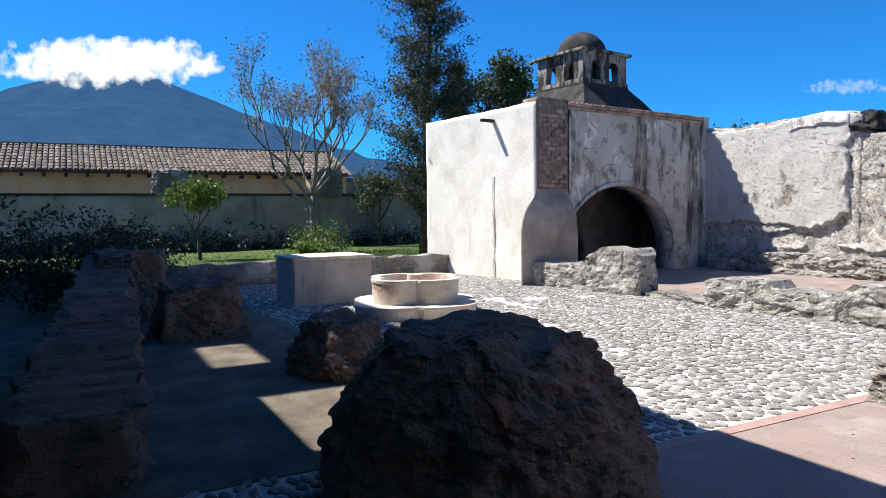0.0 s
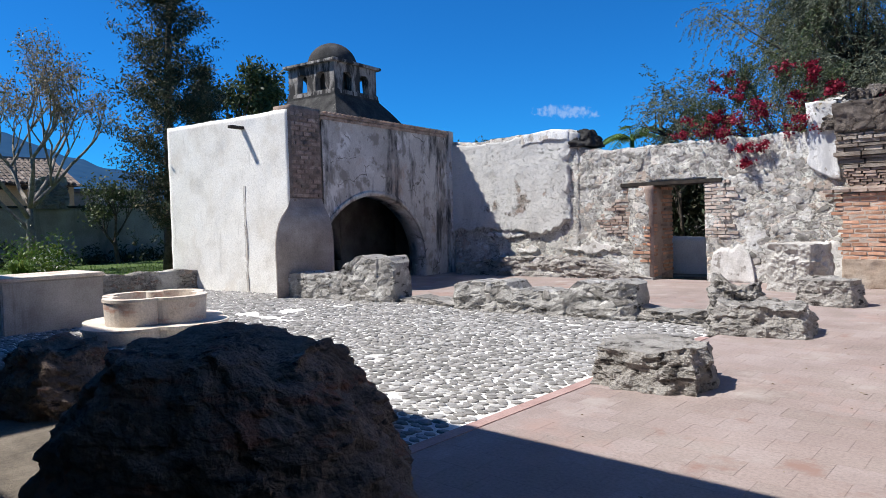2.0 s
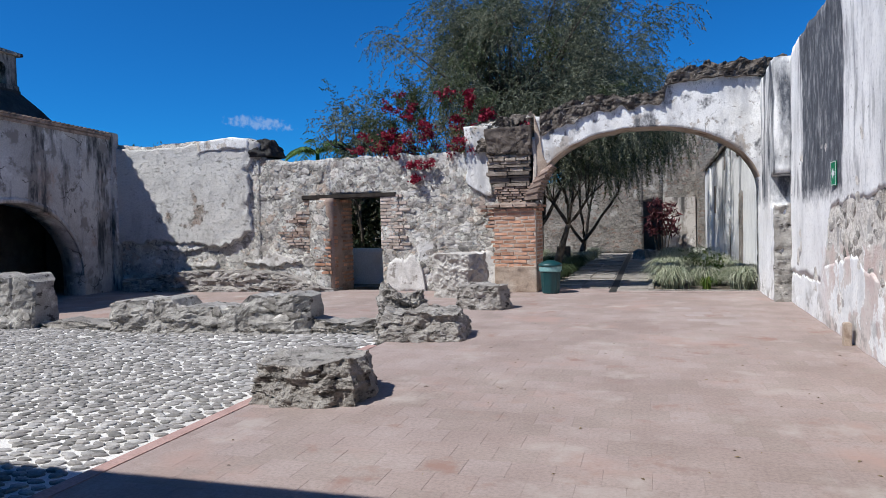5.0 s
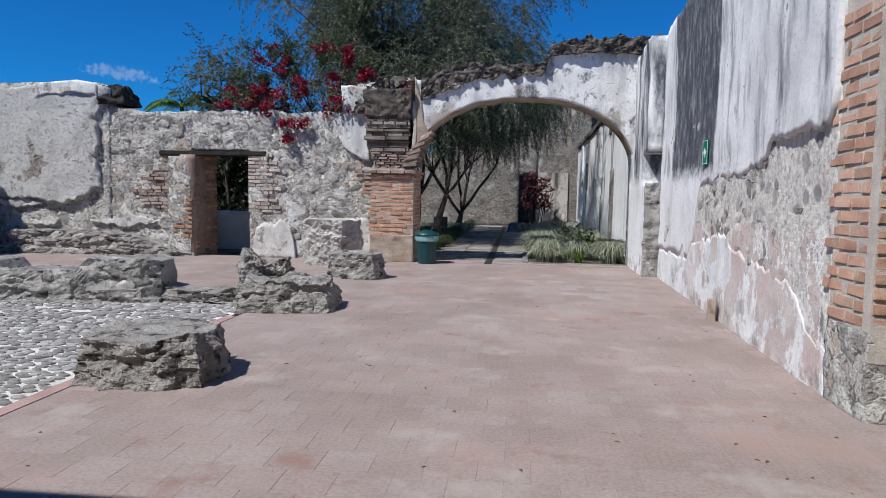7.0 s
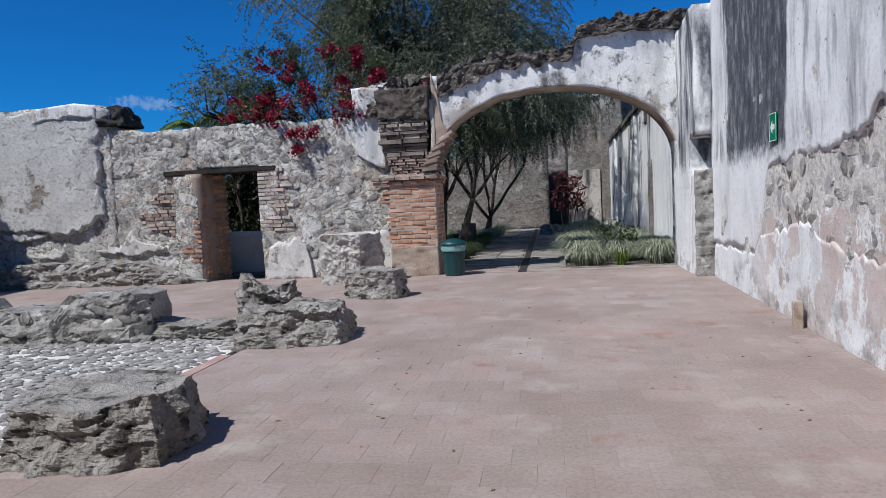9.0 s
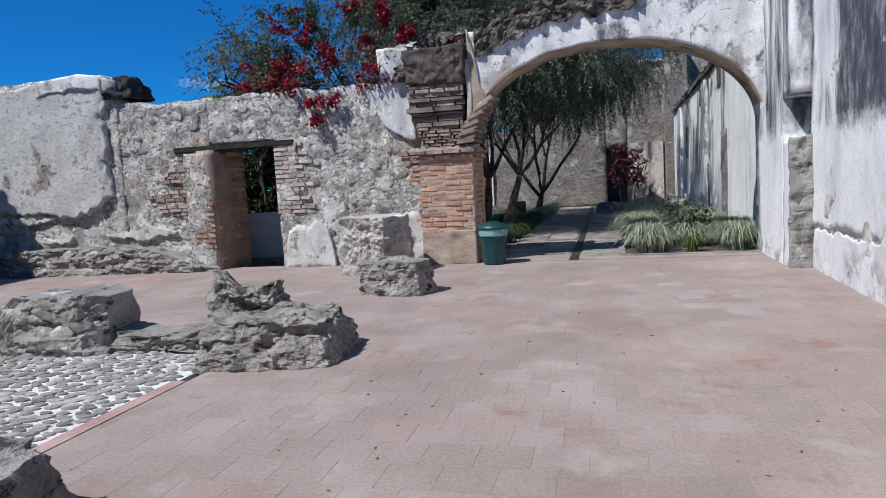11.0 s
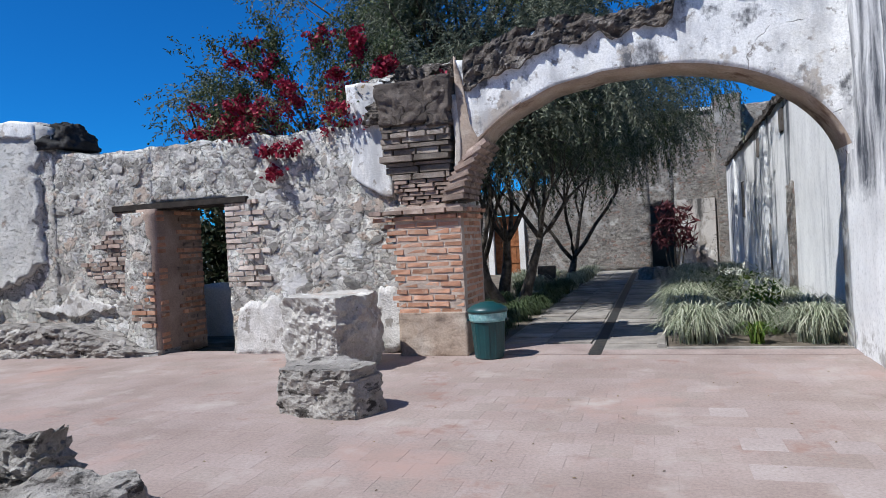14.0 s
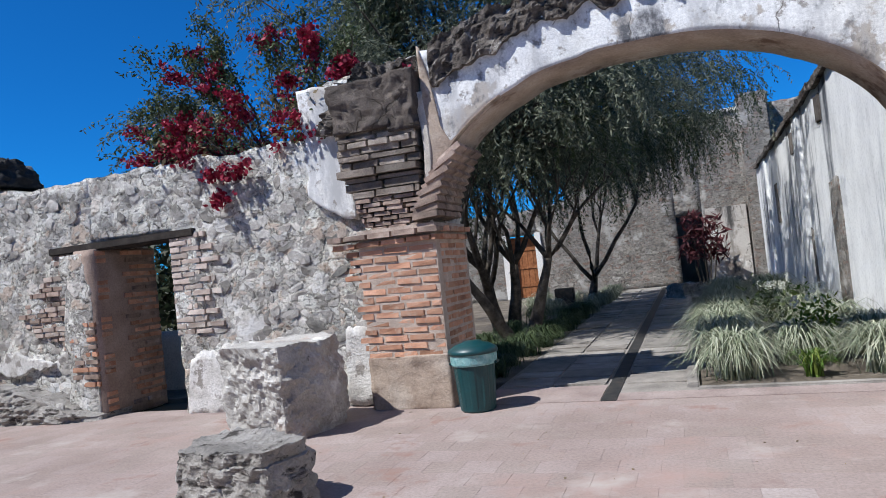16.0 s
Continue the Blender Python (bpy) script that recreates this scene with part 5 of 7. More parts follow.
# ---- brick pier of the side opening ----
EX, EY = 2.06, 5.7
bh = 0.066
pier = thing("brick_pier", pose(0, 0, 0), "pale red brick pier at the arched side opening", "pillar", kind="structure")
bm = bmesh.new()
box(bm, (EX + 0.005, EY + 0.005, 0.4), (EX + 0.55, EY + 0.61, 2.9))
part("core", bm, M_MORTAR, pier)
pf = lump((0.6, 0.62, 0.6), 55, amp=0.02, taper=0.0, flat=0.8, cuts=18, soft_edge=0.02)
bmesh.ops.translate(pf, verts=pf.verts[:], vec=(EX + 0.295, EY + 0.31, 0))
part("base", pf, M_WALL, pier, "rough plastered base", True)
M_PALEBRICK = surface("pale_brick", (0.4, 0.225, 0.16), (0.5, 0.3, 0.215), (0.56, 0.38, 0.29), 5.0, 70.0, 0.9, 0.6, 0.008, 0.22, [((0.5, 0.43, 0.36), 7.0, 0.58, 0.72, ONE)])
for i in range(22):
    z = 0.66 + i * 0.1
    lay_front(z, EX, EX + 0.5, EY, M_PALEBRICK, 0.14 * (i % 2), ln=0.29, parent=pier)
    lay_side(z, EY + 0.1, EY + (0.66, 0.56, 0.74)[i % 3], EX, M_PALEBRICK, 0.12 * (i % 2), parent=pier, sign=-1)

M_REMAINS = surface("broken_lime_plaster", (0.44, 0.41, 0.37), (0.68, 0.65, 0.61), (0.8, 0.78, 0.75), 3.0, 34.0, 0.92, 0.9, 0.02, 0.0, [((0.3, 0.27, 0.24), 5.0, 0.57, 0.64, ONE)])
# ---- bright broken plaster along the foot of the coated wall ----
for k, (a, b, z0, z1) in enumerate(((-12.6, -11.2, 1.02, 1.22), (-11.5, -10.8, 0.58, 0.84), (-10.0, -8.4, 0.62, 0.85), (-6.15, -5.15, -0.02, 0.72), (-3.85, -3.42, 0.05, 0.85))):
    lo, hi = ragged(ragged(z0, 0.14 if z0 > 0.2 else 0.02, 60 + k, 2.0), 0.07, 80 + k, 7.0), ragged(ragged(z1, 0.22, 70 + k, 2.0), 0.08, 85 + k, 7.0)
    bow = lambda u: max(0.02, 1 - abs((2 * u - a - b) / (b - a)) ** (2.2 if z0 > 0.2 else 7.0))  # noqa: E731
    mid_z = (z0 + z1) / 2 if z0 > 0.2 else z0
    lot = sheet(steps(a, b, 0.03), lambda u: mid_z + (lo(u) - mid_z) * bow(u), lambda u: max(mid_z + (hi(u) - mid_z) * bow(u), mid_z + (lo(u) - mid_z) * bow(u) + 0.03), 8, lambda u, d, z: (u, WALL_Y - 0.065 + d, z), 0.14, relief(0.012, 44 + k, 4.0))
    tagged(shaped("wall_plaster", *lot, M_REMAINS, None, True), "broken remains of white plaster on the ruined wall", "plaster", kind="structure")
cap = sheet(steps(-11.2, -9.72, 0.06), lambda u: w_top(u) - 0.3 + 0.1 * rough_n((u, 1, 0), 2), lambda u: w_top(u) - 0.02, 6, lambda u, d, z: (u, WALL_Y - 0.135 + d, z), 0.5, relief(0.02, 46, 3.0))
tagged(shaped("wall_plaster", *cap, M_ARCH, None, True), "white plaster along the top of the wall", "plaster", kind="structure")
knob = lump((0.85, 0.75, 0.4), 47, amp=0.14, taper=0.3, flat=0.2, cuts=18)
bmesh.ops.translate(knob, verts=knob.verts[:], vec=(-9.5, 16.0, 3.4))
tagged(part("wall_crown", knob, M_ROOF, None, "", True), "dark overhanging rubble crown of the wall", "wall", kind="structure")

for i in range(20):                                       # quoins of the kitchen's brick corner
    lay_side(2.0 + i * 0.108, 0.0, 0.95 - 0.08 * rng.random(), 0.022, M_OLDBRICK, 0.14 * (i % 2), parent=brick_corner)

# ---- rubbish bin ----
bin_ob = thing("rubbish_bin", pose(-2.16, 15.32, 0) @ Matrix.Diagonal((0.9, 0.9, 0.95, 1)), "round dark green plastic rubbish bin with lid and liner", "bin")
def turned(profile, n=40, ribs=0, depth=0.0, z_lo=0, z_hi=9):
    bm = bmesh.new()
    rows_t = []
    for r, z in profile:
        row = []
        for i in range(n):
            k = depth if ribs and (i * ribs // n + (i * ribs * 2 // n)) % 2 and z_lo < z < z_hi else 0.0
            a = math.tau * i / n
            row.append(bm.verts.new(((r - k) * math.cos(a), (r - k) * math.sin(a), z)))
        rows_t.append(row)
    for a, b in zip(rows_t, rows_t[1:]):
        for i in range(n):
            bm.faces.new((a[i], a[(i + 1) % n], b[(i + 1) % n], b[i]))
    bm.faces.new(rows_t[0][::-1]), bm.faces.new(rows_t[-1])
    return bm
bin_body = part("body", turned([(0.19, 0.0), (0.205, 0.02), (0.215, 0.1), (0.245, 0.52), (0.25, 0.56), (0.265, 0.57), (0.265, 0.62)], 72, 18, 0.008, 0.05, 0.54), M_BIN, bin_ob, "ribbed green plastic body")
part("liner", turned([(0.262, 0.5), (0.272, 0.52), (0.273, 0.62), (0.268, 0.635)], 48, 16, 0.006, 0.0, 0.61), M_BAG, bin_body, "crumpled clear plastic liner over the rim")
part("lid", turned([(0.285, 0.62), (0.292, 0.64), (0.28, 0.67), (0.2, 0.715), (0.12, 0.735), (0.1, 0.75), (0.02, 0.755)], 40), M_BIN, bin_ob, "domed green plastic lid", True)
for s in (-1, 1):
    bm = box(bmesh.new(), (s * 0.27 - 0.02, -0.06, 0.5), (s * 0.27 + 0.02, 0.06, 0.53), 0.008)
    part("handle", bm, M_BIN, bin_body)

# ---- exit sign ----
SGX = RIGHT_X + LEAN_X(11.04) - 0.05
sign = thing("exit_sign", pose(SGX, 10.45, 2.08), "small green sign with a white arrow on the wall", "sign")
plate = part("plate", box(bmesh.new(), (-0.006, -0.12, -0.16), (0.006, 0.12, 0.16), 0.002), M_SIGN, sign)
def flat(name, pts, mat, parent, x):
    return shaped(name, [(x, y, z) for y, z in pts] + [(x + 0.003, y, z) for y, z in pts], [tuple(range(len(pts))), tuple(range(len(pts), 2 * len(pts)))[::-1]], mat, parent)
flat("arrow", [(0.075, 0.0), (0.0, 0.075), (0.0, 0.03), (-0.07, 0.03), (-0.07, -0.03), (0.0, -0.03), (0.0, -0.075)], M_SIGNWHITE, plate, -0.0095)
for y in (-0.112, 0.112):
    part("border", box(bmesh.new(), (-0.0085, y - 0.004, -0.152), (-0.006, y + 0.004, 0.152)), M_SIGNWHITE, plate)
for z in (-0.15, 0.15):
    part("border", box(bmesh.new(), (-0.0085, -0.108, z - 0.004), (-0.006, 0.108, z + 0.004)), M_SIGNWHITE, plate)

post = thing("iron_stub", pose(RIGHT_X + LEAN_X(9.45) - 0.1, 9.45, 0), "short rusty metal stub at the foot of the wall", "post")
part("stub", box(bmesh.new(), (-0.04, -0.05, -0.02), (0.05, 0.05, 0.27), 0.012), M_SOFFIT, post)

# ---- garden beyond the arch ----
bm = bmesh.new()
box(bm, (-2.25, 16.3, -0.3), (0.0, 34.5, 0.0))
box(bm, (-2.7, 15.5, -0.3), (0.0, 16.3, 0.0))
path_ob = tagged(part("path", bm, M_PATH), "grey stone garden path beyond the arch", "path", kind="structure")
bm = bmesh.new()
box(bm, (-0.94, 15.5, 0.0), (-0.79, 34.0, 0.006))
tagged(part("drain_channel", bm, M_IRON), "narrow dark drain channel in the path", "drain", kind="structure")
bm = bmesh.new()
box(bm, (-14.5, 16.8, -0.3), (-2.25, 35.0, -0.01))
box(bm, (0.0, 15.95, -0.3), (3.5, 35.0, -0.01))
tagged(part("garden_bed", bm, M_EARTH), "dark earth of the garden beds", "ground", kind="structure")
bm = bmesh.new()
box(bm, (-0.02, 15.87, -0.1), (2.1, 15.99, 0.022), 0.015)
box(bm, (-0.12, 16.0, -0.1), (0.0, 30.0, 0.05), 0.015)
tagged(part("kerb", bm, M_PATH), "low stone kerb of the planting bed", "kerb", kind="structure")
bm = bmesh.new()
box(bm, (-2.6, 15.5, 0.0), (-0.95, 16.3, 0.008))
box(bm, (-0.78, 15.5, 0.0), (2.1, 15.84, 0.008))
tagged(part("threshold", bm, M_JOINT), "worn clay threshold under the arch", "threshold", kind="structure")
rng = random.Random(77)
slab_mat = M_PATH
for i in range(34):                                        # big paving slabs of the path
    for k, (a, b) in enumerate(((-2.2, -1.6), (-1.6, -0.96), (-0.77, -0.02))):
        y0 = 16.35 + i * 0.52 + rng.uniform(-0.05, 0.05)
        if y0 < 34:
            me = brick_piece((round(b - a - 0.03, 2), 0.48, 0.05), 1 + (i + k) % 5, slab_mat, "paving_slab", 0.015, 0.01)
            set_piece("paving_slab", me, pose((a + b) / 2, y0 + 0.26, -0.012 + rng.uniform(0, 0.006)), path_ob)

G_at = lambda u, d, z: (2.45 + d, u, z)  # noqa: E731
g_top = ragged(through_points((16.2, 4.5), (20.0, 4.1), (26.0, 3.9), (33.0, 3.7)), 0.06, 17)
gal = [sheet(steps(16.2, 33.5, 0.2), lambda u: -0.1, g_top, 30, G_at, 0.5, relief(0.012, 18, 0.8))]
for y in (24.2, 30.6):
    gal.append(sheet(steps(y, y + 0.8, 0.2), lambda u: -0.1, lambda u: g_top(u) - 0.02, 16, lambda u, d, z: (2.37 + 0.01 * z + d, u, z), 0.4, relief(0.008, 19, 0.8)))
tagged(shaped("wall_garden_east", *joined(*gal), M_GARDENSTREAK, None, True), "white streaked garden wall with shallow buttresses", "wall", kind="structure")
g_cope = sheet(steps(16.2, 33.4, 0.12), lambda u: g_top(u) - 0.05, lambda u: g_top(u) + 0.08 + 0.05 * rough_n((u, 4, 2), 4), 3, lambda u, d, z: (2.36 + d, u, z), 0.7, relief(0.04, 20, 4.0))
tagged(shaped("wall_coping", *g_cope, M_COPE, None, False), "thin broken brown coping on the garden wall", "coping", kind="structure")
# dark blocks stand proud of the wall for the shade of beam sockets
for y, z in ((22.1, 3.62), (25.4, 3.45)):
    tagged(part("wall_socket", box(bmesh.new(), (2.42, y - 0.2, z - 0.28), (2.52, y + 0.2, z + 0.2), 0.02), M_SOOT_SHADE), "dark block for the shade of a beam socket high in the garden wall", "socket", kind="structure")
for y, z0, z1, w in ((21.5, 0.2, 2.25, 0.4), (24.3, 0.3, 1.5, 0.3)):
    gp = sheet(steps(y - w, y + w, 0.06), lambda u: z0, ragged(z1, 0.1, 33, 2.0), 12, lambda u, d, z: (2.432 + d, u, z), 0.06, relief(0.012, 34, 3.0))
    tagged(shaped("wall_patch", *gp, M_RUIN, None, True), "bare patch of blocked opening in the garden wall", "wall", kind="structure")
# dark colour gives this flat block the shade of a recessed window
for y, z in ((28.9, 2.2),):
    tagged(part("window_slot", box(bmesh.new(), (2.425, y - 0.22, z - 0.45), (2.52, y + 0.22, z + 0.6), 0.01), M_SOOT_SHADE), "dark block for the shade of a window slot in the garden wall", "window", kind="structure")

# end building of the garden: low range, tall wall with dark doorway, tower
far_at = lambda u, d, z: (u, 34.5 + d, z)  # noqa: E731
far_lots = [sheet(steps(-16.0, -6.55, 0.3), lambda u: -0.1, ragged(3.4, 0.1, 81), 14, far_at, 0.6, relief(0.04, 82, 1.2)),
            sheet(steps(-6.55, -5.35, 0.3), lambda u: 2.45, ragged(3.4, 0.1, 81), 5, far_at, 0.6, relief(0.04, 82, 1.2)),
            sheet(steps(-5.35, -0.25, 0.2), lambda u: -0.1, ragged(through_points((-5.4, 3.4), (-4.0, 3.6), (-3.9, 4.6), (-1.5, 5.9)), 0.1, 83), 22, far_at, 0.6, relief(0.06, 84, 1.6)),
            sheet(steps(-0.25, 0.65, 0.2), lambda u: 2.45, ragged(5.9, 0.06, 83), 14, far_at, 0.6, relief(0.06, 84, 1.6)),
            sheet(steps(0.65, 5.0, 0.2), lambda u: -0.1, ragged(6.0, 0.06, 83), 24, far_at, 0.6, relief(0.05, 84, 1.6))]
tagged(shaped("wall_garden_north", *joined(*far_lots), M_RUIN, None, True), "tall weathered masonry wall at the garden's end", "wall", kind="structure")
tagged(part("wall_tower", box(bmesh.new(), (2.15, 33.9, -0.1), (3.1, 34.6, 6.35), 0.05), M_RUIN), "slim masonry buttress tower", "wall", kind="structure")
tagged(part("wall_coping", box(bmesh.new(), (-1.4, 34.4, 5.9), (2.2, 35.2, 6.02), 0.02), M_LIME), "white coping of the end wall", "coping", kind="structure")
# the room's shade is put into this wall's dark colour
tagged(part("wall_room_back", box(bmesh.new(), (-1.5, 36.6, -0.1), (2.0, 36.8, 3.2)), M_SOOT_SHADE), "dark wall that stands in for the shaded room behind the doorway", "wall", kind="structure")
tagged(part("wall_recess", box(bmesh.new(), (0.75, 34.36, -0.05), (2.1, 34.5, 2.6), 0.02), M_KITCHEN), "shaded plastered wall beside the doorway", "wall", kind="structure")
door = thing("door_1", pose(-5.95, 34.75, 0), "closed varnished wooden plank door in a white frame", "door", kind="structure")
for i in range(5):
    part("plank", box(bmesh.new(), (-0.55 + i * 0.22, -0.03, 0.02), (-0.335 + i * 0.22, 0.03, 2.4), 0.008), M_DOOR, door)
for z in (0.5, 1.2, 1.9):
    part("rail", box(bmesh.new(), (-0.54, -0.055, z - 0.06), (0.54, -0.028, z + 0.06), 0.008), M_DOOR, door)
for x in (-0.68, 0.62):
    part("door_frame", box(bmesh.new(), (x - 0.1, -0.35, 0.0), (x + 0.14, -0.2, 2.5), 0.01), M_LIME, door, "white frame post")

# low white wall and dark shrubs seen through the doorway
lw = sheet(steps(-10.5, -5.0, 0.15), lambda u: -0.1, ragged(0.95, 0.03, 91), 8, lambda u, d, z: (u, 17.6 + d, z), 0.3, relief(0.02, 92))
tagged(shaped("wall_garden_low", *lw, M_LIME, None, True), "low whitewashed garden wall behind the doorway", "wall", kind="structure")

# ---- western garden behind the court ----
lawn = tagged(part("lawn", box(bmesh.new(), (-27.0, -14.0, -0.3), (-16.9, 26.0, 0.33)), M_LAWN), "sunlit mown lawn", "lawn", kind="structure")
rw = joined(sheet(steps(-6.0, 9.2, 0.08), lambda u: -0.1, ragged(0.5, 0.06, 101, 2.0), 10, lambda u, d, z: (-16.45 - d, u, z), 0.55, relief(0.07, 102, 3.2)))
tagged(shaped("wall_retaining", *flip(rw), M_RUIN, None, True), "low dry-stone retaining wall of the lawn", "wall", kind="structure")
rng = random.Random(9)
vs, fs = [], []
for _ in range(14000):
    x, y = -16.95 - abs(rng.gauss(0, 4.5)), rng.uniform(-4, 15)
    if x < -26.8:
        continue
    h, a = rng.uniform(0.03, 0.07), rng.uniform(0, math.tau)
    k = len(vs)
    vs += [(x - 0.012 * math.cos(a), y - 0.012 * math.sin(a), 0.33), (x + 0.012 * math.cos(a), y + 0.012 * math.sin(a), 0.33), (x + rng.uniform(-0.03, 0.03), y + rng.uniform(-0.03, 0.03), 0.33 + h)]
    fs.append((k, k + 1, k + 2))
tagged(shaped("grass", vs, fs, L_LAWN), "short green grass blades on the lawn", "grass", kind="stuff")
gw = sheet(steps(-14.0, 26.0, 0.3), lambda u: 0.2, ragged(2.42, 0.04, 103, 0.8), 14, lambda u, d, z: (-27.0 - d, u, z), 0.5, relief(0.03, 104, 0.9))
tagged(shaped("wall_garden_west", *flip(gw), M_GARDENWALL, None, True), "long grey plastered garden wall", "wall", kind="structure")
tagged(part("wall_coping", box(bmesh.new(), (-27.55, -14.0, 2.4), (-26.93, 26.0, 2.48), 0.02), M_ROOF), "dark coping on the garden wall", "coping", kind="structure")
for y, h in ((2.95, 0.95), (9.0, 1.1)):
    rock("wall_stump", (0.8, 1.3, h), (-27.25, y, 2.4), 0, 105 + int(y), M_RUIN, "dark broken wall stump on top of the garden wall", "ruined wall", "wall stumps", amp=0.12, taper=0.1)

house = thing("long_house", pose(-34.0, 0, 0), "long low ochre house with an old tiled roof", "house")
part("wall", box(bmesh.new(), (-7.0, -16.0, -0.1), (0.0, 12.3, 3.75)), M_OCHRE, house, "ochre limewashed wall")
part("fascia", box(bmesh.new(), (-0.1, -16.2, 3.6), (0.35, 12.5, 3.7)), M_WOOD, house)
for i in range(30):
    part("rafter_end", box(bmesh.new(), (-0.05, -12.0 + i * 0.82, 3.42), (0.5, -11.88 + i * 0.82, 3.56)), M_WOOD, house)
def tiled(y0, y1, x0, z0, x1, z1, dy=0.23, rows=9):
    """Overlapping rows of half-round tiles up a slope."""
    vs, fs = [], []
    n = int((y1 - y0) / dy)
    for j in range(rows):
        for i in range(n):
            yc = y0 + (i + 0.5) * dy
            k = len(vs)
            for e, (t, lift) in enumerate(((j / rows, 0.035), ((j + 1.12) / rows, 0.0))):
                for s in range(5):
                    a = math.pi * s / 4
                    vs.append((x0 + (x1 - x0) * t, yc + 0.46 * dy * math.cos(a), z0 + (z1 - z0) * t + lift + 0.08 * math.sin(a) + 0.01 * rng.random()))
            for s in range(4):
                fs.append((k + s, k + s + 1, k + 6 + s, k + 5 + s))
            fs.append((k, k + 1, k + 2, k + 3, k + 4))
    return vs, fs
part("roof", box(bmesh.new(), (-7.2, -16.2, 3.6), (0.3, 12.5, 3.7)), M_OLDBRICK, house)
bmr = bmesh.new()
q = [bmr.verts.new(v) for v in ((0.5, -16.2, 3.62), (0.5, 12.5, 3.62), (-2.8, 12.5, 4.98), (-2.8, -16.2, 4.98), (-7.4, -16.2, 3.62), (-7.4, 12.5, 3.62))]
bmr.faces.new((q[0], q[1], q[2], q[3])), bmr.faces.new((q[3], q[2], q[5], q[4])), bmr.faces.new((q[1], q[5], q[2])), bmr.faces.new((q[0], q[3], q[4])), bmr.faces.new((q[0], q[4], q[5], q[1]))
part("roof_base", bmr, M_OLDBRICK, house)
tagged(shaped("roof_tiles", *tiled(-14.0, 12.4, 0.55, 3.65, -2.8, 5.02), M_ROOFTILE, house), "weathered half-round clay roof tiles", kind="stuff")
part("ridge", box(bmesh.new(), (-2.95, -16.0, 4.98), (-2.65, 12.4, 5.12), 0.05), M_ROOFTILE, house)
shed = thing("far_shed", pose(-38.0, 15.0, 0), "small distant shed with a pale tiled roof", "house")
part("wall", box(bmesh.new(), (-3, -2.2, -0.1), (0, 3.0, 3.5)), M_GARDENWALL, shed)
part("roof", box(bmesh.new(), (-3.2, -2.4, 3.5), (0.3, 3.2, 3.72), 0.05), M_ROOFTILE, shed)

# volcano and its cap of cloud
def far_point(px, dist):
    f, r = Vector((-0.881, 0.471, 0)).normalized(), Vector((0.471, 0.881, 0)).normalized()
    return f * dist + r * ((px - 784) / 1207 * dist)
nv = Nodes("haze_glow_mountain")
slope = nv.noise(0.012, 6.0, 0.62, nv.stretch(1, 1, 0.5))
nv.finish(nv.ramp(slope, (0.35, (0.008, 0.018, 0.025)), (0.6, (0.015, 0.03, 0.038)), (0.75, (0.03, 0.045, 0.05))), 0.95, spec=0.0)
# blue haze of distance is put in as a faint glow
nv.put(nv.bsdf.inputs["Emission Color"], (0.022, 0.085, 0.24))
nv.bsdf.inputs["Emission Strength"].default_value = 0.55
peak = far_point(215, 3500)
vs, fs, N_A, N_R = [], [], 120, 40
for j in range(N_R + 1):
    for i in range(N_A):
        a, r = math.tau * i / N_A, 2500 * j / N_R
        x, y = peak.x + r * math.cos(a), peak.y + r * math.sin(a)
        z = 800 - 0.47 * r + 0.00005 * r * r + 26 * min(1.0, r / 700) * rough_n((x, y, 0), 0.004, 4) if r > 90 else 757
        vs.append((x, y, max(-1.0, z) if j < N_R else -1.0))
for j in range(N_R):
    for i in range(N_A):
        a, b = j * N_A + i, j * N_A + (i + 1) % N_A
        fs.append((a, a + N_A, b + N_A, b))
fs.append(tuple(range(N_A)))
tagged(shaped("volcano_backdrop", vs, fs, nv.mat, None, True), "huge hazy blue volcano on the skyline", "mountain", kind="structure")
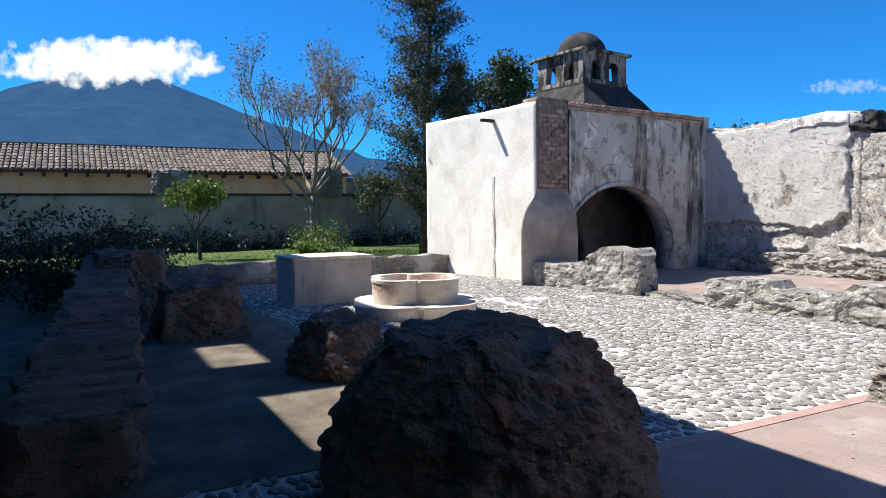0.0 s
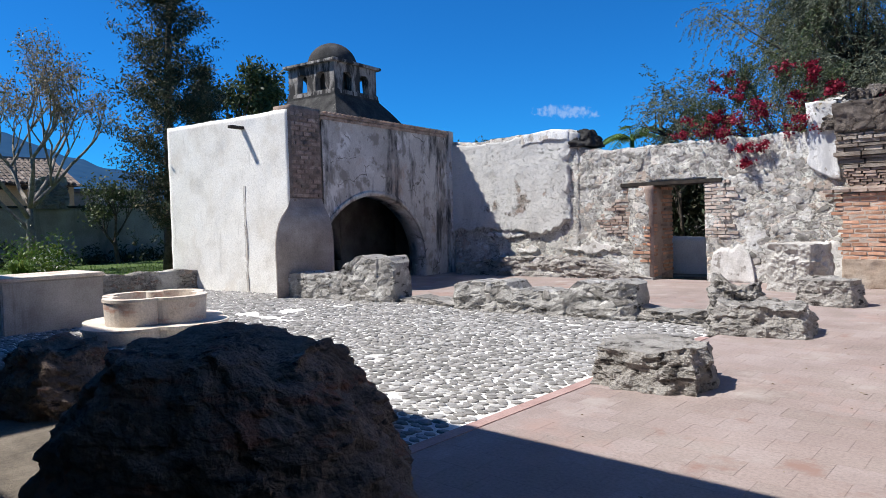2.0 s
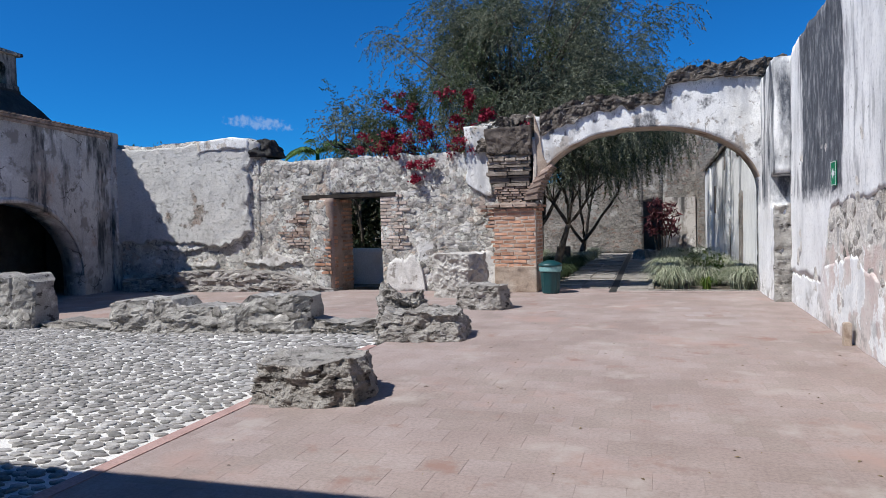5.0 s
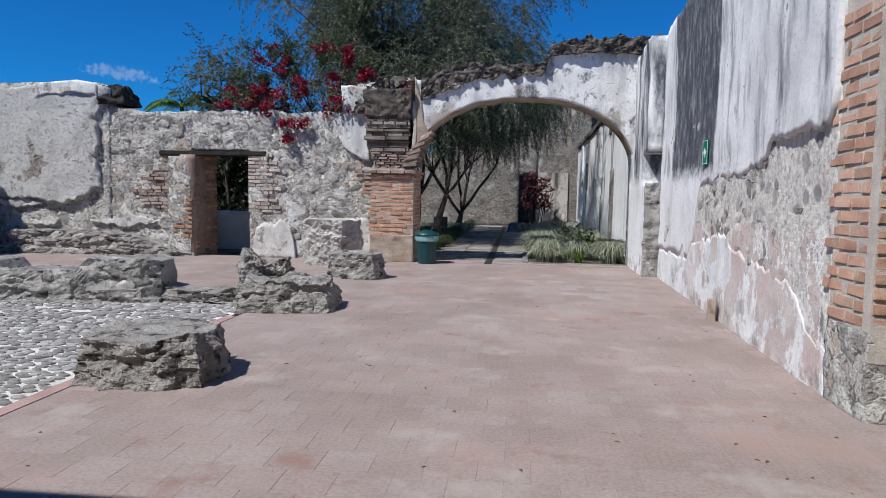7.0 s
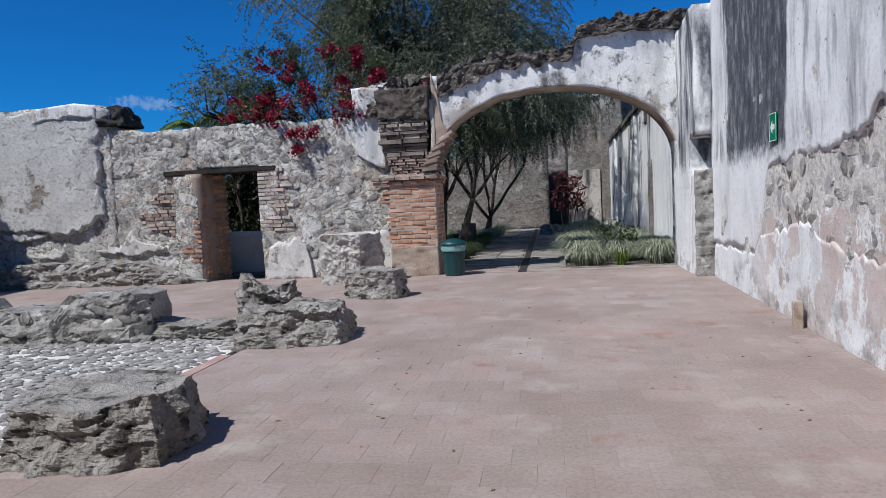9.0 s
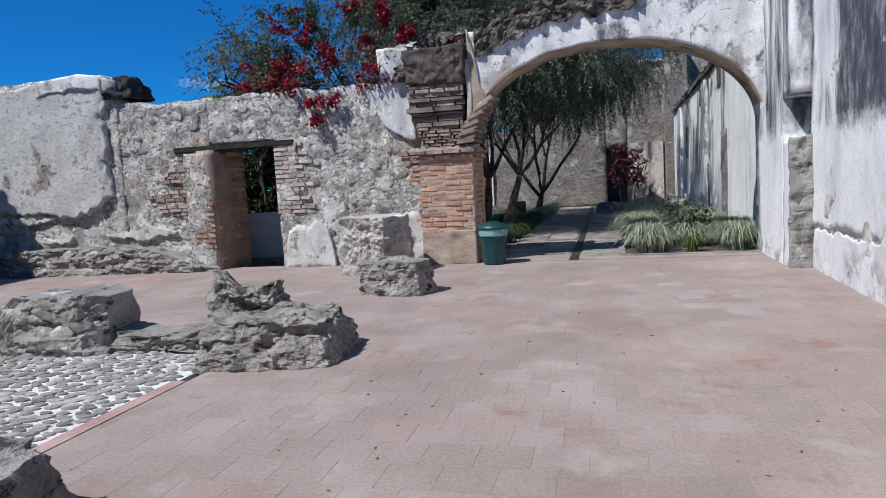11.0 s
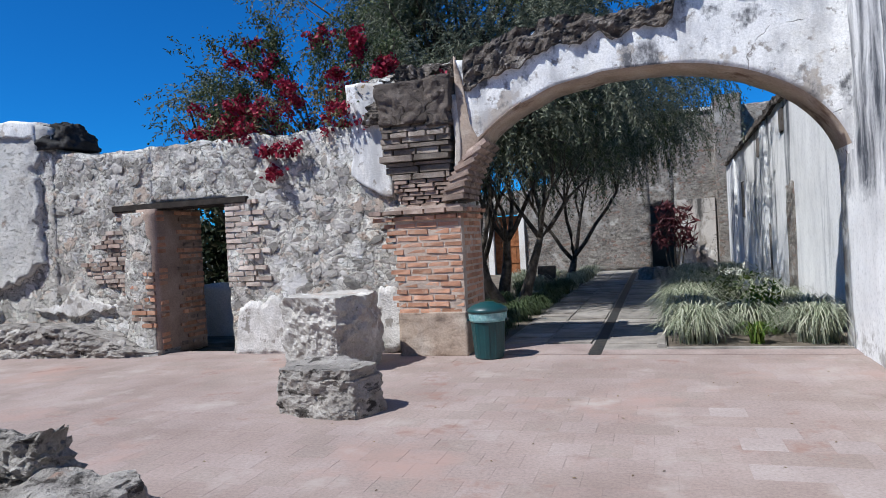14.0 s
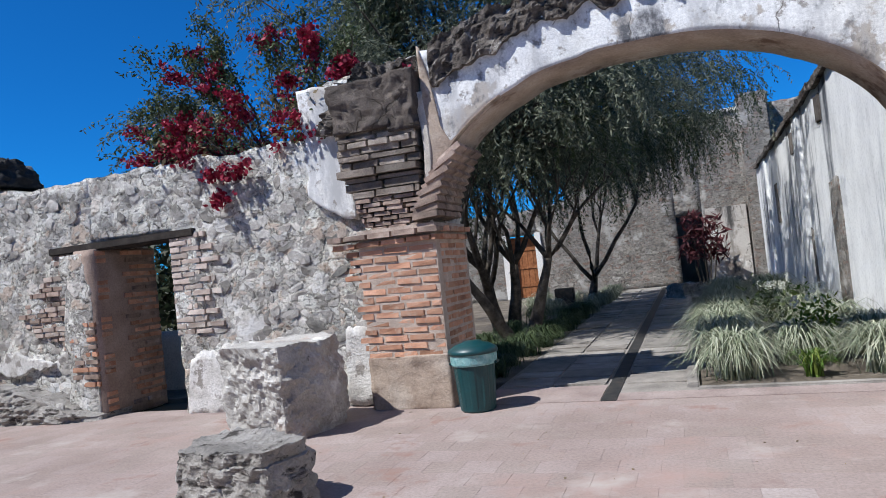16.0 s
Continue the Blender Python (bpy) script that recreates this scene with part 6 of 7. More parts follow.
def cloud(name, px, height, dist, half_w, half_h, seed, thick, label):
    """A bank of cloud far behind everything: a sheet that faces the court, ragged and soft at its rim."""
    n = Nodes(name + "_vapour")
    c = far_point(px, dist)
    c.z = height
    side = Vector((0.471, 0.881, 0)).normalized()
    at = n.t.nodes.new("ShaderNodeTexCoord").outputs["Object"]
    sep = n.add("ShaderNodeSeparateXYZ", Vector=at)
    body = n.math("ADD", n.math("POWER", n.math("ABSOLUTE", n.math("DIVIDE", sep.outputs["X"], half_w)), 2.5), n.math("POWER", n.math("ABSOLUTE", n.math("DIVIDE", sep.outputs["Z"], half_h)), 2.0))
    puff = n.add("ShaderNodeTexNoise", Vector=at, Scale=1.5 / half_h, Detail=6.0, Roughness=0.5)
    alpha = n.step(n.math("SUBTRACT", n.math("MULTIPLY", puff.outputs[0], 2.2), n.math("ADD", body, seed)), -0.1, 0.45)
    # the cloud's sunlit white is put in as emission
    glow = n.add("ShaderNodeEmission", Color=n.ramp(puff.outputs[0], (0.35, (0.62, 0.74, 0.9)), (0.6, (0.9, 0.95, 1.0))), Strength=0.75)
    clear = n.t.nodes.new("ShaderNodeBsdfTransparent")
    mx = n.add("ShaderNodeMixShader", Fac=n.math("MULTIPLY", alpha, thick))
    n.t.links.new(clear.outputs[0], mx.inputs[1]), n.t.links.new(glow.outputs[0], mx.inputs[2])
    n.t.links.new(mx.outputs[0], n.t.nodes["Material Output"].inputs[0])
    w, h = half_w * 1.5, half_h * 1.7
    ob = shaped(name, [(-w, 0, -h), (w, 0, -h), (w, 0, h), (-w, 0, h)], [(0, 1, 2, 3)], n.mat)
    ob.matrix_basis = Matrix.Translation(c) @ Matrix.Rotation(math.atan2(side.y, side.x), 4, "Z")
    ob.visible_shadow = False
    return tagged(ob, label, "cloud", kind="structure")


cloud("cloud_backdrop", 205, (378 - 104) / 1207 * 2700, 2700, 480, 105, 0.35, 1.0, "white cloud bank capping the volcano")
cloud("cloud_wisp_backdrop", 1495, 475, 2700, 230, 42, 0.7, 0.22, "faint wisp of cloud above the ruined wall")

# ---- trees and plants ----
def tree(name, at, rng, trunk_h, radius, limbs, depth, length, bark, label, lean=(0, 0), spread=0.6, up=0.2, stems=1, bend=0.25, shrink=0.72):
    """Trunk and limbs as parts; returns the thing and the places of the twigs."""
    t = thing(name, pose(*at), label, "tree")
    tips, trunk_lots, limb_lots = [], [], []
    for s in range(stems):
        a = math.tau * s / max(stems, 1) + 0.4
        foot = Vector((0.16 * math.cos(a), 0.16 * math.sin(a), -0.05)) if stems > 1 else Vector((0, 0, -0.05))
        pts = [foot]
        way = Vector((lean[0] + (0.35 * math.cos(a) if stems > 1 else 0), lean[1] + (0.35 * math.sin(a) if stems > 1 else 0), 1.0)).normalized()
        for i in range(6):
            way = (way + Vector((rng.uniform(-0.12, 0.12), rng.uniform(-0.12, 0.12), 0.06))).normalized()
            pts.append(pts[-1] + way * trunk_h / 6)
        trunk_lots.append(tube(pts, [radius * (1.25 - 0.11 * i) for i in range(7)], 10))
        for k in range(limbs):
            side = Vector((math.cos(math.tau * k / limbs + s), math.sin(math.tau * k / limbs + s), 0)) * spread
            tb, e = grow(rng, pts[-1] if k < 2 else pts[rng.randint(4, 6)], way + side, length * rng.uniform(0.8, 1.15), radius * 0.5, depth, spread, up, shrink, (2, 3), bend)
            limb_lots += tb
            tips += e
    trunk = shaped("trunk", *joined(*trunk_lots), bark, t, True)
    shaped("branching", *joined(*limb_lots), bark, trunk, True)["kind"] = "stuff"
    return t, tips



rng = random.Random(101)
t1, tips = tree("jacaranda_tree", (-23.6, 7.3, 0.33), rng, 2.0, 0.15, 6, 4, 2.15, M_PALEBARK, "tall sparse tree with pale limbs and few leaves", (0.0, -0.1), 0.95, 0.13)
spots = [p for p, d in tips]
leaf_mesh("crown", rng.sample(spots, min(len(spots), 900)), L_DRY, t1, 0.045, 9, 0.14, rng, 0.3, 0.4, "thin dry foliage")
leaf_mesh("low_leaves", rng.sample(spots, min(len(spots), 110)), L_DULL, t1, 0.07, 7, 0.25, rng, 0.4, 0.35, "few green leaves")

# tall dark conifer-like tree beside the kitchen
t2 = thing("cypress_tree", pose(-19.6, 9.6, 0.33), "tall dark ragged cypress beside the kitchen", "tree")
shaped("trunk", *tube([Vector((0.05 * math.sin(i), 0.04 * i, -0.05 + 1.05 * i)) for i in range(10)], [0.2 - 0.018 * i for i in range(10)], 10), M_BARK, t2, True)
def boughs_of(rng, count, z0, z1, width, shift=0.0):
    """Places along rising boughs round a trunk, in clumps: width(z) is the reach at a height."""
    out = []
    for _ in range(count):
        z, a = rng.uniform(z0, z1), rng.uniform(0, math.tau)
        w = max(0.12, width(z)) * rng.uniform(0.55, 1.1)
        for i in range(9):
            t = 0.25 + 0.75 * i / 8
            out.append((w * t * math.cos(a) + rng.gauss(0, 0.05), w * t * math.sin(a) + shift * z + rng.gauss(0, 0.05), z + 0.5 * w * t + rng.gauss(0, 0.05)))
    return out
spots = boughs_of(rng, 175, 1.0, 9.0, lambda z: 1.55 * (1 - abs((z - 3.6) / 6.6) ** 1.7) + 0.2 + 0.3 * math.sin(z * 2.1), 0.02)
leaf_mesh("crown", spots, L_DARK, t2, 0.06, 24, 0.13, rng, -0.2, 0.3, "dense dark ragged foliage")
leaf_mesh("dead_foliage", rng.sample(spots, 160), L_DRY, t2, 0.06, 14, 0.14, rng, 0.2, 0.35, "brown dead foliage")
t2b = thing("cypress_tree", pose(-22.0, 12.2, 0.33), "second dark cypress with a pointed top", "tree")
shaped("trunk", *tube([Vector((0, 0.02 * i, -0.05 + i)) for i in range(7)], [0.16 - 0.02 * i for i in range(7)], 8), M_BARK, t2b, True)
leaf_mesh("crown", boughs_of(rng, 110, 0.8, 6.6, lambda z: 1.3 * (1 - (z / 7.0) ** 2) + 0.06, 0.01), L_DARK, t2b, 0.06, 24, 0.13, rng, -0.2, 0.3, "dense dark foliage")

# round-headed little tree on the lawn
t3, tips = tree("small_tree", (-21.3, 3.05, 0.33), rng, 1.0, 0.05, 4, 2, 0.62, M_BARK, "small tree with a flat fresh green crown on the lawn", (0, 0), 0.7, 0.25)
spots = [(p.x * 1.25, p.y * 1.25, 1.55 + 0.45 * (p.z - 1.2) + rng.uniform(-0.1, 0.25)) for p, d in tips]
leaf_mesh("crown", spots, L_GREEN, t3, 0.07, 22, 0.16, rng, 0.2, 0.5, "bright green leaves")

# half-bare shrub tree by the garden wall, and trees behind the kitchen
t4, tips = tree("garden_tree", (-25.6, 10.6, 0.33), rng, 1.0, 0.09, 5, 3, 0.9, M_BARK, "low spreading tree with thin leaves before the garden wall", (0, 0), 0.8, 0.25)
leaf_mesh("crown", rng.sample([p for p, d in tips], min(len(tips), 330)), L_DULL, t4, 0.06, 8, 0.16, rng, 0.2, 0.45)
for at, h in (((-29.4, 19.2, -0.1), 5.2), ((-31.0, 37.5, -0.1), 3.0)):
    t5, tips = tree("woodland_tree", at, rng, h, 0.2, 6, 3, 1.6, M_BARK, "leafy tree far behind the kitchen", (0, 0), 0.7, 0.3)
    leaf_mesh("crown", rng.sample([p for p, d in tips], min(len(tips), 420)), L_DULL, t5, 0.12, 14, 0.3, rng, 0.2, 0.5, "dull green leaves")

# yucca-like clump and silvery shrub beside the tank
yucca = thing("yucca_clump", pose(-20.6, 6.0, 0.33), "clump of bright strap leaves on the lawn", "plant")
shaped("leaves", *blades(rng, 150, 0.75, 0.6, 0.04), L_GREEN, yucca)
shrub = thing("silver_shrub", pose(-21.6, 6.9, 0.33), "shrub with silvery leaves under the sparse tree", "shrub")
leaf_mesh("leaves", [(rng.gauss(0, 0.35), rng.gauss(0, 0.35), 0.15 + abs(rng.gauss(0, 0.45))) for _ in range(50)], L_WHITE, shrub, 0.05, 4, 0.12, rng, 0.3, 0.35, "silvery leaves")
leaf_mesh("green_leaves", [(rng.gauss(0, 0.45), rng.gauss(0, 0.45), 0.1 + abs(rng.gauss(0, 0.4))) for _ in range(160)], L_GREEN, shrub, 0.06, 12, 0.14, rng, 0.2, 0.4)
for i in range(16):
    y = -3.5 + i * 1.05 + rng.uniform(-0.3, 0.3)
    b = thing("border_bush", pose(-26.4, y, 0.33), "low dark bush along the garden wall", "bush", "bushes along the wall")
    s = rng.uniform(0.22, 0.42)
    leaf_mesh("leaves", [(rng.gauss(0, s), rng.gauss(0, s * 1.3), abs(rng.gauss(0, s))) for _ in range(40)], L_DARK, b, 0.08, 9, 0.1, rng, 0.0, 0.45)
for at, s in (((-15.4, 0.2, 0.9), 0.5), ((-16.9, 1.0, 0.8), 0.5), ((-14.2, -0.8, 1.0), 0.55)):
    b = thing("ruin_bush", pose(*at), "dark leafy bush growing over the shaded ruins", "bush", "bushes on the ruins")
    leaf_mesh("leaves", [(rng.gauss(0, s), rng.gauss(0, s), rng.gauss(0, s * 0.8) - 0.2) for _ in range(110)], L_DARK, b, 0.055, 26, 0.13, rng, 0.1, 0.45)
    shaped("woody_base", *joined(*[tube([Vector((0.1 * k, 0, -1.0)), Vector((0.2 * k, 0.1, 0.1))], [0.03, 0.015], 5) for k in (-1, 0, 1)]), M_BARK, b)

# ---- pepper trees behind the ruined wall ----
def pepper(at, rng, trunk_h, radius, rx, rz, zc, clumps_n, label, stems=1, lean=(0, 0), cx=0.0, cy=0.0, light=0.3, gaps=-0.1, count=14, length=1.0, reach=0.42, spread=0.75, fall=0.1):
    """A drooping tree: trunks, limbs that reach into the crown, and clumps of hanging sprays with gaps between them."""
    t, tips = tree("pepper_tree", at, rng, trunk_h, radius, 4, 3, rx * reach, M_BARK, label, lean, spread, 0.25, stems, 0.35)
    clumps, off = [], Vector(at) * 1.7
    while len(clumps) < clumps_n:
        d = Vector((rng.gauss(0, 1), rng.gauss(0, 1), rng.gauss(0, 1))).normalized()
        r = rng.uniform(0.12, 1.0) ** 0.5
        k = 0.85 + 0.75 * rough_n(d * 1.3 + off, 1.5, 3)
        p = Vector((cx + d.x * rx * r * k, cy + d.y * rx * r * k, zc + d.z * rz * r * k))
        if rough_n(p + off, 0.75, 2) > gaps:
            clumps.append((p, (d + Vector((0, 0, 0.1))).normalized()))
    cut = int(len(clumps) * (1 - light))
    sprays("hanging_leaves", clumps[:cut], L_PEPPER, t, rng, count, length, fall=fall, label="hanging feathery leaves")
    sprays("light_leaves", clumps[cut:], L_DULL, t, rng, count, length * 0.8, fall=fall, label="hanging leaves")
    lots = []
    for p, d in clumps[::3]:                               # thin boughs inside the crown
        c = Vector((cx, cy, zc - rz * 0.6))
        mid = (p + c) / 2 + Vector((rng.gauss(0, 0.25), rng.gauss(0, 0.25), -0.1))
        lots.append(tube([c + (mid - c) * 0.2, mid, p], [0.05, 0.03, 0.012], 4))
    tagged(shaped("inner_branching", *joined(*lots), M_BARK, t, True), kind="stuff")
    return t
pepper((-3.75, 22.6, 0.0), rng, 1.5, 0.13, 4.0, 3.7, 6.9, 400, "large drooping pepper tree with several dark trunks", 3, (-0.12, 0.0), cx=-0.45, gaps=0.0, length=1.0, count=16)
pepper((-2.9, 20.6, 0.0), rng, 1.6, 0.11, 2.4, 1.5, 4.6, 150, "dark drooping pepper tree behind the pillar", 2, (-0.2, 0.0), cx=0.3, gaps=-0.1, light=0.1)
pepper((-2.6, 28.0, 0.0), rng, 0.9, 0.13, 3.7, 1.9, 5.6, 190, "low forking pepper tree beside the garden path", 1, (0.0, 0.0), cx=0.6, gaps=0.03, length=1.5, reach=0.6, spread=1.0, fall=0.14)
pepper((-7.95, 18.4, 0.0), rng, 2.2, 0.06, 1.0, 0.95, 4.2, 60, "thin pepper tree behind the ruined wall", 1, count=8, length=0.7)
pepper((-5.2, 39.0, 0.0), rng, 4.0, 0.2, 2.4, 2.6, 8.6, 60, "distant pale feathery tree", 1)
pepper((-1.0, 40.0, 0.0), rng, 4.0, 0.2, 1.6, 2.2, 9.4, 40, "distant pale feathery tree", 1)

# banana plant
banana = thing("banana_plant", pose(-13.3, 26.5, -0.08), "banana plant with torn arching leaves behind the wall", "plant")
shaped("stem", *tube([Vector((0, 0, -0.05)), Vector((0.05, 0, 2.3)), Vector((0, 0, 5.0))], [0.16, 0.13, 0.08], 10), L_BANANA, banana, True)
for k in range(8):
    a = math.tau * k / 8 + 0.3
    d, s = Vector((math.cos(a), math.sin(a), 0)), Vector((-math.sin(a), math.cos(a), 0))
    vs, fs = [], []
    n = 26
    reach, lift = rng.uniform(1.2, 1.7), rng.uniform(0.9, 1.7)
    mid_rib = [Vector((0, 0, 4.75)) + d * reach * i / n + Vector((0, 0, lift * i / n - 1.45 * (i / n) ** 2)) for i in range(n + 1)]
    vs, fs = tube(mid_rib, [0.025 * (1 - 0.8 * i / n) for i in range(n + 1)], 5)
    vs, fs = list(vs), list(fs)
    for i in range(3, n):
        w = 0.42 * math.sin(math.pi * (0.12 + 0.84 * i / n)) ** 0.7
        for side in (-1, 1):
            c, k = mid_rib[i], len(vs)
            tip = c + s * side * w * rng.uniform(0.85, 1.1) + d * 0.12 - Vector((0, 0, 0.35 * w + rng.uniform(0, 0.05)))
            half = (c + tip) / 2
            vs += [c - d * 0.04, half - d * 0.045 + Vector((0, 0, 0.03)), tip, half + d * 0.045 + Vector((0, 0, 0.03)), c + d * 0.04]
            fs.append((k, k + 1, k + 2, k + 3, k + 4))
    shaped("leaf", vs, fs, L_BANANA, banana, True)

# ---- bougainvillea on the wall top ----
boug = thing("bougainvillea", pose(-5.05, 16.1, 3.2), "bougainvillea with crimson flowers sprawling on the wall top", "shrub")
CANES = (((0.2, 0.0), (-0.2, 0.75), (-0.9, 1.15), (-1.45, 1.36)), ((0.1, 0.0), (-0.1, 0.8), (-0.35, 1.3), (-0.95, 1.62)), ((0.4, 0.0), (0.3, 0.8), (0.5, 1.25), (0.3, 1.62)), ((-0.3, 0.0), (-0.8, 0.55), (-1.3, 0.62), (-1.7, 0.45)),
         ((-0.5, 0.0), (-1.0, 0.35), (-1.5, 0.3), (-1.95, 0.22)), ((0.7, 0.0), (0.8, 0.7), (1.0, 1.1), (0.9, 1.45)), ((0.0, 0.0), (-0.5, 0.7), (-0.5, 1.1), (-0.4, 1.4)), ((0.9, 0.0), (1.1, 0.5), (1.3, 0.85), (1.45, 1.0)))
lots, spots, tips_b = [], [], []
for cane in CANES:                                        # long arching canes
    y0 = rng.uniform(-0.25, 0.2)
    pts = []
    for (ax, az), (bx, bz) in zip(cane, cane[1:]):
        pts += [Vector((ax + (bx - ax) * i / 5, y0 - 0.1 * az + rng.gauss(0, 0.02), az + (bz - az) * i / 5)) for i in range(5)]
    lots.append(tube(pts, [0.018 - 0.001 * i for i in range(len(pts))], 5))
    spots += pts[4:]
    tips_b += pts[7:]
    for p in pts[5::2]:
        tb, e = grow(rng, p, (rng.uniform(-0.8, 0.6), rng.uniform(-0.6, 0.3), 0.5), rng.uniform(0.18, 0.34), 0.008, 1, 0.7, 0.0, 0.7, (2, 3), 0.5)
        lots += tb
        spots += [q for q, d in e]
mound = [Vector((rng.uniform(-1.4, 1.4), rng.gauss(-0.08, 0.2), 0.0)) for _ in range(230)]
mound = [Vector((p.x, p.y, rng.uniform(-0.02, 0.78 - 0.2 * abs(p.x)))) for p in mound]
shaped("woody_base", *joined(*lots), M_BARK, boug)
leaf_mesh("leaves", spots + mound[:150], L_DULL, boug, 0.028, 15, 0.07, rng, 0.1, 0.5, "dull green leaves")
leaf_mesh("dry_leaves", mound[130:], L_DRY, boug, 0.04, 12, 0.1, rng, 0.2, 0.5, "dry brown leaves")
heads = rng.sample(tips_b, 26) + rng.sample(mound, 46)
red_spots = [p + Vector((rng.gauss(0, 0.07), -0.1 + rng.gauss(0, 0.05), rng.gauss(0, 0.06))) for p in heads for _ in range(4)]
leaf_mesh("blossom", red_spots, L_RED, boug, 0.034, 22, 0.045, rng, 0.0, 0.7, "crimson bracts")
for at in ((-4.35, 15.9, 4.0), (-2.75, 15.75, 3.72), (-5.4, 15.6, 2.98), (-5.02, 15.6, 2.98), (-5.3, 15.58, 2.66)):
    f = thing("flower_spray", pose(*at), "small spray of crimson bougainvillea on the masonry", "flowers", "flower sprays")
    leaf_mesh("blossom", [(rng.gauss(0, 0.07), rng.gauss(0, 0.03), rng.gauss(0, 0.045)) for _ in range(10)], L_RED, f, 0.036, 14, 0.04, rng, 0.0, 0.7)
shade = thing("doorway_shrub", pose(-8.2, 18.9, 0), "dark leafy shrub seen through the doorway", "shrub")
leaf_mesh("leaves", [(rng.gauss(0, 0.9), rng.gauss(0, 0.3), 1.7 + rng.gauss(0, 0.65)) for _ in range(560)], L_DARK, shade, 0.09, 12, 0.14, rng, 0.1, 0.45)
shaped("woody_base", *joined(*[tube([Vector((0.3 * k, 0, -0.05)), Vector((0.4 * k, 0.1, 1.6))], [0.04, 0.02], 6) for k in (-2, -1, 0, 1, 2)]), M_BARK, shade)

# ---- planting beds ----
def tuft(at, size, rng, mat, label, group, n=260):
    g = thing("grass_clump", pose(*at, 0, 0, rng.uniform(0, 360)), label, "ornamental grass", group)
    shaped("foliage", *blades(rng, n, 0.66 * size, 0.54 * size, 0.018, 5, 0.22), mat, g)
    return g
pale = "clump of pale striped arching grass at the path"
for x, y, s in ((0.38, 16.55, 1.15), (1.85, 16.5, 1.1), (1.12, 17.25, 1.05), (0.35, 17.6, 1.2), (1.95, 17.6, 1.1), (0.4, 18.7, 1.2), (1.7, 18.8, 1.15), (0.45, 19.9, 1.2), (1.6, 20.4, 1.2), (0.5, 21.3, 1.2), (1.7, 22.2, 1.2), (0.6, 22.9, 1.2), (1.6, 24.0, 1.2), (0.8, 25.0, 1.2), (1.7, 26.0, 1.3), (0.8, 27.2, 1.2)):
    tuft((x, y, -0.01), 1.22 * s, rng, L_BLADE, pale, "pale grass clumps", 480)
for x, y, s in ((-2.55, 17.3, 0.85), (-2.6, 18.2, 1.0), (-2.5, 19.1, 1.0), (-3.3, 19.6, 1.0), (-2.45, 20.1, 1.0), (-2.5, 21.2, 1.0), (-3.3, 21.4, 1.0), (-2.4, 22.3, 1.0), (-2.5, 23.4, 1.1), (-3.4, 24.2, 1.1), (-2.45, 24.6, 1.1)):
    tuft((x, y, -0.01), s, rng, L_SHADEBLADE, "grass clump coloured dark for the shade below the pepper tree", "dark grass clumps", 320)
for x, y, s in ((-2.4, 25.8, 1.2), (-2.5, 27.0, 1.2), (-3.4, 26.2, 1.2), (-2.3, 28.3, 1.2), (-2.3, 29.6, 1.2), (-3.3, 29.0, 1.2), (-4.2, 27.6, 1.2), (-4.4, 30.0, 1.2), (-2.3, 31.0, 1.2)):
    tuft((x, y, -0.01), s, rng, L_BLADE, "sunlit pale grass clump farther along the path", "far grass clumps", 200)
for at, s in (((1.3, 17.4, 0), 0.15), ((1.1, 20.0, 0), 0.2)):
    b = thing("flowering_bush", pose(*at), "green bush with white flower spikes", "bush", "flowering bushes")
    leaf_mesh("leaves", [(rng.gauss(0, s), rng.gauss(0, s), 0.3 + rng.gauss(0, 0.2)) for _ in range(50)], L_GREEN if at[1] < 18 else L_DULL, b, 0.05, 10, 0.08, rng, 0.2, 0.4)
    for _ in range(9):
        q = Vector((rng.gauss(0, s * 0.8), rng.gauss(0, s * 0.8), 0.62 + rng.uniform(-0.05, 0.15)))
        leaf_mesh("flower_spike", [q + Vector((0, 0, 0.03 * k)) for k in range(4)], L_WHITE, b, 0.02, 5, 0.015, rng, 0.0, 0.6, "white flower spike")
strap = thing("strap_plant", pose(1.12, 16.4, 0), "bright green strap-leaved plant at the bed's edge", "plant")
shaped("leaves", *blades(rng, 80, 0.45, 0.34, 0.03, 4, 0.4), L_GREEN, strap)
ti = thing("ti_plant", pose(0.55, 33.2, 0), "tall ti plant with dark red leaves before the doorway", "plant")
shaped("woody_base", *joined(*[tube([Vector((0.1 * k, 0, -0.05)), Vector((0.25 * k, 0.05, 1.2 + 0.3 * abs(k)))], [0.03, 0.02], 6) for k in (-2, -1, 0, 1, 2)]), M_BARK, ti)
leaf_mesh("foliage", [(0.25 * k + rng.gauss(0, 0.12), rng.gauss(0, 0.15), rng.uniform(0.9, 2.5)) for k in (-2, -1, 0, 1, 2) for _ in range(14)], L_TI, ti, 0.2, 6, 0.12, rng, 0.2, 0.2, "long dark red leaves")
box_ob = thing("garden_box", pose(-3.2, 27.0, 0), "small dark utility box among the plants", "box")
part("body", box(bmesh.new(), (-0.25, -0.15, -0.02), (0.25, 0.15, 0.62), 0.02), M_IRON, box_ob)
rock("garden_rock", (0.9, 1.2, 0.35), (-0.1, 28.6, 0), 30, 141, M_STONE, "grey boulder at the end of the path", "rock", amp=0.1)

litter_v, litter_f = [], []
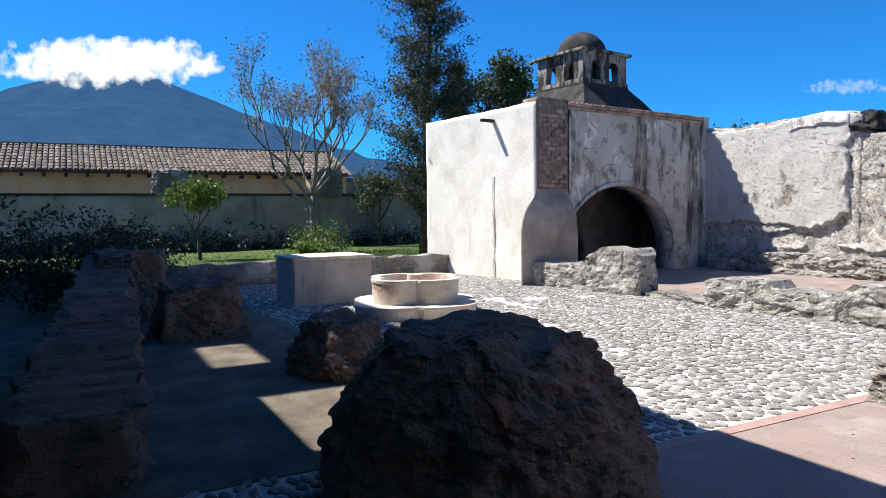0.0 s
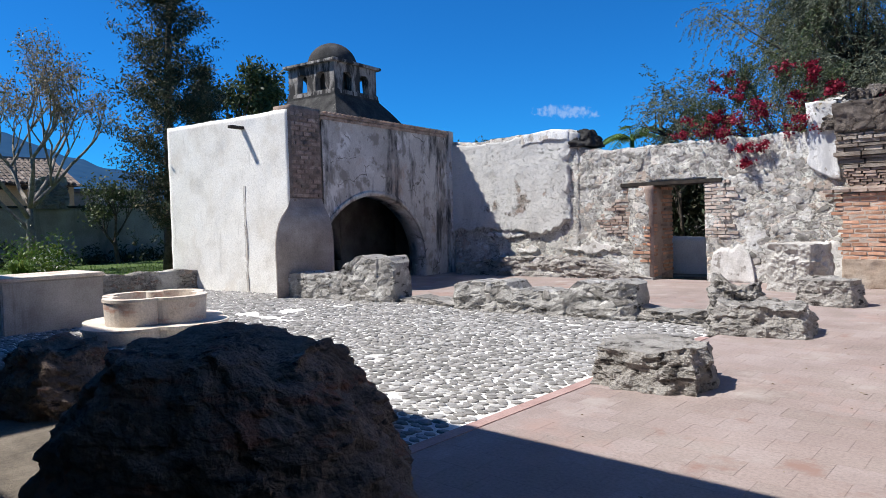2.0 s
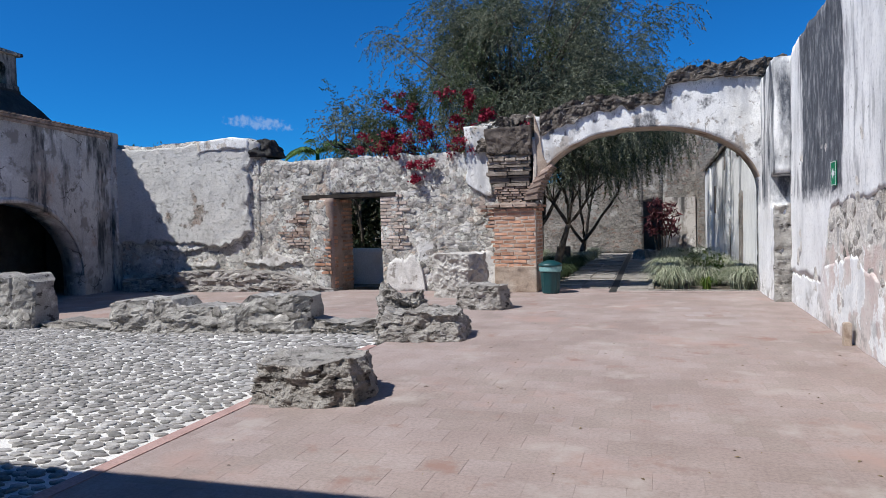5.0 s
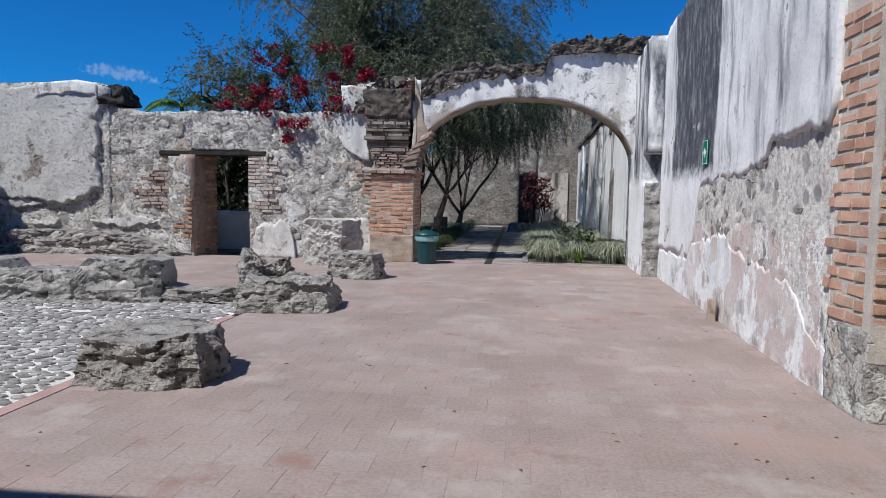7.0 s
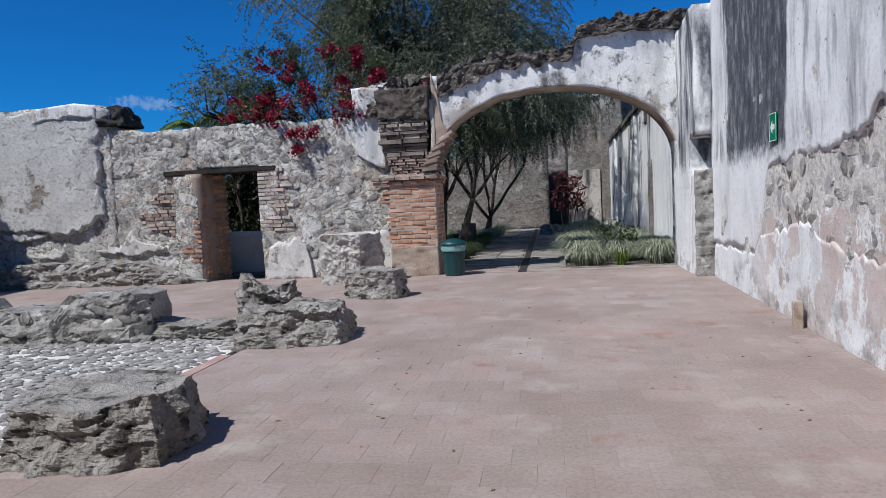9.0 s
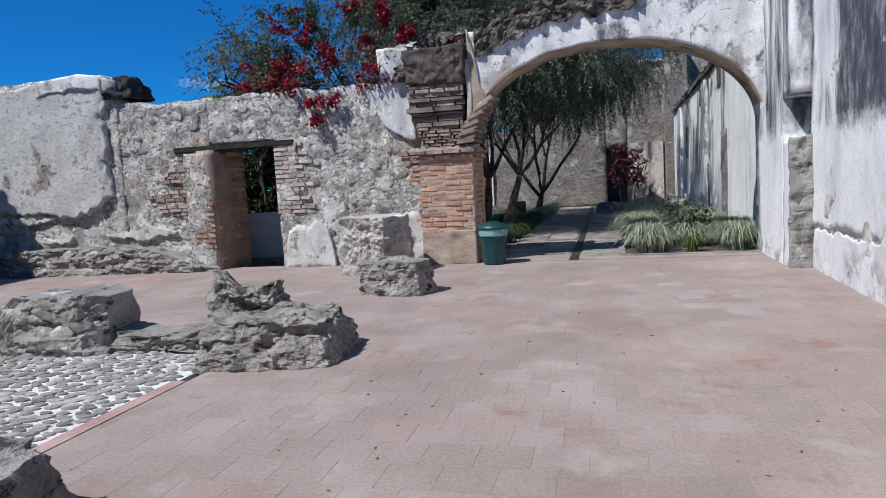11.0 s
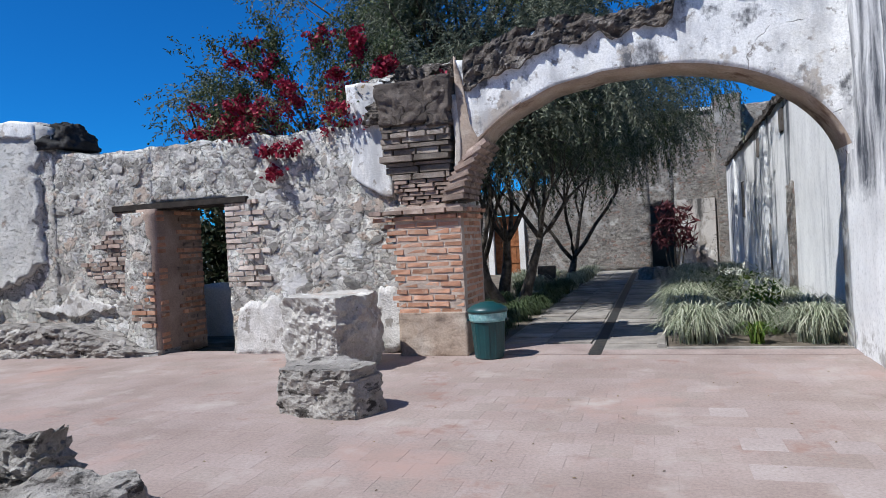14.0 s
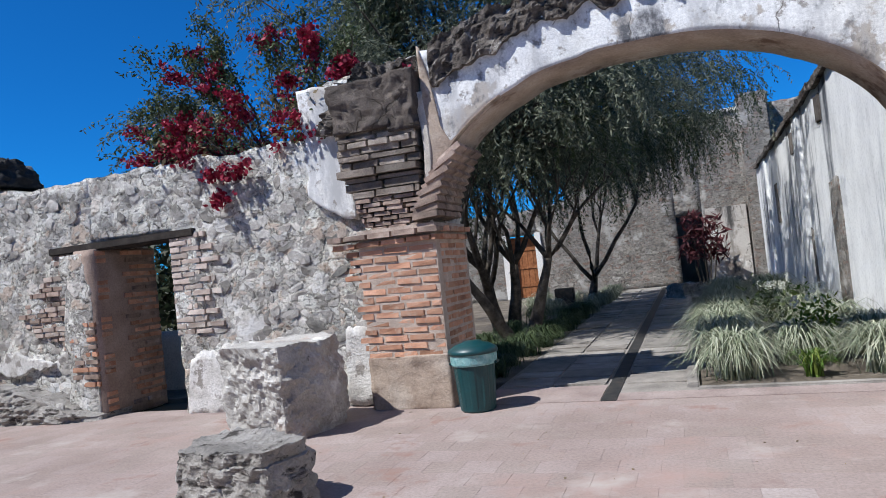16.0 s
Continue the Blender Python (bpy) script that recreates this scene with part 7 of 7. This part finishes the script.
for _ in range(150):
    x, y = rng.uniform(-3.3, 2.0), rng.uniform(2.0, 15.3)
    a, r = rng.uniform(0, math.tau), rng.uniform(0.008, 0.024)
    k = len(litter_v)
    litter_v += [(x + r * math.cos(a), y + r * math.sin(a), 0.002), (x - 0.4 * r * math.sin(a), y + 0.4 * r * math.cos(a), 0.008), (x - r * math.cos(a), y - r * math.sin(a), 0.002), (x + 0.4 * r * math.sin(a), y - 0.4 * r * math.cos(a), 0.006)]
    litter_f.append((k, k + 1, k + 2, k + 3))
tagged(shaped("leaf_litter", litter_v, litter_f, L_DRY), "scattered dry leaves on the terrace", "leaf litter", kind="stuff")

# ---- pieces of floors and walls ----
rng = random.Random(303)
TILE = 0.285
def tile_verts(x0, y0, x1, y1, z):
    b = 0.0008
    return [(x0, y0, -0.02), (x1, y0, -0.02), (x1, y1, -0.02), (x0, y1, -0.02), (x0, y0, z - b), (x1, y0, z - b), (x1, y1, z - b), (x0, y1, z - b), (x0 + b, y0 + b, z), (x1 - b, y0 + b, z), (x1 - b, y1 - b, z), (x0 + b, y1 - b, z)]
TILE_F = [(0, 1, 5, 4), (1, 2, 6, 5), (2, 3, 7, 6), (3, 0, 4, 7), (4, 5, 9, 8), (5, 6, 10, 9), (6, 7, 11, 10), (7, 4, 8, 11), (8, 9, 10, 11)]
tile_me = bpy.data.meshes.new("floor_tile")
h = TILE / 2 - 0.0006
tile_me.from_pydata(tile_verts(-h, -h, h, h, 0.0), [], TILE_F)
tile_me.materials.append(M_TILE)
M_PALETILE = surface("worn_pale_tile", (0.29, 0.235, 0.215), (0.345, 0.285, 0.263), (0.4, 0.34, 0.315), 1.2, 40.0, 0.8, 0.25, 0.004)
pale_me = tile_me.copy()
pale_me.materials[0] = M_PALETILE
vs, fs, count = [], [], 0
def clear_of_floor(x, y):
    return EDGE_X + 0.1 < x < RIGHT_X + LEAN_X(y) - 0.03 and -5.9 < y < 15.45 or (-13.2 < x <= EDGE_X + 0.1 and 9.75 < y < 15.6)
for i in range(-48, 30):
    for j in range(-21, 60):
        x, y = i * TILE + (0.5 * TILE if j % 2 else 0.0), j * TILE
        if not clear_of_floor(x, y):
            continue
        z = rng.uniform(-0.0004, 0.0004)
        if (0.0 < x < 1.5 and 10.9 < y < 12.9 and rng.random() < 0.3):
            set_piece("floor_tile", pale_me, pose(x, y, z), floor)
        elif -2.4 < x < 1.5 and 4.2 < y < 9.9 and count < 280:
            count += 1
            set_piece("floor_tile", tile_me, pose(x, y, z, rng.uniform(-0.06, 0.06), rng.uniform(-0.06, 0.06), 0), floor)
        else:
            k = len(vs)
            vs += tile_verts(x - h, y - h, x + h, y + h, z)
            fs += [tuple(a + k for a in f) for f in TILE_F]
tagged(shaped("floor_tiles", vs, fs, M_TILES, floor), kind="stuff")

def pebble(rng, lx, ly, hz):
    """A worn cobble: an irregular seven-sided dome."""
    n = 7
    vs = []
    for r, z in ((1.0, -0.012), (0.93, hz * 0.55), (0.55, hz)):
        for i in range(n):
            a = math.tau * i / n
            w = 1 + 0.16 * math.sin(i * 2.4 + r) + rng.uniform(-0.1, 0.1)
            vs.append((lx * r * w * math.cos(a), ly * r * w * math.sin(a), z + rng.uniform(-0.002, 0.002)))
    fs = [(i + n * s, (i + 1) % n + n * s, (i + 1) % n + n * (s + 1), i + n * (s + 1)) for s in (0, 1) for i in range(n)]
    return vs, fs + [tuple(range(2 * n, 3 * n))]
cob_me = []
for k in range(10):
    me = bpy.data.meshes.new("cobble")
    v, f = pebble(rng, rng.uniform(0.048, 0.074), rng.uniform(0.029, 0.041), rng.uniform(0.012, 0.021))
    me.from_pydata(v, [], f)
    me.materials.append(M_COBBLE)
    cob_me.append((me, v, f))
vs, fs, count = [], [], 0
y = 0.4
row = 0
while y < 9.5:
    x = -16.3 + rng.uniform(0, 0.1)
    while x < EDGE_X - 0.2:
        px, py = x + rng.uniform(-0.02, 0.02), y + rng.uniform(-0.025, 0.025) + 0.05 * math.sin(x * 1.3)
        x += rng.uniform(0.108, 0.155)
        if (px < -4.4 and py < 2.5) or  rough_n((px, py, 4), 0.8, 3) > 0.62:
            continue
        me, v, f = rng.choice(cob_me)
        turn = rng.gauss(0, 16) + 12
        if -5.6 < px and 3.9 < py < 6.2 and count < 300:
            count += 1
            set_piece("cobble", me, pose(px, py, -0.02, 0, 0, turn), yard)
        else:
            k, c, s = len(vs), math.cos(radians(turn)), math.sin(radians(turn))
            g = rng.uniform(0.85, 1.12)
            vs += [(px + g * (c * a - s * b), py + g * (s * a + c * b), z - 0.02) for a, b, z in v]
            fs += [tuple(a + k for a in q) for q in f]
    y += 0.081
    row += 1
tagged(shaped("cobbles", vs, fs, M_COBBLES, yard), kind="stuff")

# proud stones in the rubble of the wall, the nearest stretch as separate pieces
stone_me = []
for k in range(14):
    n, v = 8, []
    lx, lz = rng.uniform(0.07, 0.15), rng.uniform(0.05, 0.1)
    for r, d in ((1.0, 0.03), (0.95, -0.001), (0.7, -0.01)):
        for i in range(n):
            a = math.tau * i / n
            w = 1 + rng.uniform(-0.28, 0.28)
            v.append((lx * r * w * math.cos(a), d + rng.uniform(-0.008, 0.008), lz * r * w * math.sin(a)))
    f = [(i + n * s, i + n * (s + 1), (i + 1) % n + n * (s + 1), (i + 1) % n + n * s) for s in (0, 1) for i in range(n)] + [tuple(range(2 * n, 3 * n))[::-1]]
    me = bpy.data.meshes.new("stone")
    me.from_pydata(v, [], f)
    me.materials.append(M_STONE)
    stone_me.append(me)
placed = []
tries = 0
while len(placed) < 295 and tries < 9000:
    tries += 1
    x, z = rng.uniform(-9.4, -3.5), rng.uniform(0.08, 3.1)
    if dl - 0.65 < x < dr + 0.35 and z < 2.45 or (x > -4.25 and z > 2.1) or z > w_top(x) - 0.12 or (x < -8.2 and 1.15 < z < 2.15):
        continue
    if any((x - a) ** 2 + ((z - b) * 1.4) ** 2 < 0.024 for a, b in placed):
        continue
    placed.append((x, z))
    off = relief(0.05, 2, 3.5)(x, z)
    set_piece("stone", rng.choice(stone_me), pose(x, WALL_Y - off + 0.012, z, rng.uniform(-6, 6), rng.uniform(-25, 25), rng.uniform(-6, 6)), wall_north)

# proud stones in the bare band of the side wall
band = []
while len(band) < 55:
    y = rng.uniform(7.0, 10.9)
    z = rng.uniform(dado_top(y) - 0.02, max(coat_foot(y), dado_top(y) + 0.1) + 0.02)
    band.append((y, z))
    p = R_at(y, -relief(0.02, 11, 1.8)(y, z), z)
    set_piece("stone", rng.choice(stone_me), pose(p[0] + 0.004, p[1], p[2], rng.uniform(-8, 8), rng.uniform(-25, 25), -90 + rng.uniform(-8, 8)), wall_east)

# stones that stand out of the low walls and the ledge
for ob, a, d, s, L, top in LOW_WALLS:
    if ob.data.materials[0] == M_SHADED:
        continue
    for _ in range(int(L * 9)):
        u = rng.uniform(0.15, L - 0.15)
        hz = top(u) if callable(top) else top
        if hz < 0.2:
            continue
        p = a + d * u + s * (0.02 + 0.03 * rng.random()) + Vector((0, 0, rng.uniform(0.05, hz * 0.9)))
        set_piece("stone", rng.choice(stone_me), pose(p.x, p.y - 0.0, p.z, rng.uniform(-10, 10), rng.uniform(-25, 25), math.degrees(math.atan2(d.y, d.x)) + rng.uniform(-8, 8)), ob)
